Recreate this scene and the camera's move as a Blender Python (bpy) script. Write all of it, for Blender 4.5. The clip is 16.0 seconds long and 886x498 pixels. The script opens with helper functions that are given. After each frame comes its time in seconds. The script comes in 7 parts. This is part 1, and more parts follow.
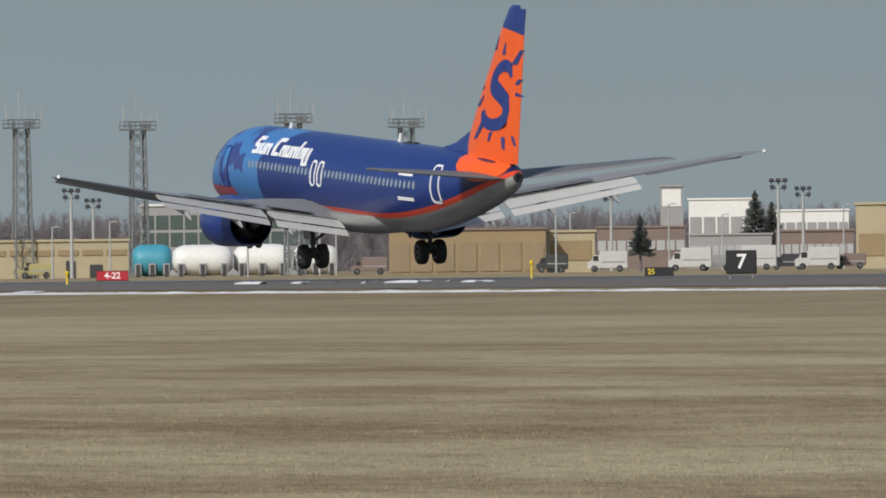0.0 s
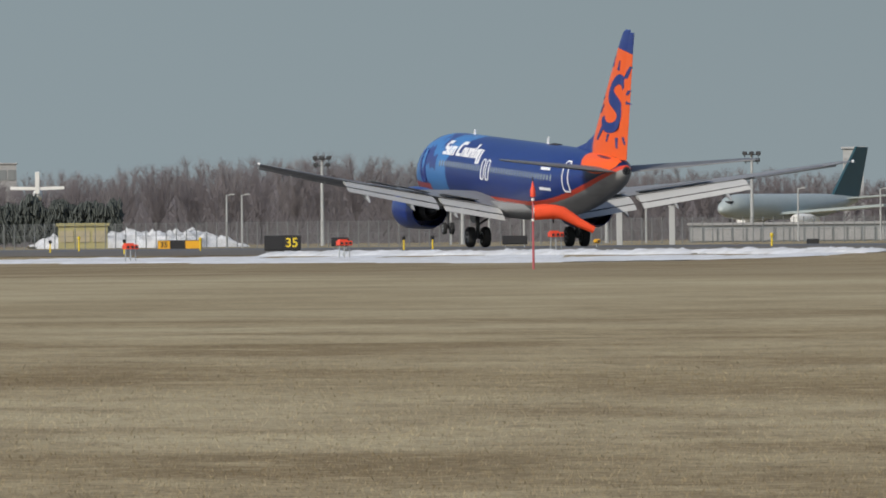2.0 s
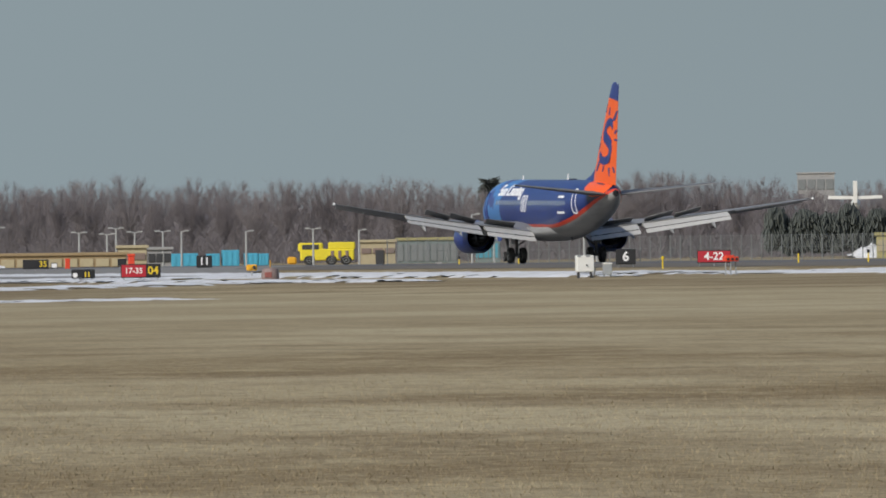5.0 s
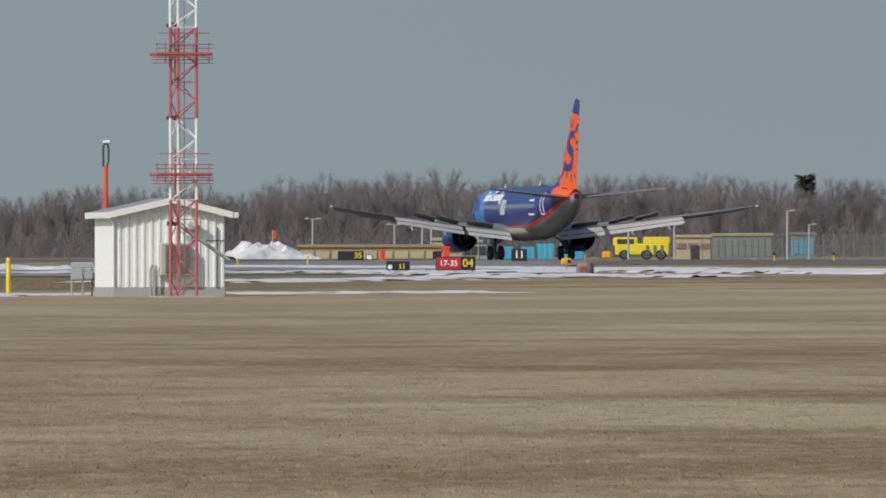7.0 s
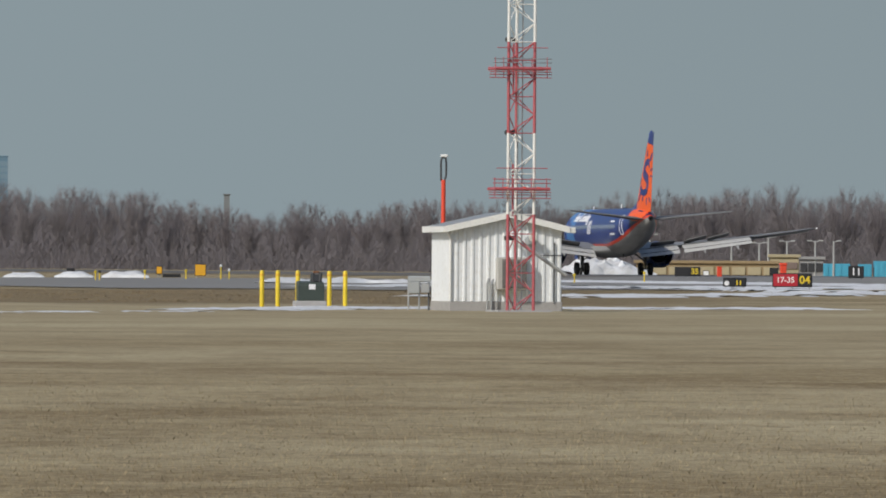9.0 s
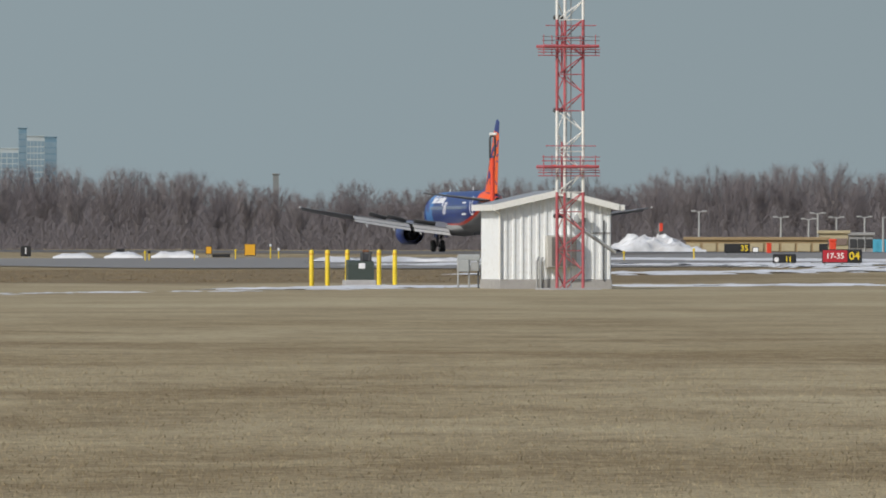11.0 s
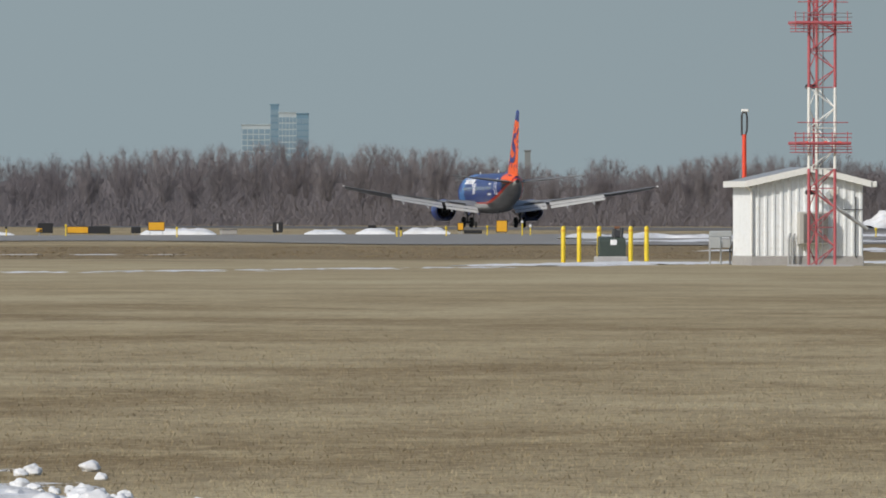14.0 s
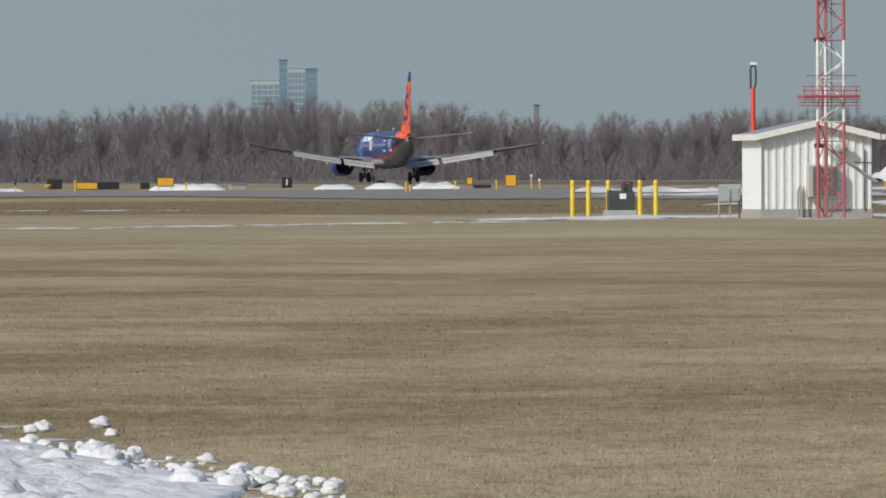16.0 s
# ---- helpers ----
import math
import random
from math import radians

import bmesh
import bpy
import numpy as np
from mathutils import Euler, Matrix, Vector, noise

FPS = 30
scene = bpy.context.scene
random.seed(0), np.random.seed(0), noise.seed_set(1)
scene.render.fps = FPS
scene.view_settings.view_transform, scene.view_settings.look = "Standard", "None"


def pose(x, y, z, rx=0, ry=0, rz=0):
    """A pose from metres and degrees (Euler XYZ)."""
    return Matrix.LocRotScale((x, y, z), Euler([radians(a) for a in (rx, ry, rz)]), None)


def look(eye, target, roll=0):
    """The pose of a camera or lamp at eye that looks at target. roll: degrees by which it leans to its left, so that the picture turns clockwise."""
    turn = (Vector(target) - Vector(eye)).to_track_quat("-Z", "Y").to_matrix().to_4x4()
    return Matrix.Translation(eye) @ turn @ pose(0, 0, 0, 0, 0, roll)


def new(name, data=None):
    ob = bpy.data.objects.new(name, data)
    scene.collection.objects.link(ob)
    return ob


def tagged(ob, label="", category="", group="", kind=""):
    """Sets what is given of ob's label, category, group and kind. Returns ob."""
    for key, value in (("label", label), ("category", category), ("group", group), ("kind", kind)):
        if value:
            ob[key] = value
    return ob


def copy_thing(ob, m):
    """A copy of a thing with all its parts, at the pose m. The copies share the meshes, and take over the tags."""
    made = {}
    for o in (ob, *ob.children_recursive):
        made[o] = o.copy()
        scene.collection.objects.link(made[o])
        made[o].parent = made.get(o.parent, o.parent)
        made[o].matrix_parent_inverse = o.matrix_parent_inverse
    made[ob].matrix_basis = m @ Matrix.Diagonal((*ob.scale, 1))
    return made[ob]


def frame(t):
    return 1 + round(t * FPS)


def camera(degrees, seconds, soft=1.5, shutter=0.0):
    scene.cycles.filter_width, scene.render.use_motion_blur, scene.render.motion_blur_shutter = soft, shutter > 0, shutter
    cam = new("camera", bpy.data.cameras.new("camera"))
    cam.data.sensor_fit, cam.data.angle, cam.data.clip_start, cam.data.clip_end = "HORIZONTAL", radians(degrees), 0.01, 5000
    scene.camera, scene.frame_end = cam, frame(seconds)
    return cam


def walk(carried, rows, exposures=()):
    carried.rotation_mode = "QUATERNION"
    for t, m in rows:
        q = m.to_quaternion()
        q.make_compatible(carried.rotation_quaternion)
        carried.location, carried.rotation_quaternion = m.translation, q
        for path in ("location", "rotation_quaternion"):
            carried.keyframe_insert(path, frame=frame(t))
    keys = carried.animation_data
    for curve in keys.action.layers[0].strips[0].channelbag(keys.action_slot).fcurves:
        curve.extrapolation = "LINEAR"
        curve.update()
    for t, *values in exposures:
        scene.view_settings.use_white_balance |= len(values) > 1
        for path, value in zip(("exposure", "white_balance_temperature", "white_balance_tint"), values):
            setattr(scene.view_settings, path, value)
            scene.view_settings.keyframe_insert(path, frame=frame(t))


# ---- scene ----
cam = camera(4.309, 16.0, soft=1.8)
EYE = 1.6
# seconds, turn to the left, tilt, lean (degrees) of the camera held at one spot
CAMERA_ROWS = [
    (0.0, 0.0000, 0.0667, -0.69), (0.5, 1.2721, -0.0652, -0.58), (1.0, 2.5103, -0.0600, -0.59),
    (1.5, 3.5566, -0.0906, -0.68), (2.0, 4.7497, -0.0761, -0.60), (2.5, 5.3665, -0.0842, -0.45),
    (3.0, 5.6297, -0.1124, -0.59), (3.5, 7.0056, -0.0365, -0.43), (4.0, 7.9103, -0.0265, -0.22),
    (4.2, 8.0052, 0.0093, -0.41), (6.3, 9.7983, -0.0714, -0.46), (6.5, 9.8915, -0.0715, -0.37),
    (7.0, 10.2610, -0.0033, -0.09), (7.5, 10.4539, 0.0258, 0.09), (8.0, 11.2187, 0.0793, 0.13),
    (8.5, 11.7121, 0.0832, 0.35), (9.0, 11.9004, 0.0673, 0.37), (9.2, 11.9269, 0.0100, 0.45),
    (11.3, 12.2664, -0.0550, -0.25), (11.5, 12.3484, -0.0555, -0.61), (12.0, 13.0140, -0.0612, -0.10),
    (12.5, 13.1545, -0.0652, -0.40), (13.0, 13.2112, -0.0723, -0.22), (13.5, 13.2953, -0.1275, -0.14),
    (14.0, 13.3655, -0.1538, 0.04), (14.5, 13.4133, -0.1902, -0.16), (15.0, 13.4588, -0.2238, -0.22),
    (15.5, 13.4612, -0.2626, -0.27), (16.0, 13.4114, -0.3749, -0.19),
]
walk(cam, [(t, pose(0, 0, EYE, 90 + tilt, 0, turn) @ pose(0, 0, 0, 0, 0, lean)) for t, turn, tilt, lean in CAMERA_ROWS],
     exposures=((0.0, -0.03), (4.2, -0.05), (6.3, -0.08), (8.5, -0.14), (9.2, -0.12), (11.3, -0.04), (13.5, 0.0), (16.0, -0.02)))

# ---- world and light ----
SUN_TURN, SUN_HEIGHT = -149.0, 36.0   # bearing from +y, clockwise; degrees above the horizon
world = bpy.data.worlds.new("world")
scene.world = world
world.use_nodes = True
wn = world.node_tree.nodes
sky = wn.new("ShaderNodeTexSky")
sky.sky_type, sky.sun_disc = "NISHITA", False
sky.sun_elevation, sky.sun_rotation = radians(SUN_HEIGHT), radians(SUN_TURN)
sky.air_density, sky.dust_density, sky.ozone_density = 1.0, 1.5, 1.5
world.node_tree.links.new(sky.outputs[0], wn["Background"].inputs[0])
wn["Background"].inputs[1].default_value = 0.10
sun = new("sun", bpy.data.lights.new("sun", "SUN"))
sun.data.energy, sun.data.angle, sun.data.color = 3.1, radians(0.6), (1.0, 0.95, 0.86)
sun_way = Vector((math.sin(radians(SUN_TURN)) * math.cos(radians(SUN_HEIGHT)),
                  math.cos(radians(SUN_TURN)) * math.cos(radians(SUN_HEIGHT)), math.sin(radians(SUN_HEIGHT))))
sun.matrix_basis = look(sun_way * 50, (0, 0, 0))
scene.view_settings.exposure = 0.0

# ---- plan: u runs along the runway, v to its left; bearings in degrees to the left of the first view ----
HEADING = 22.074
ALONG = Vector((-math.sin(radians(HEADING)), math.cos(radians(HEADING)), 0))
ASIDE = Vector((-math.cos(radians(HEADING)), -math.sin(radians(HEADING)), 0))
CENTRE = -198.7       # v of the runway's centre line


def step(a, b, x):
    t = min(1.0, max(0.0, (x - a) / (b - a)))
    return t * t * (3 - 2 * t)


def runway_z(u):
    return 0.64 - 0.00047 * (u - 900)


def ground_z(u, v):
    """Gentle field, crowned runway, lower land beyond."""
    z = 0.1 + 0.25 * step(60, 165, -v)
    k = 1 - step(24, 42, abs(v - CENTRE))
    if u > 2500:
        k *= 1 - step(2500, 2700, u)
    z += (runway_z(min(u, 2600)) - z) * k
    return z - 0.15 * step(240, 330, -v)


def from_uv(u, v, z=None):
    p = ALONG * u + ASIDE * v
    p.z = ground_z(u, v) if z is None else z
    return p


def to_uv(p):
    return p.x * ALONG.x + p.y * ALONG.y, p.x * ASIDE.x + p.y * ASIDE.y


def at(bearing, distance, lift=0.0):
    """A spot on the ground at that bearing and distance from the camera's stand."""
    p = Vector((-math.sin(radians(bearing)) * distance, math.cos(radians(bearing)) * distance, 0))
    p.z = ground_z(*to_uv(p)) + lift
    return p


def facing(bearing, distance, turn=0.0, lift=0.0):
    """Pose there with local -y towards the camera, x to the right."""
    p = at(bearing, distance, lift)
    return pose(p.x, p.y, p.z, 0, 0, bearing + turn)


# ---- building helpers ----
def shade(ob, angle=40):
    for f in ob.data.polygons:
        f.use_smooth = True
    ob.data.set_sharp_from_angle(angle=radians(angle))


def part(name, bm, material, parent=None, label="", smooth=None, m=None):
    me = bpy.data.meshes.new(name)
    bm.normal_update()
    bm.to_mesh(me)
    bm.free()
    for mt in (material if isinstance(material, (list, tuple)) else [material]):
        me.materials.append(mt)
    ob = new(name, me)
    if parent is not None:
        ob.parent = parent
    if m is not None:
        ob.matrix_basis = m
    if label:
        ob["label"] = label
    if smooth:
        shade(ob, smooth)
    return ob


def share(name, me, parent, m, label=""):
    ob = new(name, me)
    ob.parent = parent
    ob.matrix_basis = m
    if label:
        ob["label"] = label
    return ob


def empty(name, m, label, category, group="", kind=""):
    ob = new(name)
    ob.empty_display_size = 0.2
    ob.matrix_basis = m
    return tagged(ob, label, category, group, kind)


def box(bm, sx, sy, sz, x=0, y=0, z=0, bevel=0.0, m=None, mat=0):
    """Box with its base centre at x, y, z."""
    r = bmesh.ops.create_cube(bm, size=1)
    vs = r["verts"]
    bmesh.ops.transform(bm, matrix=Matrix.Translation((x, y, z + sz / 2)) @ Matrix.Diagonal((sx, sy, sz, 1)), verts=vs)
    if m is not None:
        bmesh.ops.transform(bm, matrix=m, verts=vs)
    fs = {f for v in vs for f in v.link_faces}
    for f in fs:
        f.material_index = mat
    if bevel:
        es = {e for v in vs for e in v.link_edges}
        bmesh.ops.bevel(bm, geom=list(es), offset=bevel, segments=1, affect="EDGES", profile=0.5)
    return vs


def rod(bm, a, b, r0, r1=None, n=8, mat=0, caps=True):
    a, b = Vector(a), Vector(b)
    r1 = r0 if r1 is None else r1
    q = (b - a).to_track_quat("Z", "Y")
    rings = []
    for p, r in ((a, r0), (b, r1)):
        rings.append([bm.verts.new(p + q @ Vector((r * math.cos(6.2832 * i / n), r * math.sin(6.2832 * i / n), 0))) for i in range(n)])
    for i in range(n):
        f = bm.faces.new((rings[0][i], rings[0][(i + 1) % n], rings[1][(i + 1) % n], rings[1][i]))
        f.material_index = mat
    if caps:
        for ring in (rings[0][::-1], rings[1]):
            f = bm.faces.new(ring)
            f.material_index = mat


def loft(bm, rings, close=True, cap0=True, cap1=True, mat=0):
    vs = [[bm.verts.new(p) for p in ring] for ring in rings]
    n = len(vs[0])
    for a, b in zip(vs, vs[1:]):
        for i in range(n if close else n - 1):
            f = bm.faces.new((a[i], a[(i + 1) % n], b[(i + 1) % n], b[i]))
            f.material_index = mat
    if cap0:
        bm.faces.new(vs[0][::-1]).material_index = mat
    if cap1:
        bm.faces.new(vs[-1]).material_index = mat
    return vs


def lathe(bm, profile, n=24, axis="x", mat=0):
    """Revolve (along, radius) pairs round an axis."""
    rings = []
    for s, r in profile:
        ring = []
        for i in range(n):
            c, d = r * math.cos(6.28319 * i / n), r * math.sin(6.28319 * i / n)
            ring.append({"x": (s, c, d), "y": (d, s, c), "z": (c, d, s)}[axis])
        rings.append(ring)
    loft(bm, rings, mat=mat)


def lettering(name, words, size, material, parent, m, label="", thick=0.004):
    """Raised characters in the built-in font, centred, in the x-z plane facing -y."""
    cu = bpy.data.curves.new(name, "FONT")
    cu.body, cu.size, cu.align_x, cu.align_y, cu.extrude, cu.offset = words, size, "CENTER", "CENTER", thick, size * 0.018
    tmp = new(name, cu)
    me = bpy.data.meshes.new_from_object(tmp)
    bpy.data.objects.remove(tmp)
    me.materials.clear()
    me.materials.append(material)
    ob = new(name, me)
    ob.parent = parent
    ob.matrix_basis = m @ pose(0, 0, 0, 90, 0, 0)
    if label:
        ob["label"] = label
    return ob


# ---- materials ----
def nodes_of(name):
    mt = bpy.data.materials.new(name)
    mt.use_nodes = True
    nt = mt.node_tree
    return mt, nt, nt.nodes["Principled BSDF"]


def add(nt, kind, **inputs):
    n = nt.nodes.new("ShaderNode" + kind)
    for k, v in inputs.items():
        if k in n.inputs:
            n.inputs[k].default_value = v
    return n


def mix(nt, fac, a, b):
    """Mix two colours (sockets or tuples) by a socket or number."""
    n = nt.nodes.new("ShaderNodeMix")
    n.data_type = "RGBA"
    for sock, v in ((n.inputs[0], fac), (n.inputs[6], a), (n.inputs[7], b)):
        if isinstance(v, bpy.types.NodeSocket):
            nt.links.new(v, sock)
        else:
            sock.default_value = (*v, 1) if isinstance(v, tuple) and len(v) == 3 else v
    return n.outputs[2]


def calc(nt, op, a, b=None, clamp=False):
    n = nt.nodes.new("ShaderNodeMath")
    n.operation, n.use_clamp = op, clamp
    for sock, v in ((n.inputs[0], a), (n.inputs[1], b)):
        if v is None:
            continue
        if isinstance(v, bpy.types.NodeSocket):
            nt.links.new(v, sock)
        else:
            sock.default_value = v
    return n.outputs[0]


def band(nt, value, lo, hi):
    n = nt.nodes.new("ShaderNodeMapRange")
    n.inputs[1].default_value, n.inputs[2].default_value = lo, hi
    nt.links.new(value, n.inputs[0])
    return n.outputs[0]


def noise_of(nt, coord, scale, detail=4.0, stretch=None):
    if stretch:
        mp = nt.nodes.new("ShaderNodeMapping")
        mp.inputs["Scale"].default_value = stretch
        nt.links.new(coord, mp.inputs[0])
        coord = mp.outputs[0]
    n = add(nt, "TexNoise", Scale=scale, Detail=detail)
    nt.links.new(coord, n.inputs["Vector"])
    return n.outputs[0]


def finish(name, col, rough=0.5, metal=0.0, var=0.12, scale=3.0, bump=0.0, dirt=None, dirt_amount=0.25):
    """Paint, metal, rubber, concrete: one colour with fine and coarse variation, dirt and relief."""
    mt, nt, bs = nodes_of(name)
    tc = nt.nodes.new("ShaderNodeTexCoord").outputs["Object"]
    n1 = noise_of(nt, tc, scale, 5)
    n2 = noise_of(nt, tc, scale * 7, 3)
    c = mix(nt, n1, tuple(x * (1 - var) for x in col), tuple(min(1, x * (1 + var)) for x in col))
    d = dirt or tuple(x * 0.55 for x in col)
    c = mix(nt, calc(nt, "MULTIPLY", band(nt, n2, 0.5, 0.75), dirt_amount), c, d)
    nt.links.new(c, bs.inputs["Base Color"])
    bs.inputs["Roughness"].default_value, bs.inputs["Metallic"].default_value = rough, metal
    if bump:
        b = add(nt, "Bump", Strength=bump, Distance=0.02)
        nt.links.new(n2, b.inputs["Height"])
        nt.links.new(b.outputs[0], bs.inputs["Normal"])
    return mt


WHITE_PAINT = finish("white_paint", (0.78, 0.78, 0.75), 0.45, var=0.06)
RED_PAINT = finish("red_paint", (0.44, 0.10, 0.115), 0.5, var=0.2, scale=4)
ORANGE_RED = finish("orange_red_paint", (0.75, 0.07, 0.03), 0.5, var=0.12)
YELLOW_PAINT = finish("yellow_paint", (0.75, 0.55, 0.03), 0.45, var=0.12)
AMBER_PAINT = finish("amber_paint", (0.70, 0.36, 0.02), 0.45, var=0.12)
BLACK_PAINT = finish("black_paint", (0.016, 0.016, 0.018), 0.5)
SIGN_RED = finish("sign_red", (0.42, 0.02, 0.035), 0.4, var=0.08)
SIGN_WHITE = finish("sign_white", (0.8, 0.8, 0.8), 0.4, var=0.03)
STEEL = finish("galvanised_steel", (0.42, 0.43, 0.44), 0.45, 0.7, var=0.15)
DARK_STEEL = finish("dark_steel", (0.06, 0.062, 0.066), 0.5, 0.4)
RUBBER = finish("rubber", (0.018, 0.018, 0.018), 0.75)
CONCRETE = finish("concrete", (0.36, 0.35, 0.34), 0.85, var=0.15, bump=0.3)
GREY_METAL = finish("grey_enamel", (0.30, 0.32, 0.33), 0.5, var=0.1)
GREEN_METAL = finish("dark_green_enamel", (0.045, 0.06, 0.05), 0.5, var=0.15)


# ---- ground ----
def turf(nt, tc):
    """Winter turf: straw with browner, thinner patches of several sizes. Gives colour and relief."""
    turn = nt.nodes.new("ShaderNodeMapping")
    turn.inputs["Rotation"].default_value = (0, 0, radians(10))   # the mower's passes run at an angle to the runway
    nt.links.new(tc, turn.inputs[0])
    tr = turn.outputs[0]
    field = noise_of(nt, tr, 0.06, 4, (0.5, 1.0, 1.0))
    broad = noise_of(nt, tr, 0.13, 6, (0.55, 1.0, 1.0))
    patch = noise_of(nt, tr, 0.55, 7, (0.45, 1.0, 1.0))
    clump = noise_of(nt, tr, 2.2, 6, (0.42, 1.0, 1.0))
    tuft = noise_of(nt, tr, 8.0, 5, (0.45, 1.0, 1.0))
    grain = noise_of(nt, tr, 40.0, 3, (0.15, 1.0, 1.0))
    c = mix(nt, band(nt, field, 0.38, 0.62), (0.285, 0.226, 0.132), (0.43, 0.367, 0.238))
    c = mix(nt, calc(nt, "MULTIPLY", band(nt, broad, 0.46, 0.63), 0.74), c, (0.185, 0.132, 0.068))
    c = mix(nt, calc(nt, "MULTIPLY", band(nt, patch, 0.52, 0.70), 0.42), c, (0.16, 0.115, 0.062))
    c = mix(nt, calc(nt, "MULTIPLY", band(nt, patch, 0.46, 0.33), 0.55), c, (0.44, 0.37, 0.23))
    c = mix(nt, calc(nt, "MULTIPLY", band(nt, clump, 0.54, 0.70), 0.38), c, (0.14, 0.102, 0.056))
    c = mix(nt, calc(nt, "MULTIPLY", band(nt, clump, 0.45, 0.32), 0.3), c, (0.46, 0.388, 0.243))
    c = mix(nt, calc(nt, "MULTIPLY", band(nt, tuft, 0.52, 0.68), 0.42), c, (0.13, 0.095, 0.052))
    c = mix(nt, calc(nt, "MULTIPLY", band(nt, tuft, 0.47, 0.33), 0.35), c, (0.47, 0.398, 0.247))
    c = mix(nt, calc(nt, "MULTIPLY", band(nt, grain, 0.53, 0.64), 0.35), c, (0.12, 0.09, 0.05))
    return c, tuft, clump, broad


def ground_material():
    mt, nt, bs = nodes_of("dry_grass")
    tc = nt.nodes.new("ShaderNodeTexCoord").outputs["Object"]   # x along the runway, y to its left
    c, fine, tuft, broad = turf(nt, tc)
    ln = nt.nodes.new("ShaderNodeVectorMath")
    ln.operation = "LENGTH"
    nt.links.new(tc, ln.inputs[0])
    sp = nt.nodes.new("ShaderNodeSeparateXYZ")
    nt.links.new(tc, sp.inputs[0])
    way = calc(nt, "DIVIDE", sp.outputs[1], sp.outputs[0])
    r = calc(nt, "ADD", ln.outputs["Value"], calc(nt, "MULTIPLY", calc(nt, "SUBTRACT", broad, 0.5), 60.0))
    # paler straw colour across the middle of the field
    pale = calc(nt, "MULTIPLY", band(nt, r, 190, 290), band(nt, r, 430, 400))
    c = mix(nt, calc(nt, "MULTIPLY", pale, 0.42), c, (0.40, 0.345, 0.225))
    # rough unmown grass round the taxiway
    zone = calc(nt, "MULTIPLY", band(nt, r, 398, 425), band(nt, r, 612, 590))
    zone = calc(nt, "MULTIPLY", zone, band(nt, way, -0.215, -0.195))
    side = calc(nt, "MULTIPLY", band(nt, calc(nt, "ADD", sp.outputs[1], calc(nt, "MULTIPLY", tuft, 8.0)), -104, -112), band(nt, sp.outputs[0], 620, 480))
    zone = calc(nt, "MAXIMUM", zone, calc(nt, "MULTIPLY", side, 0.55))
    rc = mix(nt, band(nt, tuft, 0.35, 0.65), (0.14, 0.102, 0.06), (0.25, 0.195, 0.115))
    c = mix(nt, calc(nt, "MULTIPLY", zone, 0.85), c, rc)
    nt.links.new(c, bs.inputs["Base Color"])
    bs.inputs["Roughness"].default_value = 0.95
    bs.inputs["Specular IOR Level"].default_value = 0.1
    b = add(nt, "Bump", Strength=0.45, Distance=0.05)
    nt.links.new(calc(nt, "ADD", fine, tuft), b.inputs["Height"])
    nt.links.new(b.outputs[0], bs.inputs["Normal"])
    return mt


def pavement_material(name, col, streak):
    mt, nt, bs = nodes_of(name)
    tc = nt.nodes.new("ShaderNodeTexCoord").outputs["Object"]
    a = noise_of(nt, tc, 0.25, 5, streak)
    g = noise_of(nt, tc, 25, 3)
    c = mix(nt, a, tuple(x * 0.7 for x in col), tuple(x * 1.25 for x in col))
    c = mix(nt, calc(nt, "MULTIPLY", g, 0.3), c, tuple(x * 0.6 for x in col))
    nt.links.new(c, bs.inputs["Base Color"])
    bs.inputs["Roughness"].default_value = 0.8
    return mt


def snow_material():
    mt, nt, bs = nodes_of("old_snow")
    tc = nt.nodes.new("ShaderNodeTexCoord").outputs["Object"]
    a = noise_of(nt, tc, 0.8, 6)
    g = noise_of(nt, tc, 9, 4)
    c = mix(nt, band(nt, a, 0.35, 0.7), (0.74, 0.755, 0.78), (0.55, 0.55, 0.55))
    c = mix(nt, calc(nt, "MULTIPLY", band(nt, g, 0.62, 0.8), 0.5), c, (0.36, 0.33, 0.29))
    nt.links.new(c, bs.inputs["Base Color"])
    bs.inputs["Roughness"].default_value = 0.7
    b = add(nt, "Bump", Strength=0.7, Distance=0.05)
    nt.links.new(g, b.inputs["Height"])
    nt.links.new(b.outputs[0], bs.inputs["Normal"])
    return mt


GRASS, SNOW = ground_material(), snow_material()
ASPHALT = pavement_material("asphalt", (0.12, 0.12, 0.122), (0.1, 1.0, 1.0))
SHOULDER = pavement_material("worn_shoulder", (0.15, 0.13, 0.105), (0.1, 1.0, 1.0))
PLAN = Matrix(((ALONG.x, ASIDE.x, 0, 0), (ALONG.y, ASIDE.y, 0, 0), (0, 0, 1, 0), (0, 0, 0, 1)))


def sheet(name, us, vs, material, lift, label, kind="structure"):
    """A sheet over the ground; its own x and y are u and v."""
    bm = bmesh.new()
    g = [[bm.verts.new((u, v, ground_z(u, v) + lift)) for v in vs] for u in us]
    for i in range(len(us) - 1):
        for j in range(len(vs) - 1):
            bm.faces.new((g[i][j], g[i + 1][j], g[i + 1][j + 1], g[i][j + 1]))
    return tagged(part(name, bm, material, m=PLAN, smooth=60), label, name.replace("_", " "), kind=kind)


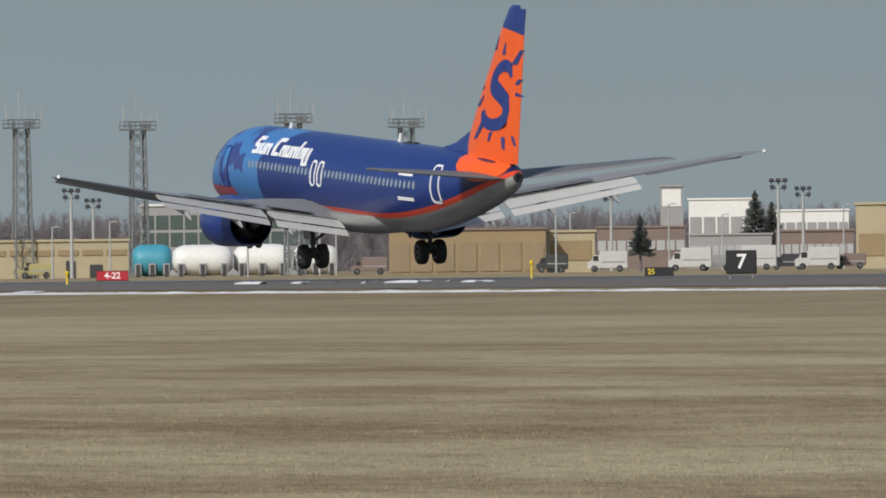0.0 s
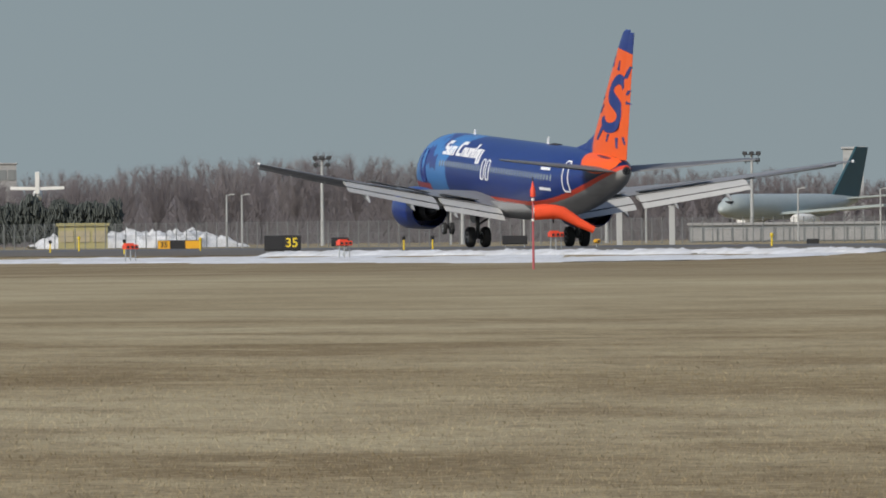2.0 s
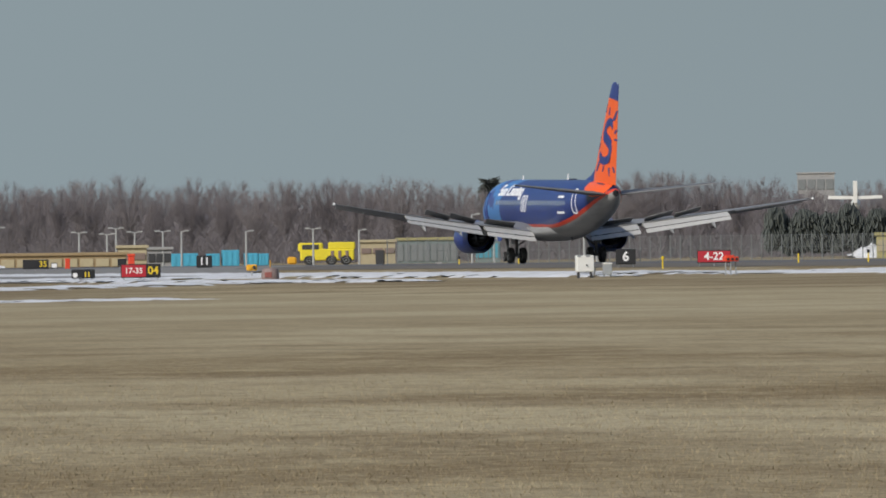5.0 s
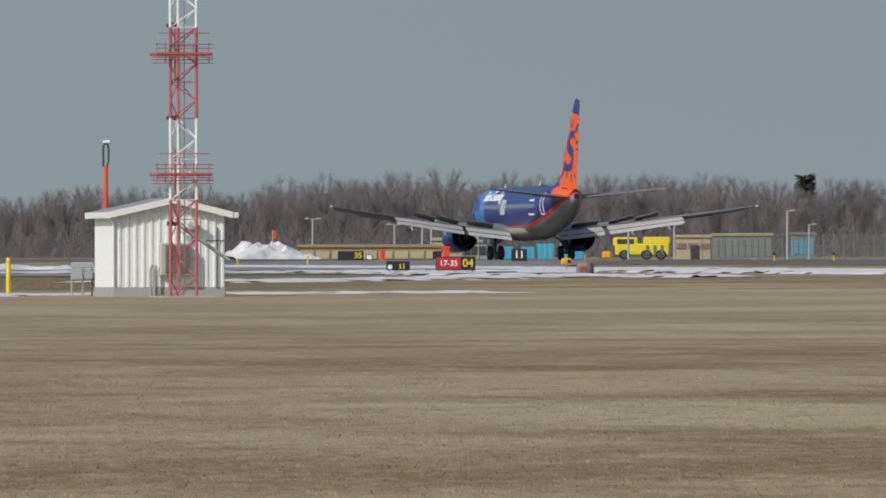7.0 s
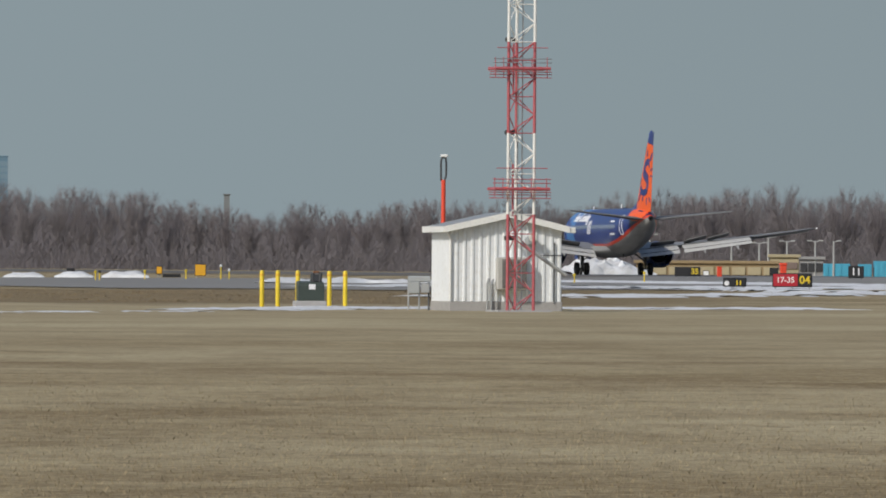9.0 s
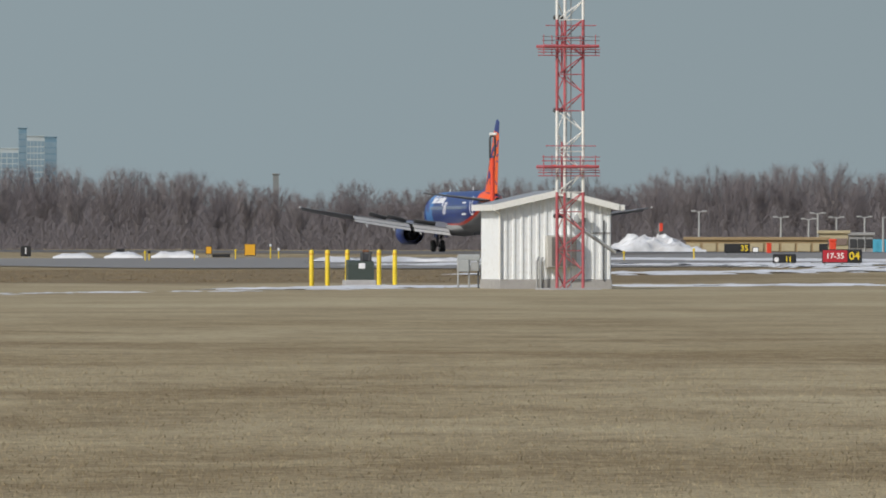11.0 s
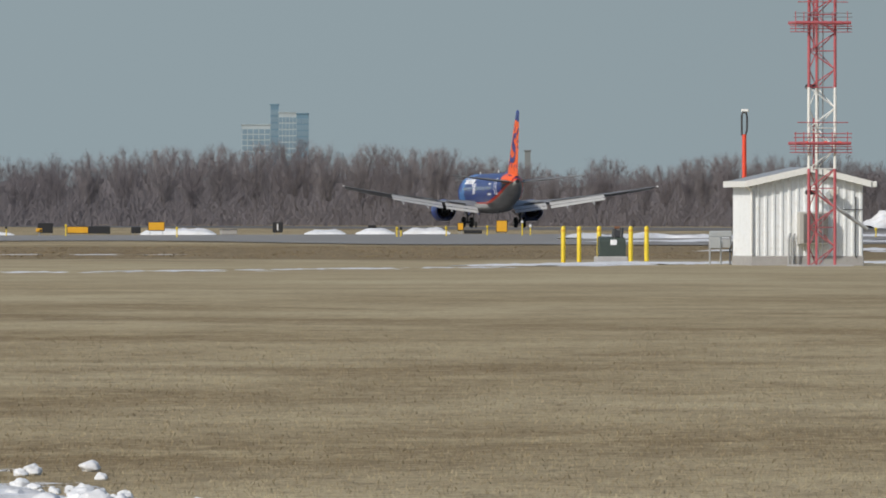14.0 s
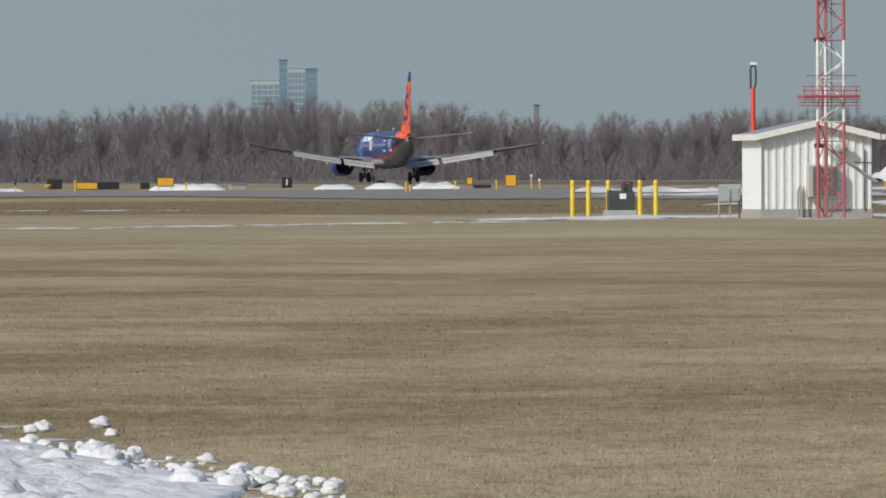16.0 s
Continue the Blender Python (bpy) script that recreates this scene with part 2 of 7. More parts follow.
us = [-800, -300, -100] + [25 * i for i in range(105)] + [2600, 2650, 2700, 3000, 3500, 4200, 4900]
vs = [-4500, -2500, -1200, -600, -400] + [-340 + 10 * i for i in range(10)] + [-242, -236, -230, -224, -216, -208, -199,
      -190, -182, -174, -168, -162, -156, -150] + [-140 + 10 * i for i in range(10)] + [-30, -15, 0, 30, 100, 400, 1500]
ground = sheet("ground", us, vs, GRASS, 0.0, "dry mown winter grass field of the airport")
run_us = [25 * i for i in range(105)]
runway = sheet("runway", run_us, [-221.6, -216, -208, -199, -190, -182, -175.8], ASPHALT, 0.03, "grey asphalt runway with worn surface")
shoulder = sheet("runway_shoulder", run_us, [-175.8, -171, -166], SHOULDER, 0.026, "brownish worn paved shoulder beside the runway")
shoulder_far = sheet("runway_shoulder", run_us, [-231, -226, -221.6], SHOULDER, 0.026, "brownish worn paved shoulder beside the runway")


# ---- the airliner: x forward, y to its left, z up, origin on the ground between the main wheels ----
BODY = [  # metres behind the nose, half width, top, bottom
    (0.0, 0.04, 3.12, 3.02), (0.12, 0.30, 3.42, 2.76), (0.45, 0.58, 3.72, 2.50), (1.0, 0.90, 4.05, 2.26), (1.6, 1.16, 4.36, 2.10),
    (2.2, 1.36, 4.75, 2.01), (3.0, 1.57, 5.22, 1.94), (4.0, 1.74, 5.58, 1.88), (5.2, 1.85, 5.77, 1.85), (6.5, 1.88, 5.85, 1.84),
    (12.0, 1.88, 5.86, 1.84), (18.0, 1.88, 5.86, 1.84), (24.0, 1.88, 5.86, 1.84), (26.0, 1.87, 5.86, 1.90), (28.0, 1.83, 5.85, 2.10),
    (30.0, 1.72, 5.83, 2.43), (32.0, 1.54, 5.80, 2.85), (34.0, 1.28, 5.74, 3.33), (35.5, 1.00, 5.66, 3.72), (36.8, 0.66, 5.54, 4.10),
    (37.6, 0.40, 5.38, 4.42), (38.0, 0.22, 5.20, 4.66)]


def body_at(a):
    """Half width, top, bottom of the body a metres behind the nose, smoothly between the stations."""
    for i in range(len(BODY) - 1):
        if a <= BODY[i + 1][0] or i == len(BODY) - 2:
            break
    p = [BODY[max(0, min(len(BODY) - 1, j))] for j in (i - 1, i, i + 1, i + 2)]
    h = p[2][0] - p[1][0]
    t = max(0.0, min(1.0, (a - p[1][0]) / h))
    out = []
    for k in (1, 2, 3):
        m0 = (p[2][k] - p[0][k]) / max(1e-6, p[2][0] - p[0][0]) * h
        m1 = (p[3][k] - p[1][k]) / max(1e-6, p[3][0] - p[1][0]) * h
        out.append((2 * t**3 - 3 * t * t + 1) * p[1][k] + (t**3 - 2 * t * t + t) * m0 + (3 * t * t - 2 * t**3) * p[2][k] + (t**3 - t * t) * m1)
    return out


def body_point(a, z, side=1, lift=0.0):
    w, top, bot = body_at(a)
    zc, hh = (top + bot) / 2, (top - bot) / 2
    s = max(-0.999, min(0.999, (z - zc) / hh))
    y = w * math.sqrt(1 - s * s)
    n = Vector((0, y / (w * w), (z - zc) / (hh * hh))).normalized()
    return Vector((19.6 - a, side * (y + lift * n.y), z + lift * n.z))


def livery():
    mt, nt, bs = nodes_of("airliner_livery")
    tc = nt.nodes.new("ShaderNodeTexCoord").outputs["Object"]
    sp = nt.nodes.new("ShaderNodeSeparateXYZ")
    nt.links.new(tc, sp.inputs[0])
    x, z = sp.outputs[0], sp.outputs[2]
    blue, sky_blue, navy, red, grey = (0.011, 0.032, 0.165), (0.05, 0.19, 0.47), (0.006, 0.014, 0.065), (0.62, 0.06, 0.025), (0.31, 0.305, 0.295)
    c = mix(nt, band(nt, noise_of(nt, tc, 0.8, 4), 0.3, 0.8), blue, tuple(v * 1.2 for v in blue))
    # pale nose with darker swirls
    edge = calc(nt, "ADD", x, calc(nt, "MULTIPLY", calc(nt, "GREATER_THAN", z, 4.55), calc(nt, "MULTIPLY", calc(nt, "SUBTRACT", z, 4.55), 2.0)))
    c = mix(nt, calc(nt, "GREATER_THAN", edge, 9.9), c, sky_blue)
    sw = noise_of(nt, tc, 0.75, 2.5, (1.0, 0.5, 0.9))
    swirl = calc(nt, "MULTIPLY", calc(nt, "GREATER_THAN", sw, 0.50), calc(nt, "GREATER_THAN", edge, 11.9))
    c = mix(nt, swirl, c, (0.03, 0.05, 0.22))
    rosy = calc(nt, "MULTIPLY", calc(nt, "GREATER_THAN", x, 13.5), calc(nt, "GREATER_THAN", calc(nt, "SUBTRACT", 3.0, z), 0.0))
    c = mix(nt, rosy, c, (0.36, 0.05, 0.06))
    # dark tail end
    c = mix(nt, calc(nt, "LESS_THAN", x, -14.8), c, navy)
    # red sweep above the grey belly, rising towards the tail
    back = calc(nt, "MAXIMUM", calc(nt, "SUBTRACT", calc(nt, "MULTIPLY", x, -1.0), 4.0), 0.0)
    line = calc(nt, "ADD", 2.5, calc(nt, "MULTIPLY", calc(nt, "MULTIPLY", back, back), 0.0122))
    rise = calc(nt, "SUBTRACT", z, line)
    aft = calc(nt, "LESS_THAN", x, 8.0)
    c = mix(nt, calc(nt, "MULTIPLY", aft, calc(nt, "LESS_THAN", rise, 0.24)), c, red)
    c = mix(nt, calc(nt, "MULTIPLY", aft, calc(nt, "LESS_THAN", rise, 0.0)), c, grey)
    dirt = noise_of(nt, tc, 1.4, 5, (0.25, 1, 1))
    c = mix(nt, calc(nt, "MULTIPLY", calc(nt, "MULTIPLY", aft, calc(nt, "LESS_THAN", rise, 0.0)), band(nt, dirt, 0.45, 0.75)), c, (0.21, 0.205, 0.195))
    nt.links.new(c, bs.inputs["Base Color"])
    bs.inputs["Roughness"].default_value = 0.32
    return mt


def fin_livery():
    mt, nt, bs = nodes_of("fin_livery")
    tc = nt.nodes.new("ShaderNodeTexCoord").outputs["Object"]
    sp = nt.nodes.new("ShaderNodeSeparateXYZ")
    nt.links.new(tc, sp.inputs[0])
    x, z = sp.outputs[0], sp.outputs[2]
    orange, blue = (0.86, 0.115, 0.012), (0.012, 0.036, 0.20)
    c = mix(nt, noise_of(nt, tc, 1.5, 4), orange, tuple(v * 0.92 for v in orange))
    tilt = calc(nt, "ADD", z, calc(nt, "MULTIPLY", x, -0.13))
    c = mix(nt, calc(nt, "GREATER_THAN", tilt, 13.75), c, blue)
    # the root ahead of the orange lobe is body blue
    ahead = calc(nt, "ADD", x, calc(nt, "MULTIPLY", calc(nt, "SUBTRACT", 6.7, z), 0.15))
    c = mix(nt, calc(nt, "MULTIPLY", calc(nt, "GREATER_THAN", ahead, -13.0), calc(nt, "LESS_THAN", z, 7.4)), c, blue)
    nt.links.new(c, bs.inputs["Base Color"])
    bs.inputs["Roughness"].default_value = 0.35
    return mt


LIVERY, FIN_PAINT = livery(), fin_livery()
FIN_PAINT_PLAIN = finish("fin_orange", (0.86, 0.115, 0.012), 0.35, var=0.06)
TITLE_WHITE = finish("title_white", (0.85, 0.85, 0.85), 0.4, var=0.03)
LOGO_BLUE = finish("mark_blue", (0.012, 0.036, 0.20), 0.4, var=0.05)
NACELLE_BLUE = finish("nacelle_blue", (0.012, 0.036, 0.20), 0.3, var=0.1)
WING_GREY = finish("wing_grey", (0.31, 0.315, 0.32), 0.45, var=0.1, scale=1.2, dirt=(0.2, 0.19, 0.18))
WING_DARK = finish("tailplane_grey", (0.145, 0.148, 0.153), 0.5, var=0.15, scale=1.2)
WING_TOP = finish("wing_coating_grey", (0.235, 0.237, 0.241), 0.5, var=0.15, scale=1.2, dirt=(0.3, 0.3, 0.3))
FLAP_GREY = finish("flap_pale_grey", (0.47, 0.47, 0.455), 0.45, var=0.1, scale=1.5, dirt=(0.3, 0.28, 0.25))
# Pale blue-grey paints the reflection seen in the cabin panes.
GLASS_REFLECTING = finish("cabin_window", (0.24, 0.285, 0.34), 0.2, var=0.05)
BARE_METAL = finish("bare_metal", (0.55, 0.55, 0.54), 0.3, 0.9)
SOOT = finish("exhaust_soot", (0.02, 0.02, 0.022), 0.6)


def patch_on_body(outline, side, lift=0.012):
    """A thin raised patch on the side of the body; outline in metres behind the nose and height."""
    bm = bmesh.new()
    lo = [bm.verts.new(body_point(a, z, side, -0.01)) for a, z in outline]
    hi = [bm.verts.new(body_point(a, z, side, lift)) for a, z in outline]
    n = len(outline)
    bm.faces.new(hi)
    for i in range(n):
        bm.faces.new((lo[i], lo[(i + 1) % n], hi[(i + 1) % n], hi[i]))
    bmesh.ops.recalc_face_normals(bm, faces=bm.faces)
    return bm


def stroke_on_body(a0, a1, z0, z1, side, slant=-0.16, lift=0.02):
    """A slanted bar hugging the curve of the body."""
    bm = bmesh.new()
    n = max(2, int((z1 - z0) / 0.12))
    lean = lambda z: slant * (z - 4.7)
    rows = []
    for i in range(n + 1):
        z = z0 + (z1 - z0) * i / n
        rows.append([bm.verts.new(body_point(a + lean(z), z, side, l)) for a, l in ((a0, -0.01), (a0, lift), (a1, lift), (a1, -0.01))])
    for p, q in zip(rows, rows[1:]):
        for j in range(3):
            bm.faces.new((p[j], p[j + 1], q[j + 1], q[j]))
    for r in (rows[0], rows[-1]):
        bm.faces.new(r)
    bmesh.ops.recalc_face_normals(bm, faces=bm.faces)
    return bm


def ring_on_body(a, z, w, h, t, side, r=0.25):
    """A rounded rectangular outline on the side of the body."""
    pts = []
    for cx, cz, a0 in ((w / 2 - r, h / 2 - r, 0), (-w / 2 + r, h / 2 - r, 90), (-w / 2 + r, -h / 2 + r, 180), (w / 2 - r, -h / 2 + r, 270)):
        for k in range(5):
            an = radians(a0 + k * 22.5)
            pts.append((cx, cz, math.cos(an), math.sin(an)))
    full = []
    for i, p in enumerate(pts):
        full.append(p)
        q = pts[(i + 1) % len(pts)]
        if abs(p[1] - q[1]) > 0.4:
            for k in (0.25, 0.5, 0.75):
                full.append(tuple(p[j] + (q[j] - p[j]) * k for j in range(4)))
    bm = bmesh.new()
    loops = [[bm.verts.new(body_point(a + cx + dx * (r - i), z + cz + dz * (r - i), side, l)) for cx, cz, dx, dz in full]
             for i, l in ((0, -0.01), (0, 0.03), (t, 0.03), (t, -0.01))]
    n = len(full)
    for p, q in zip(loops, loops[1:]):
        for i in range(n):
            bm.faces.new((p[i], p[(i + 1) % n], q[(i + 1) % n], q[i]))
    bmesh.ops.recalc_face_normals(bm, faces=bm.faces)
    return bm


def aerofoil(chord, thick, n=9):
    """Closed section from the trailing edge over the top to the nose and back: (along, height)."""
    up, lo = [], []
    for i in range(n + 1):
        s = 0.5 * (1 + math.cos(math.pi * i / n))
        y = 5 * thick * (0.2969 * math.sqrt(s) - 0.126 * s - 0.3516 * s * s + 0.2843 * s**3 - 0.1015 * s**4) + (0.0015 if i == 0 else 0)
        up.append((s * chord, y * chord * 1.1))
        lo.append((s * chord, -y * chord * 0.9))
    return up + lo[::-1][1:]


def surface(stations, cut=None):
    """Loft of aerofoils. Stations: span, a of the leading edge, a of the trailing edge, height, thickness ratio."""
    bm = bmesh.new()
    rings = []
    for y, le, te, z, th, *up in stations:
        lift = up[0] if up else 0.0
        rings.append([(19.6 - le - s, y, z + h + lift * (1 - s / (te - le))) for s, h in aerofoil(te - le, th)])
    loft(bm, rings)
    bmesh.ops.recalc_face_normals(bm, faces=bm.faces)
    return bm


def slab(points, normal, thick):
    """A thin bevelled plate with that outline."""
    bm = bmesh.new()
    n = Vector(normal).normalized() * thick / 2
    a = [bm.verts.new(Vector(p) + n) for p in points]
    b = [bm.verts.new(Vector(p) - n) for p in points]
    bm.faces.new(a)
    bm.faces.new(b[::-1])
    k = len(points)
    for i in range(k):
        bm.faces.new((a[i], b[i], b[(i + 1) % k], a[(i + 1) % k]))
    bmesh.ops.recalc_face_normals(bm, faces=bm.faces)
    return bm


def wing_z(y):
    t = (y - 1.88) / 15.28
    return 2.25 + 1.75 * t + 0.25 * t * t


def wing_twist(y):
    """Height of the leading edge over the trailing edge's level: incidence at the root, washed out at the tip."""
    return (wing_te(y) - wing_le(y)) * math.tan(radians(1.6 - 3.2 * step(1.88, 8.5, y) - 1.5 * (y - 1.88) / 15.28))


def wing_le(y):
    return 13.4 + (y - 1.88) * 0.70 if y < 5.6 else 16.0 + (y - 5.6) * 0.705


def wing_te(y):
    return 21.4 + (y - 1.88) * 0.05 if y < 5.6 else 21.6 + (y - 5.6) * 0.335


def build_wing(side, plane):
    name = "left_wing" if side > 0 else "right_wing"
    st = []
    for y in (1.2, 1.88, 3.5, 5.6, 8.5, 11.6, 14.5, 16.8, 17.16):
        th = 0.13 if y < 5 else 0.115 - 0.012 * (y - 5) / 12
        le, te = wing_le(y), wing_te(y)
        if y < 11.7:
            te -= 0.75          # the cove behind which the flaps hang
        if y == 17.16:
            le, te, th = le + 0.25, te - 0.15, 0.05
        st.append((side * y, le, te, wing_z(y), th, wing_twist(max(1.88, y))))
    root = Vector((1.0, side * 1.5, wing_z(1.5)))
    wing = part(name, surface(st), [WING_TOP], plane, "grey swept wing with its flaps down", smooth=35)
    wing.data.transform(Matrix.Translation(-root))
    wing.matrix_basis = Matrix.Translation(root)
    off = Matrix.Translation(-root)

    def hang(nm, bm, material, label="", smooth=35):
        ob = part(nm, bm, material, wing, label, smooth)
        ob.data.transform(off)
        return ob

    # flaps in two spans, each a main panel and a smaller aft panel drooped further
    for y0, y1 in ((2.0, 5.5), (5.9, 11.6)):
        main, aft = [], []
        for y in (y0, y1):
            te = wing_te(y) - 0.75
            z = wing_z(y) - 0.12
            c = 1.05 if y < 6 else 0.82
            for lst, dx0, dz0, dx1, dz1, th in ((main, -0.25, 0.05, c * 0.92, -c * 0.24, 0.13), (aft, c * 0.92, -c * 0.30, c * 1.38, -c * 0.56, 0.15)):
                p0, p1 = Vector((19.6 - te - dx0, side * y, z + dz0)), Vector((19.6 - te - dx1, side * y, z + dz1))
                ch = (p1 - p0).length
                d, nrm = (p1 - p0).normalized(), None
                nrm = Vector((-d.z, 0, d.x)) if d.x > 0 else Vector((d.z, 0, -d.x))
                lst.append([p0 + d * s + nrm * h for s, h in aerofoil(ch, th, 6)])
        for nm, lst in (("flap", main), ("aft_flap", aft)):
            bm = bmesh.new()
            loft(bm, lst)
            bmesh.ops.recalc_face_normals(bm, faces=bm.faces)
            hang(nm, bm, FLAP_GREY, "pale grey drooped flap panel")
    # aileron outboard
    pts = [(19.6 - wing_te(y) + dx, side * y, wing_z(y) + dz) for y, dx, dz in ((12.0, 0.55, 0.02), (15.6, 0.45, 0.01), (15.6, -0.02, -0.02), (12.0, -0.02, -0.03))]
    hang("aileron", slab(pts, (0, 0, 1), 0.05), WING_DARK)
    # flap track fairings
    for y in (4.9, 7.6, 10.4):
        te = wing_te(y)
        bm = bmesh.new()
        rings = []
        for s, r, dz in ((0, 0.02, 0), (0.4, 0.16, -0.02), (1.2, 0.23, -0.08), (2.0, 0.20, -0.25), (2.7, 0.10, -0.52), (2.95, 0.02, -0.62)):
            rings.append([(19.6 - te + 1.9 - s, side * y + r * 0.75 * math.cos(i * 0.6283), wing_z(y) - 0.35 + dz + r * math.sin(i * 0.6283)) for i in range(10)])
        loft(bm, rings)
        bmesh.ops.recalc_face_normals(bm, faces=bm.faces)
        hang("flap_track_fairing", bm, WING_GREY)
    # leading edge slats lowered
    for y0, y1 in ((6.2, 9.0), (9.05, 11.9), (11.95, 14.4), (14.45, 16.7)):
        bm = bmesh.new()
        rings = []
        for y in (y0, y1):
            rings.append([(19.6 - wing_le(y) + 0.28 - dx, side * y, wing_z(y) + wing_twist(y) - 0.17 + dz) for dx, dz in ((0, 0), (0.05, 0.09), (0.25, 0.19), (0.5, 0.24), (0.28, 0.10), (0.1, -0.03))])
        loft(bm, rings)
        bmesh.ops.recalc_face_normals(bm, faces=bm.faces)
        hang("slat", bm, BARE_METAL)
    # tip lamp housing
    bm = bmesh.new()
    bmesh.ops.create_icosphere(bm, subdivisions=1, radius=0.1, matrix=pose(19.6 - wing_te(17.1) + 0.1, side * 17.14, wing_z(17.1)))
    hang("tip_lamp", bm, TITLE_WHITE, "clear lamp at the wing tip")
    # spoiler panels, hinged at their front edge
    spoilers = []
    for y0, y1 in ((6.1, 8.0), (8.1, 9.9), (3.2, 5.3)):
        hinge = Vector((19.6 - wing_te((y0 + y1) / 2) + 1.55, side * (y0 + y1) / 2, wing_z((y0 + y1) / 2) + 0.16))
        sw = (wing_te(y1) - wing_te(y0)) / 2
        rise = (wing_z(y1) - wing_z(y0)) / 2
        h = (y1 - y0) / 2
        pts = [(sw, -h * side, -rise), (-sw, h * side, rise), (-sw - 0.85, h * side, rise - 0.02), (sw - 0.85, -h * side, -rise - 0.02)]
        ob = part("spoiler", slab(pts, (0, 0, 1), 0.04), WING_DARK, wing, "grey spoiler panel on the wing")
        ob.matrix_basis = Matrix.Translation(hinge - root)
        spoilers.append((ob, hinge - root))
    return wing, root, spoilers


def build_engine(side, plane):
    y, z = side * 4.80, 1.80
    bm = bmesh.new()
    rings = []
    for a, r in ((11.9, 0.80), (11.75, 0.86), (11.8, 0.93), (12.1, 1.02), (12.8, 1.08), (13.8, 1.08), (14.8, 1.0), (15.6, 0.88), (15.62, 0.84), (14.9, 0.86), (14.0, 0.82)):
        ring = []
        r *= 1.14
        for i in range(28):
            an = 6.28319 * i / 28
            s = math.sin(an)
            ring.append((19.6 - a, y + r * math.cos(an) * 1.03, z + r * (max(s, -0.9) if s < 0 else s)))
        rings.append(ring)
    loft(bm, rings, cap0=True, cap1=True)
    bmesh.ops.recalc_face_normals(bm, faces=bm.faces)
    eng = part("engine", bm, NACELLE_BLUE, plane, "dark blue jet engine nacelle", smooth=40)
    bm = bmesh.new()
    lathe(bm, [(19.6 - 14.0, 0.66), (19.6 - 15.6, 0.60), (19.6 - 16.2, 0.50), (19.6 - 16.22, 0.47), (19.6 - 15.7, 0.44)], 20)
    bmesh.ops.translate(bm, vec=(0, y, z), verts=bm.verts)
    part("core_nozzle", bm, SOOT, eng, "sooty dark exhaust nozzle", smooth=40)
    bm = bmesh.new()
    lathe(bm, [(19.6 - 15.5, 0.34), (19.6 - 16.3, 0.22), (19.6 - 16.75, 0.03)], 16)
    bmesh.ops.translate(bm, vec=(0, y, z), verts=bm.verts)
    part("exhaust_cone", bm, DARK_STEEL, eng, "", smooth=40)
    bm = bmesh.new()
    lathe(bm, [(19.6 - 11.74, 0.91), (19.6 - 11.66, 1.0), (19.6 - 11.82, 1.09)], 28)
    bmesh.ops.translate(bm, vec=(0, y, z), verts=bm.verts)
    part("intake_lip", bm, BARE_METAL, eng, "bare metal intake lip", smooth=60)
    # pylon up to the wing
    bm = bmesh.new()
    rings = []
    for a, z0, z1, w in ((12.6, 2.55, 2.75, 0.05), (13.6, 2.4, 2.95, 0.20), (15.5, 2.2, 2.75, 0.24), (17.5, 1.95, 2.5, 0.16), (18.4, 2.2, 2.4, 0.04)):
        rings.append([(19.6 - a, y - w, z0), (19.6 - a, y + w, z0), (19.6 - a, y + w, z1), (19.6 - a, y - w, z1)])
    loft(bm, rings)
    bmesh.ops.recalc_face_normals(bm, faces=bm.faces)
    part("pylon", bm, WING_GREY, eng, "pale grey engine pylon")
    for ob in (eng, *eng.children):
        ob.data.transform(Matrix.Translation((-1.15, 0, 0)))
    return eng


def build_wheel(parent, r, w, m):
    bm = bmesh.new()
    lathe(bm, [(-w / 2, r * 0.55), (-w / 2, r * 0.8), (-w * 0.42, r * 0.94), (-w * 0.2, r), (w * 0.2, r), (w * 0.42, r * 0.94), (w / 2, r * 0.8), (w / 2, r * 0.55)], 28, "y")
    bmesh.ops.recalc_face_normals(bm, faces=bm.faces)
    wheel = part("wheel", bm, RUBBER, parent, "black rubber wheel", smooth=40, m=m)
    bm = bmesh.new()
    lathe(bm, [(-w * 0.51, 0.05), (-w * 0.45, r * 0.3), (-w * 0.52, r * 0.54), (w * 0.52, r * 0.54), (w * 0.45, r * 0.3), (w * 0.51, 0.05)], 20, "y")
    bmesh.ops.recalc_face_normals(bm, faces=bm.faces)
    part("rim", bm, GREY_METAL, wheel, "", smooth=40)
    return wheel


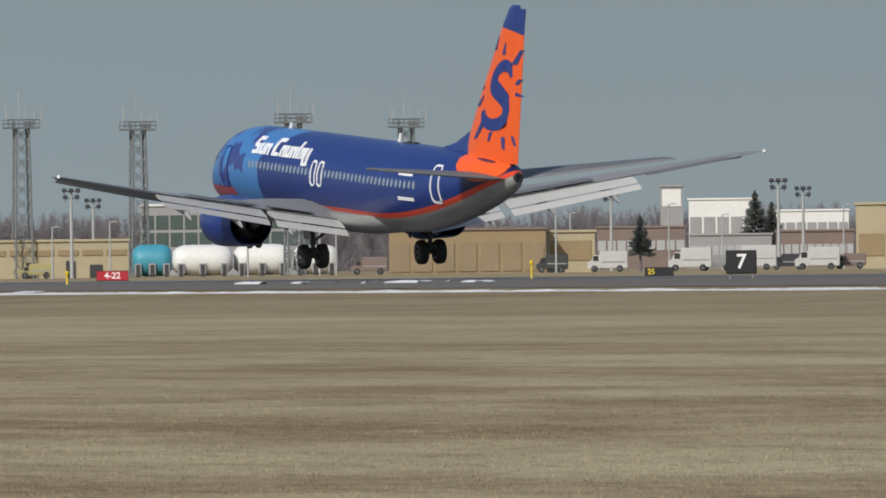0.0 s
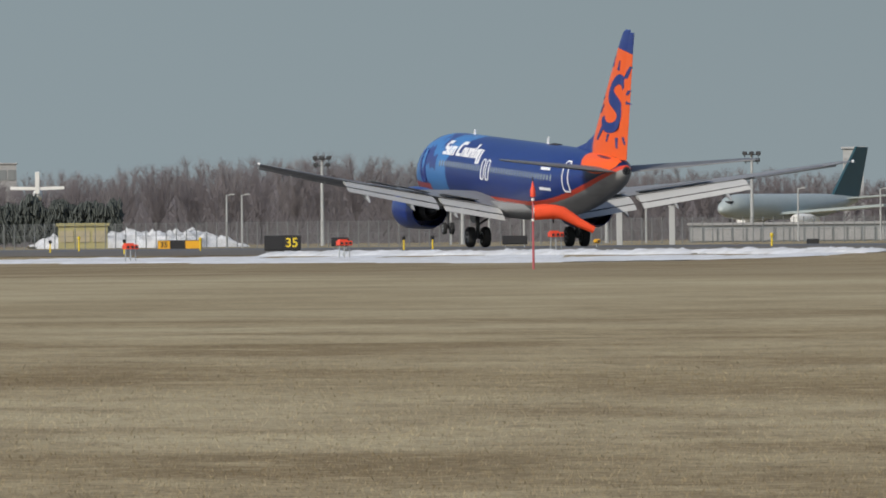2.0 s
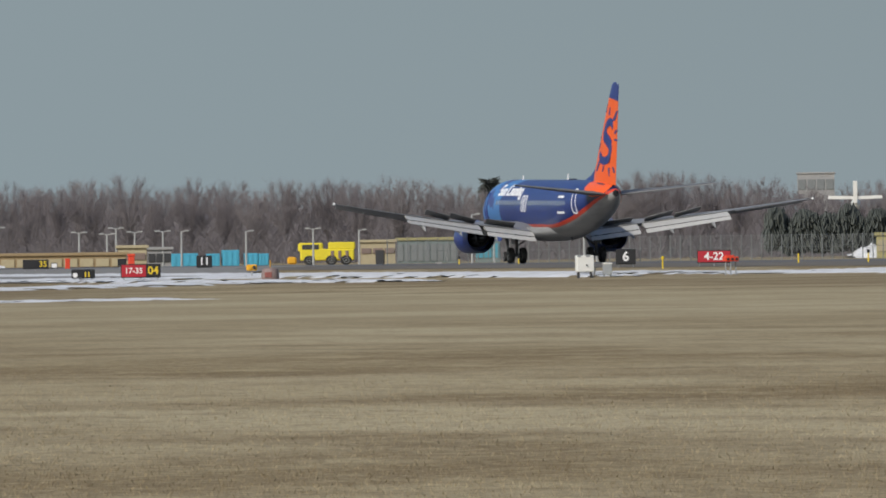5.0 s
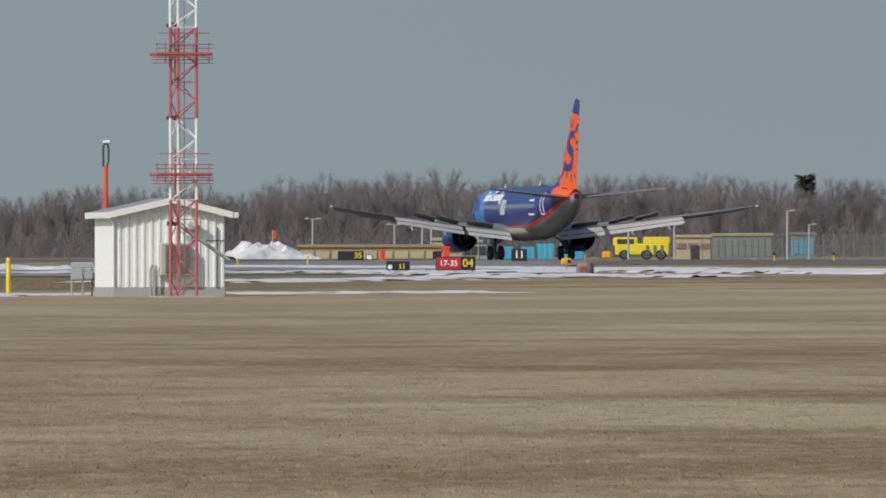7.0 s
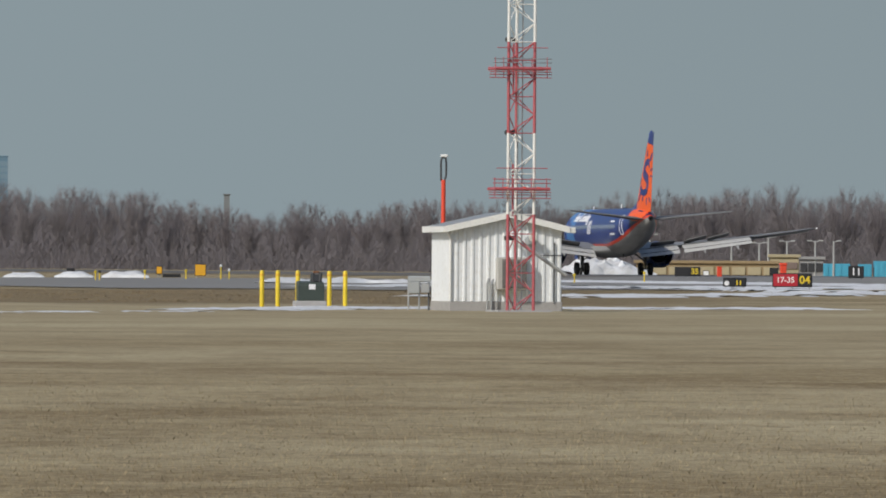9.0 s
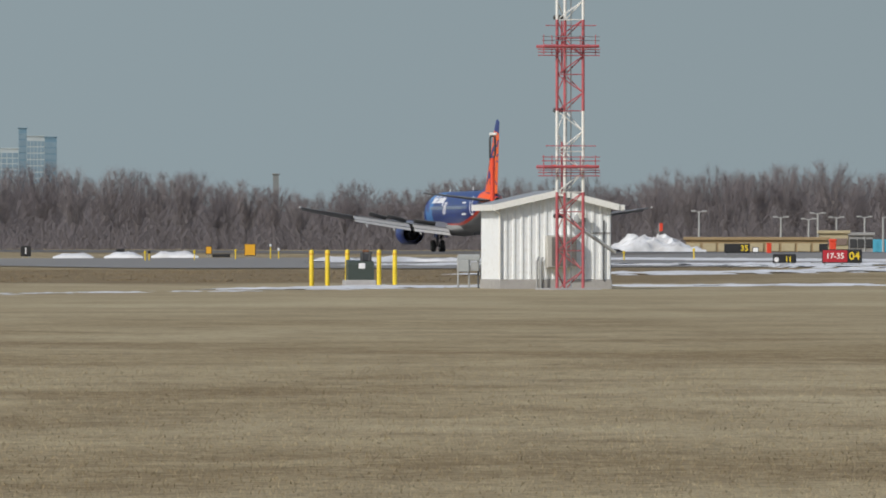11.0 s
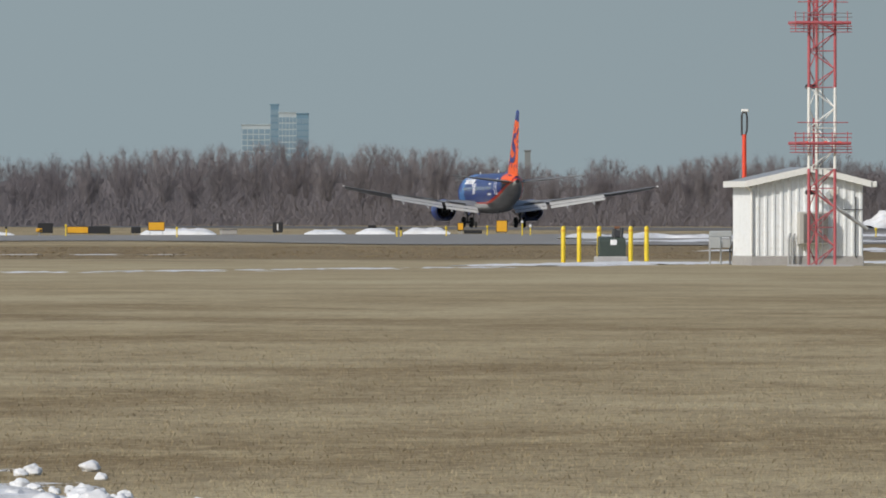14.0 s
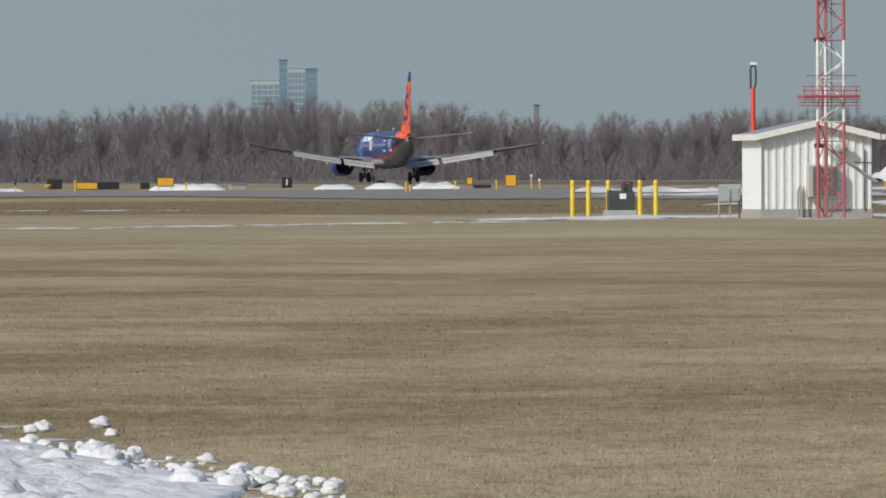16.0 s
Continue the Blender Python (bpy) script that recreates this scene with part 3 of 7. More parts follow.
def build_airliner():
    plane = empty("airliner", Matrix.Identity(4), "blue jet airliner with orange fin rolling out on the runway", "airplane")
    # body
    bm = bmesh.new()
    stations = [0, 0.05, 0.12, 0.25, 0.45, 0.7, 1, 1.3, 1.6, 1.9, 2.2, 2.6, 3, 3.5, 4, 4.6, 5.2, 5.8, 6.5] + [7.5 + i for i in range(18)] + [25 + 0.5 * i for i in range(25)] + [37.3, 37.6, 37.8, 38.0]
    rings = []
    for a in stations:
        w, top, bot = body_at(a)
        zc, hh = (top + bot) / 2, (top - bot) / 2
        rings.append([(19.6 - a, w * math.cos(6.28319 * i / 48), zc + hh * math.sin(6.28319 * i / 48)) for i in range(48)])
    loft(bm, rings)
    bmesh.ops.recalc_face_normals(bm, faces=bm.faces)
    body = part("fuselage", bm, LIVERY, plane, "deep blue fuselage with pale blue nose and grey belly", smooth=50)
    # belly fairing between the wings
    bm = bmesh.new()
    rings = []
    for a, w, b in ((11.5, 0.5, 1.95), (12.5, 1.5, 1.75), (14.5, 2.0, 1.58), (18.0, 2.1, 1.52), (21.0, 2.05, 1.56), (23.0, 1.75, 1.75), (24.8, 0.7, 1.92)):
        rings.append([(19.6 - a, w * math.cos(math.pi * i / 16) * (1 if i not in (0, 16) else 1), 2.55 - (2.55 - b) * math.sin(math.pi * i / 16) ** 0.7) for i in range(17)])
    loft(bm, rings, close=True)
    bmesh.ops.recalc_face_normals(bm, faces=bm.faces)
    part("wing_fairing", bm, WING_GREY, body, "pale grey fairing at the wing root", smooth=40)
    # tail cone end
    bm = bmesh.new()
    lathe(bm, [(19.6 - 37.95, 0.24), (19.6 - 38.12, 0.2), (19.6 - 38.13, 0.12), (19.6 - 38.0, 0.1)], 16)
    bmesh.ops.translate(bm, vec=(0, 0, 4.93), verts=bm.verts)
    part("tail_exhaust", bm, SOOT, body, "dark tail exhaust", smooth=40)
    # cabin windows along both sides
    for side in (1, -1):
        first = None
        for k in range(43):
            a = 8.6 + 0.5 * k
            if 16.5 < a < 18.3 and k % 2:
                continue
            if a < 24 and first is not None and 7 < a:
                share("cabin_window", first, body, pose(8.6 - a, 0, 0))
                continue
            bm = patch_on_body([(a + 0.135 * math.cos(6.283 * i / 10), 4.24 + 0.19 * math.sin(6.283 * i / 10)) for i in range(10)], side)
            ob = part("cabin_window", bm, GLASS_REFLECTING, body)
            if first is None:
                first = ob.data
    # doors and exits drawn by their white outlines
    for side in (1, -1):
        for nm, a, z, w, h, t, r in (("overwing_exit", 17.0, 4.2, 0.62, 1.16, 0.09, 0.2), ("overwing_exit", 17.9, 4.2, 0.62, 1.16, 0.09, 0.2),
                                     ("rear_door", 31.75, 4.38, 0.86, 1.72, 0.085, 0.22), ("front_door", 5.2, 4.0, 0.95, 1.9, 0.06, 0.22)):
            part(nm, ring_on_body(a, z, w, h, t, side, r), TITLE_WHITE if nm != "front_door" else LOGO_BLUE, body, "white painted door outline" if nm != "front_door" else "")
        for a, z, w, h in ((27.7, 4.62, 1.6, 0.15), (27.8, 3.52, 1.7, 0.15)):
            part("placard", patch_on_body([(a, z), (a + w / 2, z), (a + w, z), (a + w, z + h), (a + w / 2, z + h), (a, z + h)], side), TITLE_WHITE, body, "small white plain bar")
        # airline title as slanted plain strokes
        a = 8.5
        for k, (w, lo, hi) in enumerate(((0.95, 4.74, 5.50), (0.78, 4.74, 5.24), (0.78, 4.74, 5.24), (1.12, 4.74, 5.52), (0.78, 4.74, 5.24), (0.8, 4.74, 5.24),
                                          (0.8, 4.74, 5.24), (0.5, 4.74, 5.48), (0.6, 4.74, 5.24), (0.9, 4.46, 5.24))):
            if k == 3:
                a += 0.3
            w0 = w * 0.84
            if k in (0, 3):
                for z0, z1, q0, q1 in ((hi - 0.16, hi, 0.12, 1.0), ((lo + hi) / 2 if k == 0 else lo + 0.16, hi - 0.16, 0.0, 0.36), (lo, lo + 0.16, 0.0, 0.92)) + (((lo + hi) / 2 - 0.08, (lo + hi) / 2 + 0.08, 0.1, 0.9), (lo + 0.16, (lo + hi) / 2, 0.58, 0.94)) * (k == 0):
                    part("title_stroke", stroke_on_body(a + w0 * q0, a + w0 * q1, z0, z1, side), TITLE_WHITE, body)
            else:
                for q0, q1 in ((0, 0.33), (0.60, 0.93)) if w > 0.55 else ((0.05, 0.7),):
                    part("title_stroke", stroke_on_body(a + w0 * q0, a + w0 * q1, lo, hi, side), TITLE_WHITE, body)
                z0 = hi - 0.17 if k % 2 == 0 else lo
                part("title_stroke", stroke_on_body(a + w0 * 0.31, a + w0 * 0.62, z0, z0 + 0.15, side), TITLE_WHITE, body)
            a += w * 0.9
    # cockpit windows
    for side in (1, -1):
        for a0, a1, z0, z1 in ((1.75, 2.35, 4.02, 4.42), (2.4, 2.95, 4.1, 4.62), (3.0, 3.5, 4.2, 4.6)):
            part("cockpit_window", patch_on_body([(a0, z0), (a1, z0 + 0.05), (a1 - 0.05, z1), (a0 + 0.2, z1 - 0.1)], side), SOOT, body)
    # aerials on the crown
    for a, h in ((23.2, 0.42), (32.0, 0.3), (9.0, 0.3)):
        z = body_at(a)[1] - 0.02
        part("aerial", slab([(19.6 - a, 0, z), (19.6 - a - 0.35, 0, z), (19.6 - a - 0.38, 0, z + h), (19.6 - a - 0.22, 0, z + h)], (0, 1, 0), 0.05), TITLE_WHITE, body, "white blade aerial")
    for a in (24.6, 25.3):
        bm = bmesh.new()
        lathe(bm, [(5.82, 0.28), (5.9, 0.22), (5.94, 0.05)], 12, "z")
        bmesh.ops.translate(bm, vec=(19.6 - a, 0, 0), verts=bm.verts)
        part("beacon", bm, SOOT, body)
    part("belly_aerial", slab([(-4.6, 0, 1.95), (-4.95, 0, 2.0), (-5.0, 0, 1.55), (-4.85, 0, 1.55)], (0, 1, 0), 0.05), SOOT, body)

    # fin: dorsal fillet, fin box and rudder
    def fin_section(a0, a1, z, th):
        return [(19.6 - a0 - s, h, z) for s, h in aerofoil(a1 - a0, th, 8)]
    bm = bmesh.new()
    loft(bm, [fin_section(31.4, 36.75, 5.3, 0.12), fin_section(32.3, 36.9, 6.5, 0.12), fin_section(34.3, 37.55, 9.0, 0.11), fin_section(36.5, 38.3, 11.6, 0.10), fin_section(37.3, 38.62, 12.4, 0.09), fin_section(37.75, 38.6, 12.55, 0.04)])
    bmesh.ops.recalc_face_normals(bm, faces=bm.faces)
    fin = part("fin", bm, FIN_PAINT, plane, "orange tail fin with blue curved mark", smooth=40)
    bm = bmesh.new()
    rings = []
    for a0, a1, z, w in ((36.72, 38.0, 5.5, 0.17), (36.9, 38.15, 6.5, 0.16), (37.55, 38.6, 9.0, 0.11), (38.25, 39.05, 11.6, 0.06), (38.55, 39.25, 12.4, 0.04)):
        rings.append([(19.6 - a0, w, z), (19.6 - a1, 0.012, z), (19.6 - a1, -0.012, z), (19.6 - a0, -w, z)])
    loft(bm, rings)
    bmesh.ops.recalc_face_normals(bm, faces=bm.faces)
    part("rudder", bm, FIN_PAINT, fin, "orange rudder")
    bm = bmesh.new()
    loft(bm, [[(19.6 - a, w, z0), (19.6 - a, 0, z1), (19.6 - a, -w, z0)] for a, w, z0, z1 in ((28.7, 0.03, 5.75, 5.83), (30.5, 0.14, 5.7, 6.15), (32.6, 0.24, 5.6, 6.85), (33.4, 0.2, 5.6, 7.3))])
    bmesh.ops.recalc_face_normals(bm, faces=bm.faces)
    part("dorsal_fin", bm, LOGO_BLUE, fin, "dark blue dorsal fillet")
    # orange lobe at the foot of the fin
    for side in (1, -1):
        bm = bmesh.new()
        cols = []
        for i in range(17):
            a = 32.9 + 4.6 * i / 16
            top = body_at(a)[1] - 0.015
            low = top - 0.02 - 0.95 * math.sin(math.pi * (i + 0.3) / 16.6) ** 0.6
            cols.append([bm.verts.new(body_point(a, low + (top - low) * k / 5, side, 0.022)) for k in range(6)])
        for p, q in zip(cols, cols[1:]):
            for k in range(5):
                bm.faces.new((p[k], q[k], q[k + 1], p[k + 1]))
        bmesh.ops.recalc_face_normals(bm, faces=bm.faces)
        part("orange_lobe", bm, FIN_PAINT_PLAIN, fin, "orange paint at the foot of the fin", smooth=60)

    def fin_edges(z):
        """Leading edge, hinge line, trailing edge and half widths of the fin at that height."""
        st = ((5.3, 31.4, 36.75, 38.0, 0.17, 0.12), (6.5, 32.3, 36.9, 38.15, 0.16, 0.12), (9.0, 34.3, 37.55, 38.6, 0.11, 0.11), (11.6, 36.5, 38.3, 39.05, 0.06, 0.10), (12.4, 37.3, 38.62, 39.25, 0.04, 0.09))
        for p, q in zip(st, st[1:]):
            if z <= q[0] or q is st[-1]:
                t = (z - p[0]) / (q[0] - p[0])
                return [p[k] + (q[k] - p[k]) * t for k in range(1, 6)]

    def on_fin(f, z, side, lift):
        """A point on the side of the fin or rudder, f of the way from the leading to the trailing edge."""
        le, hinge, te, w, th = fin_edges(z)
        a = le + (te - le) * f
        if a < hinge:
            s_ = max(0.002, (a - le) / (hinge - le))
            y = 5 * th * (0.2969 * math.sqrt(s_) - 0.126 * s_ - 0.3516 * s_ * s_ + 0.2843 * s_**3 - 0.1015 * s_**4) * (hinge - le) * (1.1 if side > 0 else 0.9)
            y = max(y, w * 0.9 * min(1.0, s_ * 1.2))
        else:
            y = w + (0.012 - w) * (a - hinge) / (te - hinge)
        return Vector((19.6 - a, side * (y + lift), z))

    for side in (1, -1):
        # the curved two-bowled band of the mark
        spine = []
        for i in range(17):
            an = radians(8 + 238 * i / 16)
            spine.append((0.215 * math.cos(an) + 0.03, 0.72 + 0.60 * math.sin(an)))
        for i in range(1, 17):
            an = radians(62 - 236 * i / 16)
            spine.append((0.235 * math.cos(an) - 0.02, -0.70 + 0.66 * math.sin(an)))
        bm = bmesh.new()
        rows = []
        for i, (sx, sz) in enumerate(spine):
            p, q = spine[max(0, i - 1)], spine[min(len(spine) - 1, i + 1)]
            d = Vector(((q[0] - p[0]) * 4.4, q[1] - p[1]))
            d.normalize()
            wd = 0.13 + 0.23 * math.sin(math.pi * (i + 0.5) / len(spine)) ** 0.8
            rows.append([bm.verts.new(on_fin(0.505 + sx + k * d.y * wd / 4.4, 8.52 + sz - k * d.x * wd, side, l)) for k, l in ((-1, -0.03), (-1, 0.02), (-0.5, 0.022), (0, 0.024), (0.5, 0.022), (1, 0.02), (1, -0.03))])
        for r0, r1 in zip(rows, rows[1:]):
            for j in range(6):
                bm.faces.new((r0[j], r0[j + 1], r1[j + 1], r1[j]))
        bmesh.ops.recalc_face_normals(bm, faces=bm.faces)
        part("curved_mark", bm, LOGO_BLUE, fin, "dark blue curved mark")
        # rays round it: inner end, outer end (share of the chord, height), half widths there
        for f0, z0, f1, z1, w0, w1 in ((0.10, 10.48, 0.03, 11.10, 0.05, 0.02), (0.41, 10.31, 0.39, 10.86, 0.05, 0.015), (0.78, 9.90, 0.97, 10.58, 0.09, 0.05), (0.90, 9.02, 0.97, 9.28, 0.04, 0.05),
                                       (0.91, 8.68, 0.98, 8.52, 0.02, 0.09), (0.09, 8.84, 0.03, 8.64, 0.03, 0.03), (0.16, 8.42, 0.08, 7.92, 0.015, 0.05), (0.31, 7.24, 0.23, 6.46, 0.045, 0.025),
                                       (0.49, 6.83, 0.48, 6.40, 0.025, 0.015), (0.72, 6.66, 0.77, 6.10, 0.035, 0.03), (0.89, 6.74, 0.95, 6.33, 0.02, 0.02)):
            bm = bmesh.new()
            rows = [[bm.verts.new(on_fin(f0 + (f1 - f0) * t + k * (w0 + (w1 - w0) * t), z0 + (z1 - z0) * t, side, l)) for k, l in ((-1, -0.02), (-1, 0.02), (1, 0.02), (1, -0.02))] for t in (0, 0.5, 1)]
            for r0, r1 in zip(rows, rows[1:]):
                for j in range(3):
                    bm.faces.new((r0[j], r0[j + 1], r1[j + 1], r1[j]))
            bmesh.ops.recalc_face_normals(bm, faces=bm.faces)
            part("ray", bm, LOGO_BLUE, fin)

    # tailplane
    for side in (1, -1):
        st = [(side * y, 33.6 + (y - 0.4) * 0.60, 37.55 + (y - 0.4) * 0.225, 4.85 + (y - 0.4) * 0.105, 0.085) for y in (0.4, 2.5, 5.0, 7.0)]
        st.append((side * 7.18, 37.95, 39.0, 4.85 + 6.78 * 0.105, 0.04))
        sp = part("tailplane", surface(st), WING_DARK, plane, "dark grey horizontal tailplane", smooth=35)
        pts = [(19.6 - 37.5 - (y - 0.4) * 0.225 + dx, side * y, 4.86 + (y - 0.4) * 0.105) for y, dx in ((0.9, 0.75), (6.9, 0.35), (6.9, -0.1), (0.9, -0.12))]
        part("elevator", slab(pts, (0, 0, 1), 0.07), WING_TOP, sp, "grey elevator")

    wings = [build_wing(s, plane) for s in (1, -1)]
    engines = [build_engine(s, plane) for s in (1, -1)]
    for s in (1, -1):
        # main gear
        bm = bmesh.new()
        rod(bm, (0.1, s * 2.86, 2.4), (0, s * 2.86, 0.55), 0.13, 0.11, 12)
        rod(bm, (0, s * 2.3, 0.56), (0, s * 3.42, 0.56), 0.09, n=10)
        rod(bm, (0.05, s * 2.86, 1.3), (0.9, s * 2.5, 2.2), 0.06, n=8)
        rod(bm, (0.05, s * 2.86, 1.2), (0.0, s * 1.6, 2.1), 0.06, n=8)
        gear = part("main_gear", bm, DARK_STEEL, plane, "dark steel main landing gear leg", smooth=40)
        for d in (-0.43, 0.43):
            build_wheel(gear, 0.565, 0.42, pose(0, s * 2.86 + d, 0.565))
        part("gear_door", slab([(0.55, s * 3.2, 2.2), (-0.45, s * 3.2, 2.2), (-0.35, s * 3.1, 1.35), (0.4, s * 3.1, 1.35)], (0, 1, 0.1), 0.05), WING_GREY, gear)
    bm = bmesh.new()
    rod(bm, (15.75, 0, 2.2), (15.6, 0, 0.36), 0.09, 0.07, 10)
    rod(bm, (15.6, -0.3, 0.36), (15.6, 0.3, 0.36), 0.05, n=8)
    rod(bm, (15.65, 0, 1.0), (16.6, 0, 1.9), 0.05, n=8)
    gear = part("nose_gear", bm, DARK_STEEL, plane, "dark steel nose landing gear leg", smooth=40)
    for d in (-0.22, 0.22):
        build_wheel(gear, 0.345, 0.2, pose(15.6, d, 0.345))
    for d in (-1, 1):
        part("gear_door", slab([(16.9, d * 0.45, 1.95), (15.2, d * 0.45, 1.92), (15.2, d * 0.6, 1.45), (16.9, d * 0.6, 1.48)], (0, 1, 0.2), 0.03), LOGO_BLUE, gear)
    return plane, wings, engines


airliner, airliner_wings, airliner_engines = build_airliner()


# ---- sky backdrop, cross taxiway, rough grass, snow ----
def sky_material():
    mt, nt, bs = nodes_of("hazy_sky")
    tc = nt.nodes.new("ShaderNodeTexCoord").outputs["Object"]
    sp = nt.nodes.new("ShaderNodeSeparateXYZ")
    nt.links.new(tc, sp.inputs[0])
    c = mix(nt, band(nt, sp.outputs[2], 20, 260), (0.261, 0.314, 0.337), (0.213, 0.270, 0.297))
    c = mix(nt, band(nt, sp.outputs[0], 0, -1300), c, (0.276, 0.343, 0.374))
    em = nt.nodes.new("ShaderNodeEmission")
    nt.links.new(c, em.inputs[0])
    nt.nodes.remove(bs)
    nt.links.new(em.outputs[0], nt.nodes["Material Output"].inputs[0])
    return mt


bm = bmesh.new()
rows = [[bm.verts.new((-4850 * math.sin(radians(b)), 4850 * math.cos(radians(b)), z)) for z in (-30, 60, 150, 300, 700)] for b in range(-14, 33, 2)]
for r0, r1 in zip(rows, rows[1:]):
    for j in range(4):
        bm.faces.new((r0[j], r0[j + 1], r1[j + 1], r1[j]))
tagged(part("backdrop", bm, sky_material(), smooth=80), "plain hazy grey blue sky low over the horizon", "sky", kind="structure")


def fan(name, bearings, near, far, steps, material, lift, label):
    """A sheet on the ground between two distances, over a range of bearings."""
    bm = bmesh.new()
    g = []
    for b in bearings:
        col = []
        for i in range(steps + 1):
            d = near(b) + (far(b) - near(b)) * i / steps
            p = at(b, d, lift)
            u, v = to_uv(p)
            col.append(bm.verts.new((u, v, p.z)))
        g.append(col)
    for a, b in zip(g, g[1:]):
        for i in range(steps):
            bm.faces.new((a[i], b[i], b[i + 1], a[i + 1]))
    bmesh.ops.recalc_face_normals(bm, faces=bm.faces)
    return tagged(part(name, bm, material, m=PLAN, smooth=60), label, name.replace("_", " "), kind="structure")


TAXI = pavement_material("taxiway_concrete", (0.235, 0.225, 0.21), (1.0, 0.1, 1.0))
spread = [8.8 + 0.2 * i for i in range(46)]
fan("taxiway", spread, lambda b: 598 + 10 * math.sin(b * 3.0) + 105 * step(13.2, 14.8, b) + 285 * (1 - step(8.8, 10.6, b)), lambda b: 884, 10, TAXI, 0.045, "grey concrete taxiway crossing beyond the rough grass")


def snow_bank(points, width, height, label, holes=0.0, cell=0.6, seed=0.0, lumps=1.0, fine=1.0, flat=0.0):
    """A ploughed bank or thin sheet of old snow along (bearing, distance) points: uneven top, ragged edges, gaps."""
    pts = [at(b, d) for b, d in points]
    path = []
    for p, q in zip(pts, pts[1:]):
        n = max(1, int((q - p).length / (cell * 1.6)))
        path += [p + (q - p) * (i / n) for i in range(n)]
    path.append(pts[-1])
    across = max(4, int(width / cell))
    bm = bmesh.new()
    grid = []
    for i, p in enumerate(path):
        d = (path[min(i + 1, len(path) - 1)] - path[max(i - 1, 0)])
        d.z = 0
        side = Vector((-d.y, d.x, 0)).normalized()
        col = []
        for j in range(across + 1):
            s = j / across * 2 - 1
            w = width * 0.5 * (0.75 + 0.5 * noise.noise(Vector((p.x * 0.11, p.y * 0.11, seed))))
            q = p + side * s * w
            n1 = noise.noise(Vector((q.x * 0.35 * fine, q.y * 0.35 * fine, seed + 3)))
            n2 = noise.noise(Vector((q.x * 1.7 * fine, q.y * 1.7 * fine, seed + 9)))
            z = ground_z(*to_uv(q))
            ends = min(1.0, 0.25 + 0.55 * min(i, len(path) - 1 - i) * cell * 1.6 / max(0.3, min(width * 0.3, height)))
            up = ends * (1 - s * s) ** (0.6 - 0.4 * flat) * height * (0.55 + 0.3 * flat + (0.55 - 0.3 * flat) * n1 + 0.5 * lumps * n2)
            edge = 1 - abs(s)
            col.append((bm.verts.new((q.x, q.y, z - 0.03 + (max(0.033, up + min(0.05, 0.35 * height)) if 0 < j < across else 0.0))), n1 + 0.5 * n2, edge))
        grid.append(col)
    for a, b in zip(grid, grid[1:]):
        for j in range(across):
            if holes and a[j][1] < holes - 0.55 + 0.25 * (1 - a[j][2]):
                continue
            bm.faces.new((a[j][0], b[j][0], b[j + 1][0], a[j + 1][0]))
    bmesh.ops.delete(bm, geom=[v for v in bm.verts if not v.link_faces], context="VERTS")
    bmesh.ops.recalc_face_normals(bm, faces=bm.faces)
    return tagged(part("snow_bank", bm, SNOW, smooth=70), label, "snow", kind="stuff")


def uv_line(v, u0, u1, n=14):
    """(bearing, distance) of points along the runway's direction."""
    out = []
    for i in range(n + 1):
        p = from_uv(u0 + (u1 - u0) * i / n, v, 0)
        out.append((math.degrees(math.atan2(-p.x, p.y)), math.hypot(p.x, p.y)))
    return out


snow_bank(uv_line(-163.6, 290, 452), 1.3, 0.085, "thin ploughed strip of old snow along the runway edge", 0.0, 0.28, 1)
snow_bank(uv_line(-165.5, 452, 500), 1.4, 0.08, "broken thin strip of old snow", 0.42, 0.35, 2)
snow_bank(uv_line(-171.5, 418, 446), 1.0, 0.12, "scattered lumps of snow at the runway edge", 0.62, 0.25, 4)
snow_bank(uv_line(-157, 468, 585), 19, 0.14, "wide ploughed field of dirty white snow beside the runway", 0.0, 0.45, 5, 0.9, 2.2)
snow_bank(uv_line(-166, 470, 560), 3, 0.24, "ploughed ridge of white snow lumps", 0.0, 0.25, 6, 1.2, 2.6)
snow_bank(uv_line(-150, 560, 680), 7, 0.14, "thin broken sheet of snow over brown earth", 0.34, 0.7, 7)
snow_bank(uv_line(-138, 545, 640), 4, 0.18, "thin line of snow along the grass", 0.25, 0.5, 8)
snow_bank(uv_line(-152, 600, 800), 16, 0.15, "wide ploughed field of dirty white snow beside the runway", 0.0, 0.6, 9, 0.9, 2.0)
snow_bank(uv_line(-122, 520, 640), 5, 0.14, "thin line of snow along the grass", 0.30, 0.6, 10)
snow_bank([(9.3, 560), (9.9, 545), (10.6, 520), (11.3, 505), (11.8, 500)], 14, 0.14, "streaks of thin snow on the rough grass", 0.40, 0.8, 11)
snow_bank([(9.6, 640), (10.2, 640), (10.8, 640), (11.4, 650), (12.4, 660)], 22, 0.16, "streaks of thin snow on the pavement edge", 0.36, 1.0, 12)
snow_bank([(10.0, 392), (10.8, 388), (11.6, 386), (12.3, 384), (13.0, 362)], 7, 0.09, "thin line of snow behind the yellow posts", 0.16, 0.3, 13, 1.0, 1.6)
snow_bank([(13.2, 352), (14.0, 338), (14.8, 324), (15.6, 316)], 5, 0.05, "broken patches of thin snow in the grass", 0.74, 0.3, 15, 1.0, 2.0)
snow_bank([(14.6, 470), (15.2, 466), (16.0, 468)], 12, 0.05, "broken patches of thin snow in the grass", 0.72, 0.5, 16, 1.0, 1.6)
snow_bank([(11.9, 735), (12.3, 735), (12.75, 730)], 4, 0.62, "low bank of white ploughed snow", 0.0, 0.5, 17)
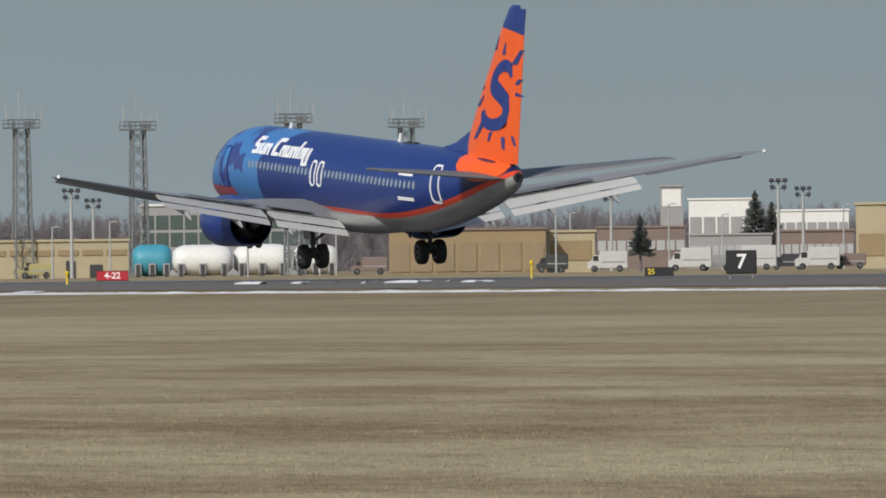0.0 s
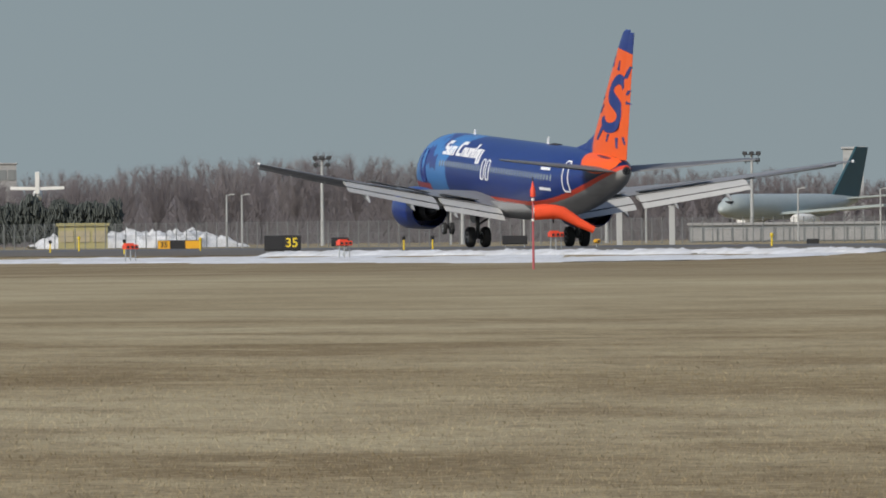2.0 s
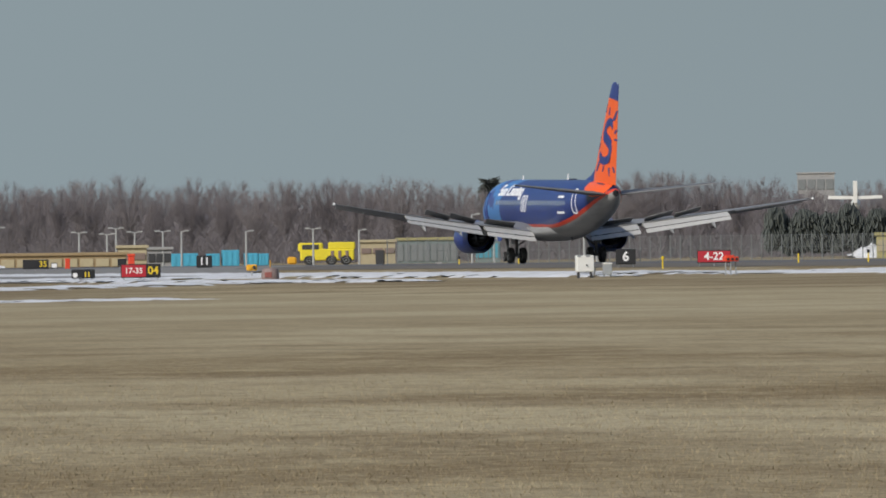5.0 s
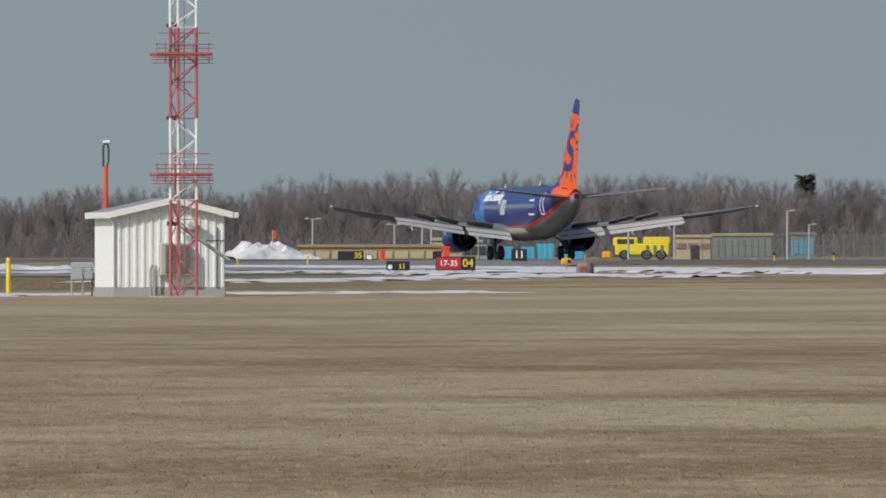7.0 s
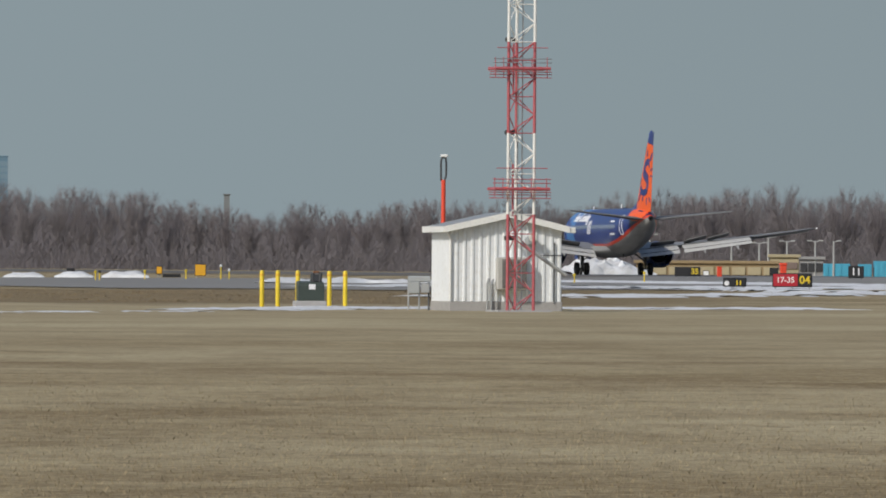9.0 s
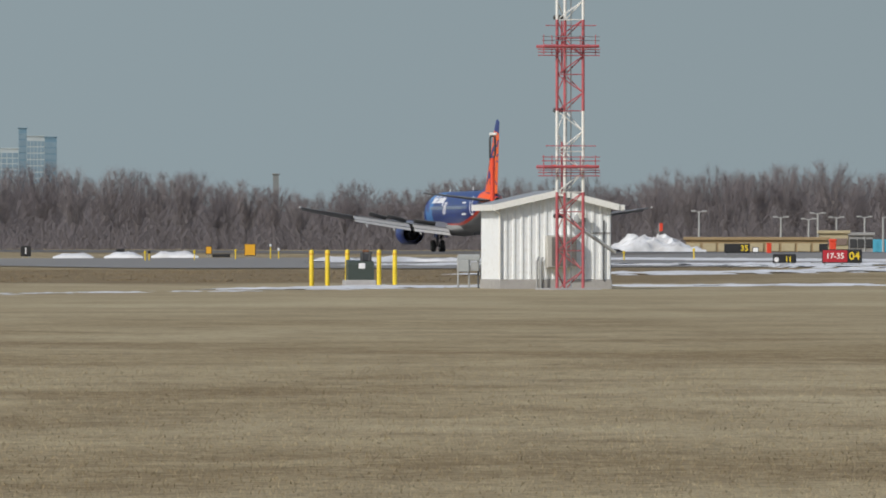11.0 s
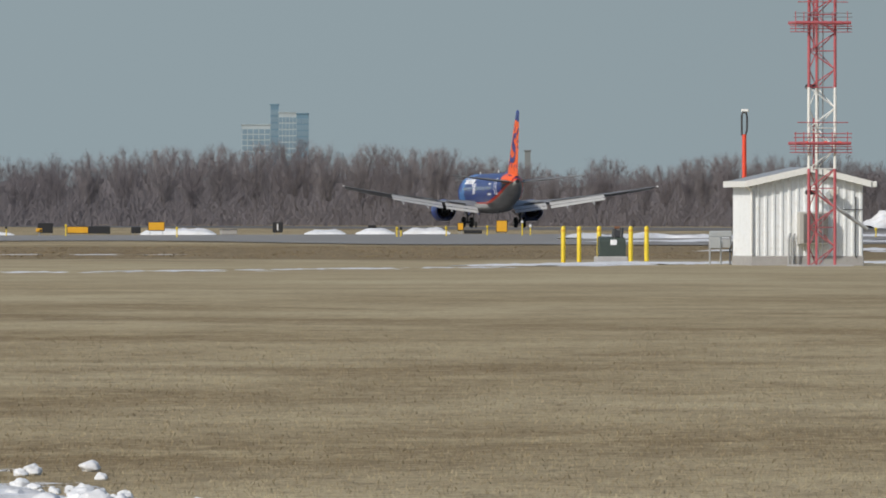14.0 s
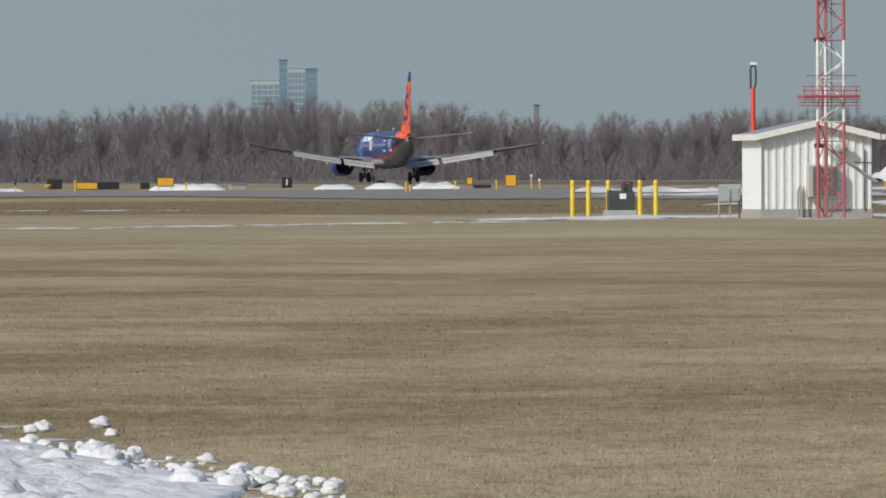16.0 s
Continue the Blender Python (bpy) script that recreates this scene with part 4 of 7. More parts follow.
snow_bank([(10.96, 1240), (11.1, 1238), (11.33, 1236)], 12, 1.75, "large grey white pile of ploughed snow", 0.0, 0.35, 18, 1.5, 1.1, 0.7)
snow_bank([(5.8, 1440), (6.1, 1435), (6.4, 1432), (6.75, 1430)], 12, 1.9, "long grey white pile of ploughed snow by the fence", 0.0, 0.4, 19, 1.4, 1.1, 0.7)
for b0, b1, d, h, s in ((14.47, 14.84, 888, 0.75, 20), (13.84, 14.04, 900, 0.55, 21), (13.60, 13.79, 900, 0.7, 22), (13.33, 13.56, 905, 0.75, 23), (15.45, 15.75, 890, 0.4, 24)):
    snow_bank([(b0, d), ((b0 + b1) / 2, d), (b1, d)], 6, h * 0.68, "low mound of white ploughed snow", 0.0, 0.2, s, 0.7, 2.6, 0.9)
# near corner by the camera's field edge
snow_bank([(14.6, 40), (15.4, 47), (16.15, 55), (16.9, 62), (17.6, 70), (18.6, 80)], 4.4, 0.15, "edge of a ploughed bank of white crusty snow", 0.0, 0.06, 30, 1.2, 4.5, -0.7)
snow_bank([(13.7, 50), (14.45, 56), (15.15, 62), (15.8, 70), (16.3, 76)], 1.3, 0.014, "thin broken snow on dry grass", 0.74, 0.05, 31, 1.6, 5.0)


def snow_clod(b, d, r, seed):
    bm = bmesh.new()
    bmesh.ops.create_icosphere(bm, subdivisions=3, radius=r)
    for v in bm.verts:
        k = 1 + 0.35 * noise.noise(v.co * (1.6 / r) + Vector((seed, 0, 0))) + 0.14 * noise.noise(v.co * (5 / r) + Vector((0, seed, 0)))
        v.co = Vector((v.co.x * 1.15, v.co.y, v.co.z * 0.72)) * k
    p = at(b, d, r * 0.42)
    return tagged(part("snow_clod", bm, SNOW, smooth=60, m=pose(p.x, p.y, p.z, 0, 0, seed * 57)), "lump of crusty white snow lying on dry grass", "snow lump", "snow lumps")


rng = random.Random(5)
for b, d, r in ((15.08, 69.5, 0.055), (15.36, 68.5, 0.055), (15.42, 68.2, 0.04), (15.03, 67.2, 0.035), (15.05, 60.5, 0.085), (15.12, 61.0, 0.09), (14.93, 57.5, 0.07), (15.02, 57.3, 0.09),
                (14.66, 55.8, 0.085), (14.44, 55.5, 0.07), (14.40, 56.6, 0.05), (14.85, 58.6, 0.05), (15.3, 60.0, 0.08), (15.45, 62.0, 0.06)):
    snow_clod(b, d, r, rng.random() * 50)
for k in range(110):
    b = 13.9 + rng.random() * 1.75
    d = 50.5 + 11.5 * (b - 13.6) / 1.8 + rng.random() * 4.0
    snow_clod(b, d, 0.012 + 0.04 * rng.random() ** 1.8, rng.random() * 50)


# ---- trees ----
# Distance haze is put into these colours: bark and brush turned purple-grey.
HAZED_BARK = finish("hazed_bark", (0.185, 0.166, 0.175), 0.9, var=0.25, scale=0.5)
HAZED_BARK_PALE = finish("hazed_pale_bark", (0.21, 0.19, 0.197), 0.9, var=0.25, scale=0.5)
HAZED_BRUSH = finish("hazed_brush", (0.14, 0.127, 0.135), 0.95, var=0.2, scale=0.3)
NEEDLE = finish("dark_needles", (0.075, 0.086, 0.08), 0.9, var=0.3, scale=1.0)


def stick(verts, faces, a, b, r0, r1):
    d = (b - a).normalized()
    x = d.orthogonal().normalized()
    y = d.cross(x)
    i = len(verts)
    for p, r in ((a, r0), (b, r1)):
        for k in range(3):
            an = 2.0944 * k
            verts.append(p + x * (r * math.cos(an)) + y * (r * math.sin(an)))
    for k in range(3):
        faces.append((i + k, i + (k + 1) % 3, i + 3 + (k + 1) % 3, i + 3 + k))


def blade(verts, faces, a, b, w, r):
    """A twig as one tapering sliver, broad at a and sharp at b, turned at random."""
    d = (b - a).normalized()
    x = d.orthogonal().normalized()
    an = r.uniform(0, 6.283)
    o = (x * math.cos(an) + d.cross(x) * math.sin(an)) * w
    i = len(verts)
    verts.extend((a - o, a + o, b))
    faces.append((i, i + 1, i + 2))


def bare_tree(seed, height):
    """Trunk and rising limbs in one mesh, the fine domed crown of twigs in another."""
    r = random.Random(seed)
    tv, tf, cv, cf = [], [], [], []
    span = height * r.uniform(0.26, 0.36)
    fork = height * r.uniform(0.14, 0.24)
    top = Vector((0, 0, fork))
    stick(tv, tf, Vector((0, 0, -0.3)), top, height * 0.014, height * 0.010)
    for k in range(11):
        an = k * 2.4 + r.uniform(-0.4, 0.4)
        out = (0.1 + 0.9 * math.sqrt((k + 0.5) / 11)) * span * r.uniform(0.8, 1.1)
        end = Vector((math.cos(an) * out, math.sin(an) * out, height * (0.95 - 0.30 * (out / span) ** 2) * r.uniform(0.9, 1.02)))
        p, rad = top.copy(), height * 0.0045
        for q in range(1, 7):
            t = q / 6
            n = top.lerp(end, t ** 0.9) - Vector((end.x, end.y, 0)) * (math.sin(math.pi * t) * 0.12) + Vector((r.uniform(-1, 1), r.uniform(-1, 1), r.uniform(-1, 1))) * height * 0.008
            stick(tv, tf, p, n, rad, rad * 0.78)
            p, rad = n, max(0.012, rad * 0.78)
            d = (end - top).normalized()
            for b in range(6):
                e = n + (d + Vector((r.uniform(-1, 1), r.uniform(-1, 1), r.uniform(-0.2, 0.8))) * 0.8).normalized() * height * r.uniform(0.06, 0.16)
                blade(cv, cf, n, e, 0.02, r)
                for c in range(11):
                    m = n.lerp(e, r.uniform(0.15, 1.0))
                    w = m + (d * 0.9 + Vector((r.uniform(-1, 1), r.uniform(-1, 1), r.uniform(-0.3, 1.0)))).normalized() * height * r.uniform(0.04, 0.12)
                    blade(cv, cf, m, w, 0.013, r)
    out = []
    for nm, v, f in (("trunk", tv, tf), ("crown", cv, cf)):
        me = bpy.data.meshes.new(nm)
        me.from_pydata([tuple(x) for x in v], [], f)
        out.append(me)
    high = max(x.z for x in cv)
    for me in out:
        me.transform(Matrix.Scale(height / high, 4))
    return out


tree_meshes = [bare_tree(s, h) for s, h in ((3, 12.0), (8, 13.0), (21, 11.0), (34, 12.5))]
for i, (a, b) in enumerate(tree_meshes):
    a.materials.append(HAZED_BRUSH)
    b.materials.append(HAZED_BARK if i != 2 else HAZED_BARK_PALE)


def tree_top(b):
    """Height of the wood's edge over the level of the eye, in thousandths of the distance."""
    pts = ((-3, 5.0), (-1.5, 4.9), (0.0, 4.7), (1.5, 5.2), (2.6, 4.9), (3.2, 5.4), (4.2, 6.3), (5.0, 6.9), (5.6, 7.4), (6.2, 6.4), (6.7, 5.6), (7.3, 6.4), (7.8, 6.8), (8.2, 6.6), (8.6, 6.0), (9.0, 6.7), (9.6, 6.6), (10.3, 6.9),
           (10.9, 6.7), (11.4, 5.7), (11.9, 5.5), (12.3, 5.3), (12.6, 5.3), (12.9, 4.6), (13.2, 5.7), (13.6, 6.5), (14.2, 6.6), (14.9, 5.9), (15.4, 5.5), (17, 5.3))
    for (b0, h0), (b1, h1) in zip(pts, pts[1:]):
        if b0 <= b <= b1:
            return h0 + (h1 - h0) * (b - b0) / (b1 - b0)
    return 5.0


rng = random.Random(11)
for row, (dist, gap) in enumerate(((1690, 0.17), (1745, 0.17), (1810, 0.18))):
    b = -2.6
    while b < 16.6:
        d = dist + rng.uniform(-18, 18) + (480 if b < 2.3 else 0)
        hh = (tree_top(b) * d / 1000 + 1.3) * rng.uniform(0.86, 1.07)
        k = rng.randrange(4)
        p = at(b, d)
        s = hh / (12.0, 13.0, 11.0, 12.5)[k]
        m = pose(p.x, p.y, p.z, 0, 0, rng.uniform(0, 360)) @ Matrix.Diagonal((s * rng.uniform(0.85, 1.15), s * rng.uniform(0.85, 1.15), s, 1))
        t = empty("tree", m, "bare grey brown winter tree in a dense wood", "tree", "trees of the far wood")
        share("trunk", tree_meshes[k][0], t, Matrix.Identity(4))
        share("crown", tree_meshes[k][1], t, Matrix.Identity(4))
        b += gap * rng.uniform(0.7, 1.3)


def thicket():
    """Undergrowth and farther trunks: thousands of leaning stems."""
    r = random.Random(2)
    v, f = [], []
    for k in range(300000):
        b = r.uniform(-2.7, 17.0)
        near = r.random() < 0.45
        d = (r.uniform(1665, 1830) if near else r.uniform(1830, 2000)) + (480 if b < 2.4 else 0)
        full = tree_top(b) * d / 1000 + 1.3
        top = full * (0.10 + (0.42 if near else 0.72) * r.random() ** 0.8 * (1 + 0.35 * noise.noise(Vector((b * 5, d * 0.02, 3)))))
        p = at(b, d)
        z0 = max(0.0, top - r.uniform(1.0, 3.2))
        lean = Vector((r.uniform(-1, 1), r.uniform(-1, 1), 0)) * (top - z0) * 1.1
        blade(v, f, p + Vector((0, 0, z0)), p + lean + Vector((0, 0, top)), r.uniform(0.015, 0.04), r)
    me = bpy.data.meshes.new("thicket")
    me.from_pydata([tuple(x) for x in v], [], f)
    me.materials.append(HAZED_BRUSH)
    return tagged(new("thicket", me), "dense grey brown winter thicket behind the trees", "woodland", kind="stuff")


thicket()


def wood_floor():
    """Solid dark heart of the wood, an uneven bank of brush."""
    bm = bmesh.new()
    g = []
    for i in range(420):
        b = -2.8 + 20.0 * i / 419
        d = 2020 if b > 2.4 else 2500
        top = (tree_top(b) * d / 1000 + 1.3)
        col = []
        for j, (dd, k) in enumerate(((-8, 0.0), (-5, 0.30), (0, 0.55), (8, 0.62), (20, 0.0))):
            p = at(b, d + dd)
            h = top * k * (1 + 0.35 * noise.noise(Vector((b * 9, j * 0.7, 1))) + 0.2 * noise.noise(Vector((b * 40, j, 5))))
            col.append(bm.verts.new((p.x, p.y, p.z - 0.2 + h)))
        g.append(col)
    for a, c in zip(g, g[1:]):
        for j in range(4):
            bm.faces.new((a[j], c[j], c[j + 1], a[j + 1]))
    bmesh.ops.recalc_face_normals(bm, faces=bm.faces)
    return tagged(part("brush_bank", bm, HAZED_BRUSH), "dark brown brush inside the far wood", "woodland", kind="stuff")


wood_floor()


def conifer(b, d, h, label, low=0.3, spread=0.36):
    t = empty("conifer", Matrix.Translation(at(b, d)), label, "tree")
    bm = bmesh.new()
    rod(bm, (0, 0, 0), (0, 0, h), 0.22, 0.03, 6)
    part("trunk", bm, HAZED_BARK, t)
    r = random.Random(int(b * 100))
    v, f = [], []
    for k in range(900):
        z = h * (low + (1 - low) * r.random())
        an = r.uniform(0, 6.283)
        w = spread * h * ((1.05 - z / h) if low < 0.5 else 0.5) * (0.6 + 0.5 * math.sin(z * 2.2) ** 2)
        a = Vector((0, 0, z))
        c = a + Vector((math.cos(an) * w, math.sin(an) * w, r.uniform(-0.25, 0.35) * w))
        stick(v, f, a.lerp(c, 0.25), c, 0.13, 0.05)
    me = bpy.data.meshes.new("crown")
    me.from_pydata([tuple(x) for x in v], [], f)
    me.materials.append(NEEDLE)
    share("crown", me, t, Matrix.Identity(4))


conifer(8.50, 1790, 12.2, "dark green conifer rising above bare trees", 0.64, 0.27)


def hedge(b0, b1, d, h):
    r = random.Random(71)
    v, f = [], []
    for k in range(11000):
        b = r.uniform(b0, b1)
        p = at(b, d + r.uniform(-4, 4))
        top = h * (0.75 + 0.25 * noise.noise(Vector((b * 14, 2, 3)))) * r.uniform(0.3, 1.0)
        q = p + Vector((r.uniform(-0.6, 0.6), r.uniform(-0.6, 0.6), top))
        stick(v, f, q - Vector((r.uniform(-0.5, 0.5), 0, r.uniform(0.7, 1.4))), q, 0.22, 0.06)
    me = bpy.data.meshes.new("hedge")
    me.from_pydata([tuple(x) for x in v], [], f)
    me.materials.append(NEEDLE)
    tagged(new("hedge", me), "dark evergreen hedge before the far wood", "hedge", kind="stuff")


hedge(6.33, 7.14, 1620, 8.3)
conifer(-0.96, 1500, 7.2, "dark conifer beside the tan wall")
conifer(-1.52, 2000, 13.0, "dark pointed conifer among far buildings")
conifer(-1.60, 2000, 11.0, "dark pointed conifer among far buildings")


# ---- airfield signs ----
def sign_board(b, d, panels, height, label, group="airfield signs", legs=0.18, turn=0.0, category="sign", depth=0.28):
    """A lit box sign on short legs. Panels: width, face material, characters, character material."""
    total = sum(p[0] for p in panels)
    sg = empty("airfield_sign", facing(b, d, turn), label, category, group)
    x = -total / 2
    bm = bmesh.new()
    box(bm, total + 0.06, depth, height + 0.06, 0, 0, legs, bevel=0.03)
    cab = part("cabinet", bm, BLACK_PAINT, sg)
    for w, face, chars, ink in panels:
        bm = bmesh.new()
        box(bm, w - 0.03, 0.02, height - 0.04, x + w / 2, -depth / 2 - 0.008, legs + 0.05, bevel=0.006)
        part("panel", bm, face, cab)
        if chars:
            lettering("legend", chars, min(height * 0.92, w * 0.98 / (0.62 * len(chars))), ink, cab, pose(x + w / 2, -depth / 2 - 0.024, legs + 0.03 + height / 2))
        x += w
    n = max(2, int(total / 0.8) + 1)
    for i in range(n):
        bm = bmesh.new()
        xx = -total / 2 + 0.12 + (total - 0.24) * i / (n - 1)
        rod(bm, (xx, 0, -0.05), (xx, 0, legs + 0.02), 0.03, n=8)
        part("leg", bm, STEEL, sg)
    return sg


Y, K, R = AMBER_PAINT, BLACK_PAINT, SIGN_RED
sign_board(-1.45, 436, ((1.08, K, "7", SIGN_WHITE),), 0.82, "black distance sign with white numeral seven")
sign_board(7.84, 676, ((1.08, K, "6", SIGN_WHITE),), 0.82, "black distance sign with white numeral six")
sign_board(9.89, 792, ((1.0, K, "11", SIGN_WHITE),), 0.75, "black sign with white numerals eleven")
sign_board(7.41, 661, ((1.85, R, "4-22", SIGN_WHITE),), 0.66, "red runway holding sign with white numerals")
sign_board(1.61, 1010, ((2.7, R, "4-22", SIGN_WHITE),), 0.82, "red runway holding sign across the runway")
sign_board(5.53, 588, ((0.92, K, "", None), (0.85, K, "35", YELLOW_PAINT)), 0.70, "black and yellow taxiway sign in snow")
sign_board(6.03, 1010, ((1.05, Y, "35", BLACK_PAINT), (1.3, K, "", None), (1.4, Y, "", None)), 0.72, "long yellow and black taxiway sign")
sign_board(10.20, 614, ((1.30, R, "17-35", SIGN_WHITE), (0.72, K, "04", YELLOW_PAINT)), 0.66, "red runway sign with a black and yellow end panel")
low_sign = sign_board(10.48, 618, ((0.62, K, "", None), (0.55, K, "", None)), 0.42, "low black sign with a white disc and yellow marks")
disc = bmesh.new()
rod(disc, (-0.42, -0.165, 0.36), (-0.42, -0.15, 0.36), 0.13, n=16)
part("disc", disc, SIGN_WHITE, low_sign, "white disc")
for mark_x in (0.12, 0.30):
    mark = bmesh.new()
    box(mark, 0.07, 0.012, 0.26, mark_x, -0.165, 0.26, bevel=0.003)
    part("mark", mark, YELLOW_PAINT, low_sign, "yellow mark")
sign_board(10.71, 850, ((1.05, K, "", None), (0.75, K, "35", YELLOW_PAINT)), 0.62, "black and yellow taxiway sign by the pavement")
sign_board(-1.05, 900, ((0.95, K, "25", YELLOW_PAINT), (1.2, K, "", None)), 0.62, "black and yellow taxiway sign beyond the runway")
sign_board(15.09, 873, ((1.55, Y, "", None), (1.6, K, "", None)), 0.48, "long yellow and black taxiway sign")
sign_board(14.86, 880, ((0.65, K, "", None),), 0.42, "small black sign box")
sign_board(14.76, 884, ((1.2, Y, "", None),), 0.62, "amber taxiway sign on legs", legs=0.35)
sign_board(15.30, 900, ((1.1, K, "", None),), 0.7, "black back of a taxiway sign")
sign_board(14.17, 895, ((0.72, K, "1", SIGN_WHITE),), 0.72, "black distance sign with a white numeral")
sign_board(13.08, 884, ((0.8, Y, "", None),), 0.85, "square amber sign on a leg")
sign_board(13.28, 890, ((0.42, Y, "", None),), 0.55, "small amber sign on a leg", legs=0.3)
sign_board(13.71, 930, ((0.6, K, "", None),), 0.45, "small black sign box")
sign_board(13.22, 885, ((1.3, K, "", None),), 0.2, "low black sign box", legs=0.08)
sign_board(2.95, 900, ((0.9, K, "", None),), 0.4, "black back of a sign beyond the runway")
sign_board(4.40, 640, ((1.3, K, "", None),), 0.42, "dark back of a sign box in the snow")
sign_board(5.25, 640, ((0.9, K, "", None),), 0.42, "dark back of a sign box in the snow")
sign_board(10.29, 880, ((0.6, K, "", None),), 0.5, "small black sign box")
sign_board(10.62, 850, ((0.4, SIGN_WHITE, "", None),), 0.34, "small white box by the pavement", category="box")


# ---- small airfield equipment ----
def approach_light(b, d):
    """Two-eyed slope indicator: orange box on thin legs."""
    t = empty("slope_indicator", facing(b, d, 18), "orange red slope indicator light box on thin legs", "light", "slope indicator row")
    bm = bmesh.new()
    box(bm, 0.66, 0.5, 0.22, 0, 0, 0.66, bevel=0.02)
    box(bm, 0.4, 0.36, 0.08, -0.08, 0, 0.87, bevel=0.02)
    hb = part("housing", bm, ORANGE_RED, t)
    for x in (-0.2, 0.02, 0.22):
        bm = bmesh.new()
        box(bm, 0.13, 0.02, 0.11, x, -0.258, 0.71, bevel=0.005)
        part("aperture", bm, SOOT, hb)
    for x, y in ((-0.26, 0.0), (-0.05, -0.2), (0.27, 0.0)):
        bm = bmesh.new()
        rod(bm, (x, y, -0.05), (x * 0.9, y * 0.6, 0.68), 0.028, n=8)
        part("leg", bm, GREY_METAL, t)
    bm = bmesh.new()
    rod(bm, (-0.1, -0.1, 0.3), (0.05, 0.1, 0.05), 0.02, n=6)
    part("conduit", bm, STEEL, t)


for b, d in ((7.33, 560), (6.27, 560), (5.23, 556), (4.20, 552)):
    approach_light(b, d)


def edge_light(b, d, h, head):
    t = empty("edge_light", facing(b, d), "small runway edge light on a yellow stake", "light", "edge lights")
    bm = bmesh.new()
    rod(bm, (0, 0, -0.05), (0, 0, h), 0.045, 0.04, 8)
    part("stake", bm, YELLOW_PAINT, t)
    bm = bmesh.new()
    lathe(bm, [(h, 0.05), (h + 0.05, 0.09), (h + 0.16, 0.085), (h + 0.2, 0.03)], 10, "z")
    part("lamp_head", bm, head, t, smooth=40)


for b, d, h, head in ((-0.43, 512, 0.62, YELLOW_PAINT), (2.40, 500, 0.35, BLACK_PAINT), (1.83, 505, 0.4, YELLOW_PAINT), (6.30, 620, 0.6, BLACK_PAINT), (5.93, 640, 0.55, YELLOW_PAINT), (4.94, 590, 0.5, BLACK_PAINT),
                      (4.80, 592, 0.5, BLACK_PAINT), (7.66, 660, 0.5, YELLOW_PAINT), (7.00, 660, 0.55, BLACK_PAINT), (6.66, 650, 0.5, BLACK_PAINT), (6.52, 700, 0.7, YELLOW_PAINT), (8.36, 800, 0.4, BLACK_PAINT),
                      (8.65, 800, 0.4, BLACK_PAINT), (15.49, 860, 0.55, BLACK_PAINT), (15.20, 845, 0.7, YELLOW_PAINT), (14.66, 800, 0.55, YELLOW_PAINT), (13.59, 800, 0.5, YELLOW_PAINT), (13.57, 802, 0.5, BLACK_PAINT),
                      (13.35, 820, 0.5, YELLOW_PAINT), (13.15, 830, 0.55, YELLOW_PAINT), (12.98, 835, 0.9, SIGN_WHITE), (12.94, 838, 0.6, SIGN_WHITE), (11.26, 760, 0.45, YELLOW_PAINT), (10.92, 770, 0.6, YELLOW_PAINT), (3.15, 560, 0.45, YELLOW_PAINT)):
    edge_light(b, d, h, head)


def amber_lamp(b, d, s=1.0):
    t = empty("guard_light", facing(b, d), "amber twin guard light on a short post", "light", "guard lights")
    bm = bmesh.new()
    rod(bm, (0, 0, -0.05), (0, 0, 0.45 * s), 0.04, n=8)
    part("post", bm, STEEL, t)
    bm = bmesh.new()
    box(bm, 0.62 * s, 0.3, 0.36 * s, 0, 0, 0.42 * s, bevel=0.05)
    hd = part("housing", bm, AMBER_PAINT, t)
    for x in (-0.15, 0.15):
        bm = bmesh.new()
        rod(bm, (x * s, -0.15, 0.6 * s), (x * s, -0.24, 0.6 * s), 0.11 * s, n=12)
        part("visor", bm, BLACK_PAINT if x > 0 else AMBER_PAINT, hd)


amber_lamp(9.66, 640, 0.95)
amber_lamp(15.33, 868, 0.75)
amber_lamp(4.00, 590, 0.55)


def striped_cabinet(b, d):
    t = empty("equipment_drum", facing(b, d), "dirty grey drum cabinet with red patch and aerial", "cabinet")
    bm = bmesh.new()
    lathe(bm, [(0.0, 0.42), (0.1, 0.44), (0.5, 0.42), (0.62, 0.36), (0.68, 0.1)], 16, "z")
    part("drum", bm, finish("weathered_drum", (0.24, 0.18, 0.17), 0.7, var=0.4, scale=6), t, smooth=40)
    bm = bmesh.new()
    box(bm, 0.34, 0.06, 0.26, -0.1, -0.42, 0.2, bevel=0.01)
    part("red_patch", bm, finish("faded_red", (0.27, 0.09, 0.08), 0.7, var=0.3), t)
    bm = bmesh.new()
    rod(bm, (0, 0, 0.66), (0, 0, 1.05), 0.025, n=6)
    part("aerial", bm, AMBER_PAINT, t)


striped_cabinet(9.57, 574)


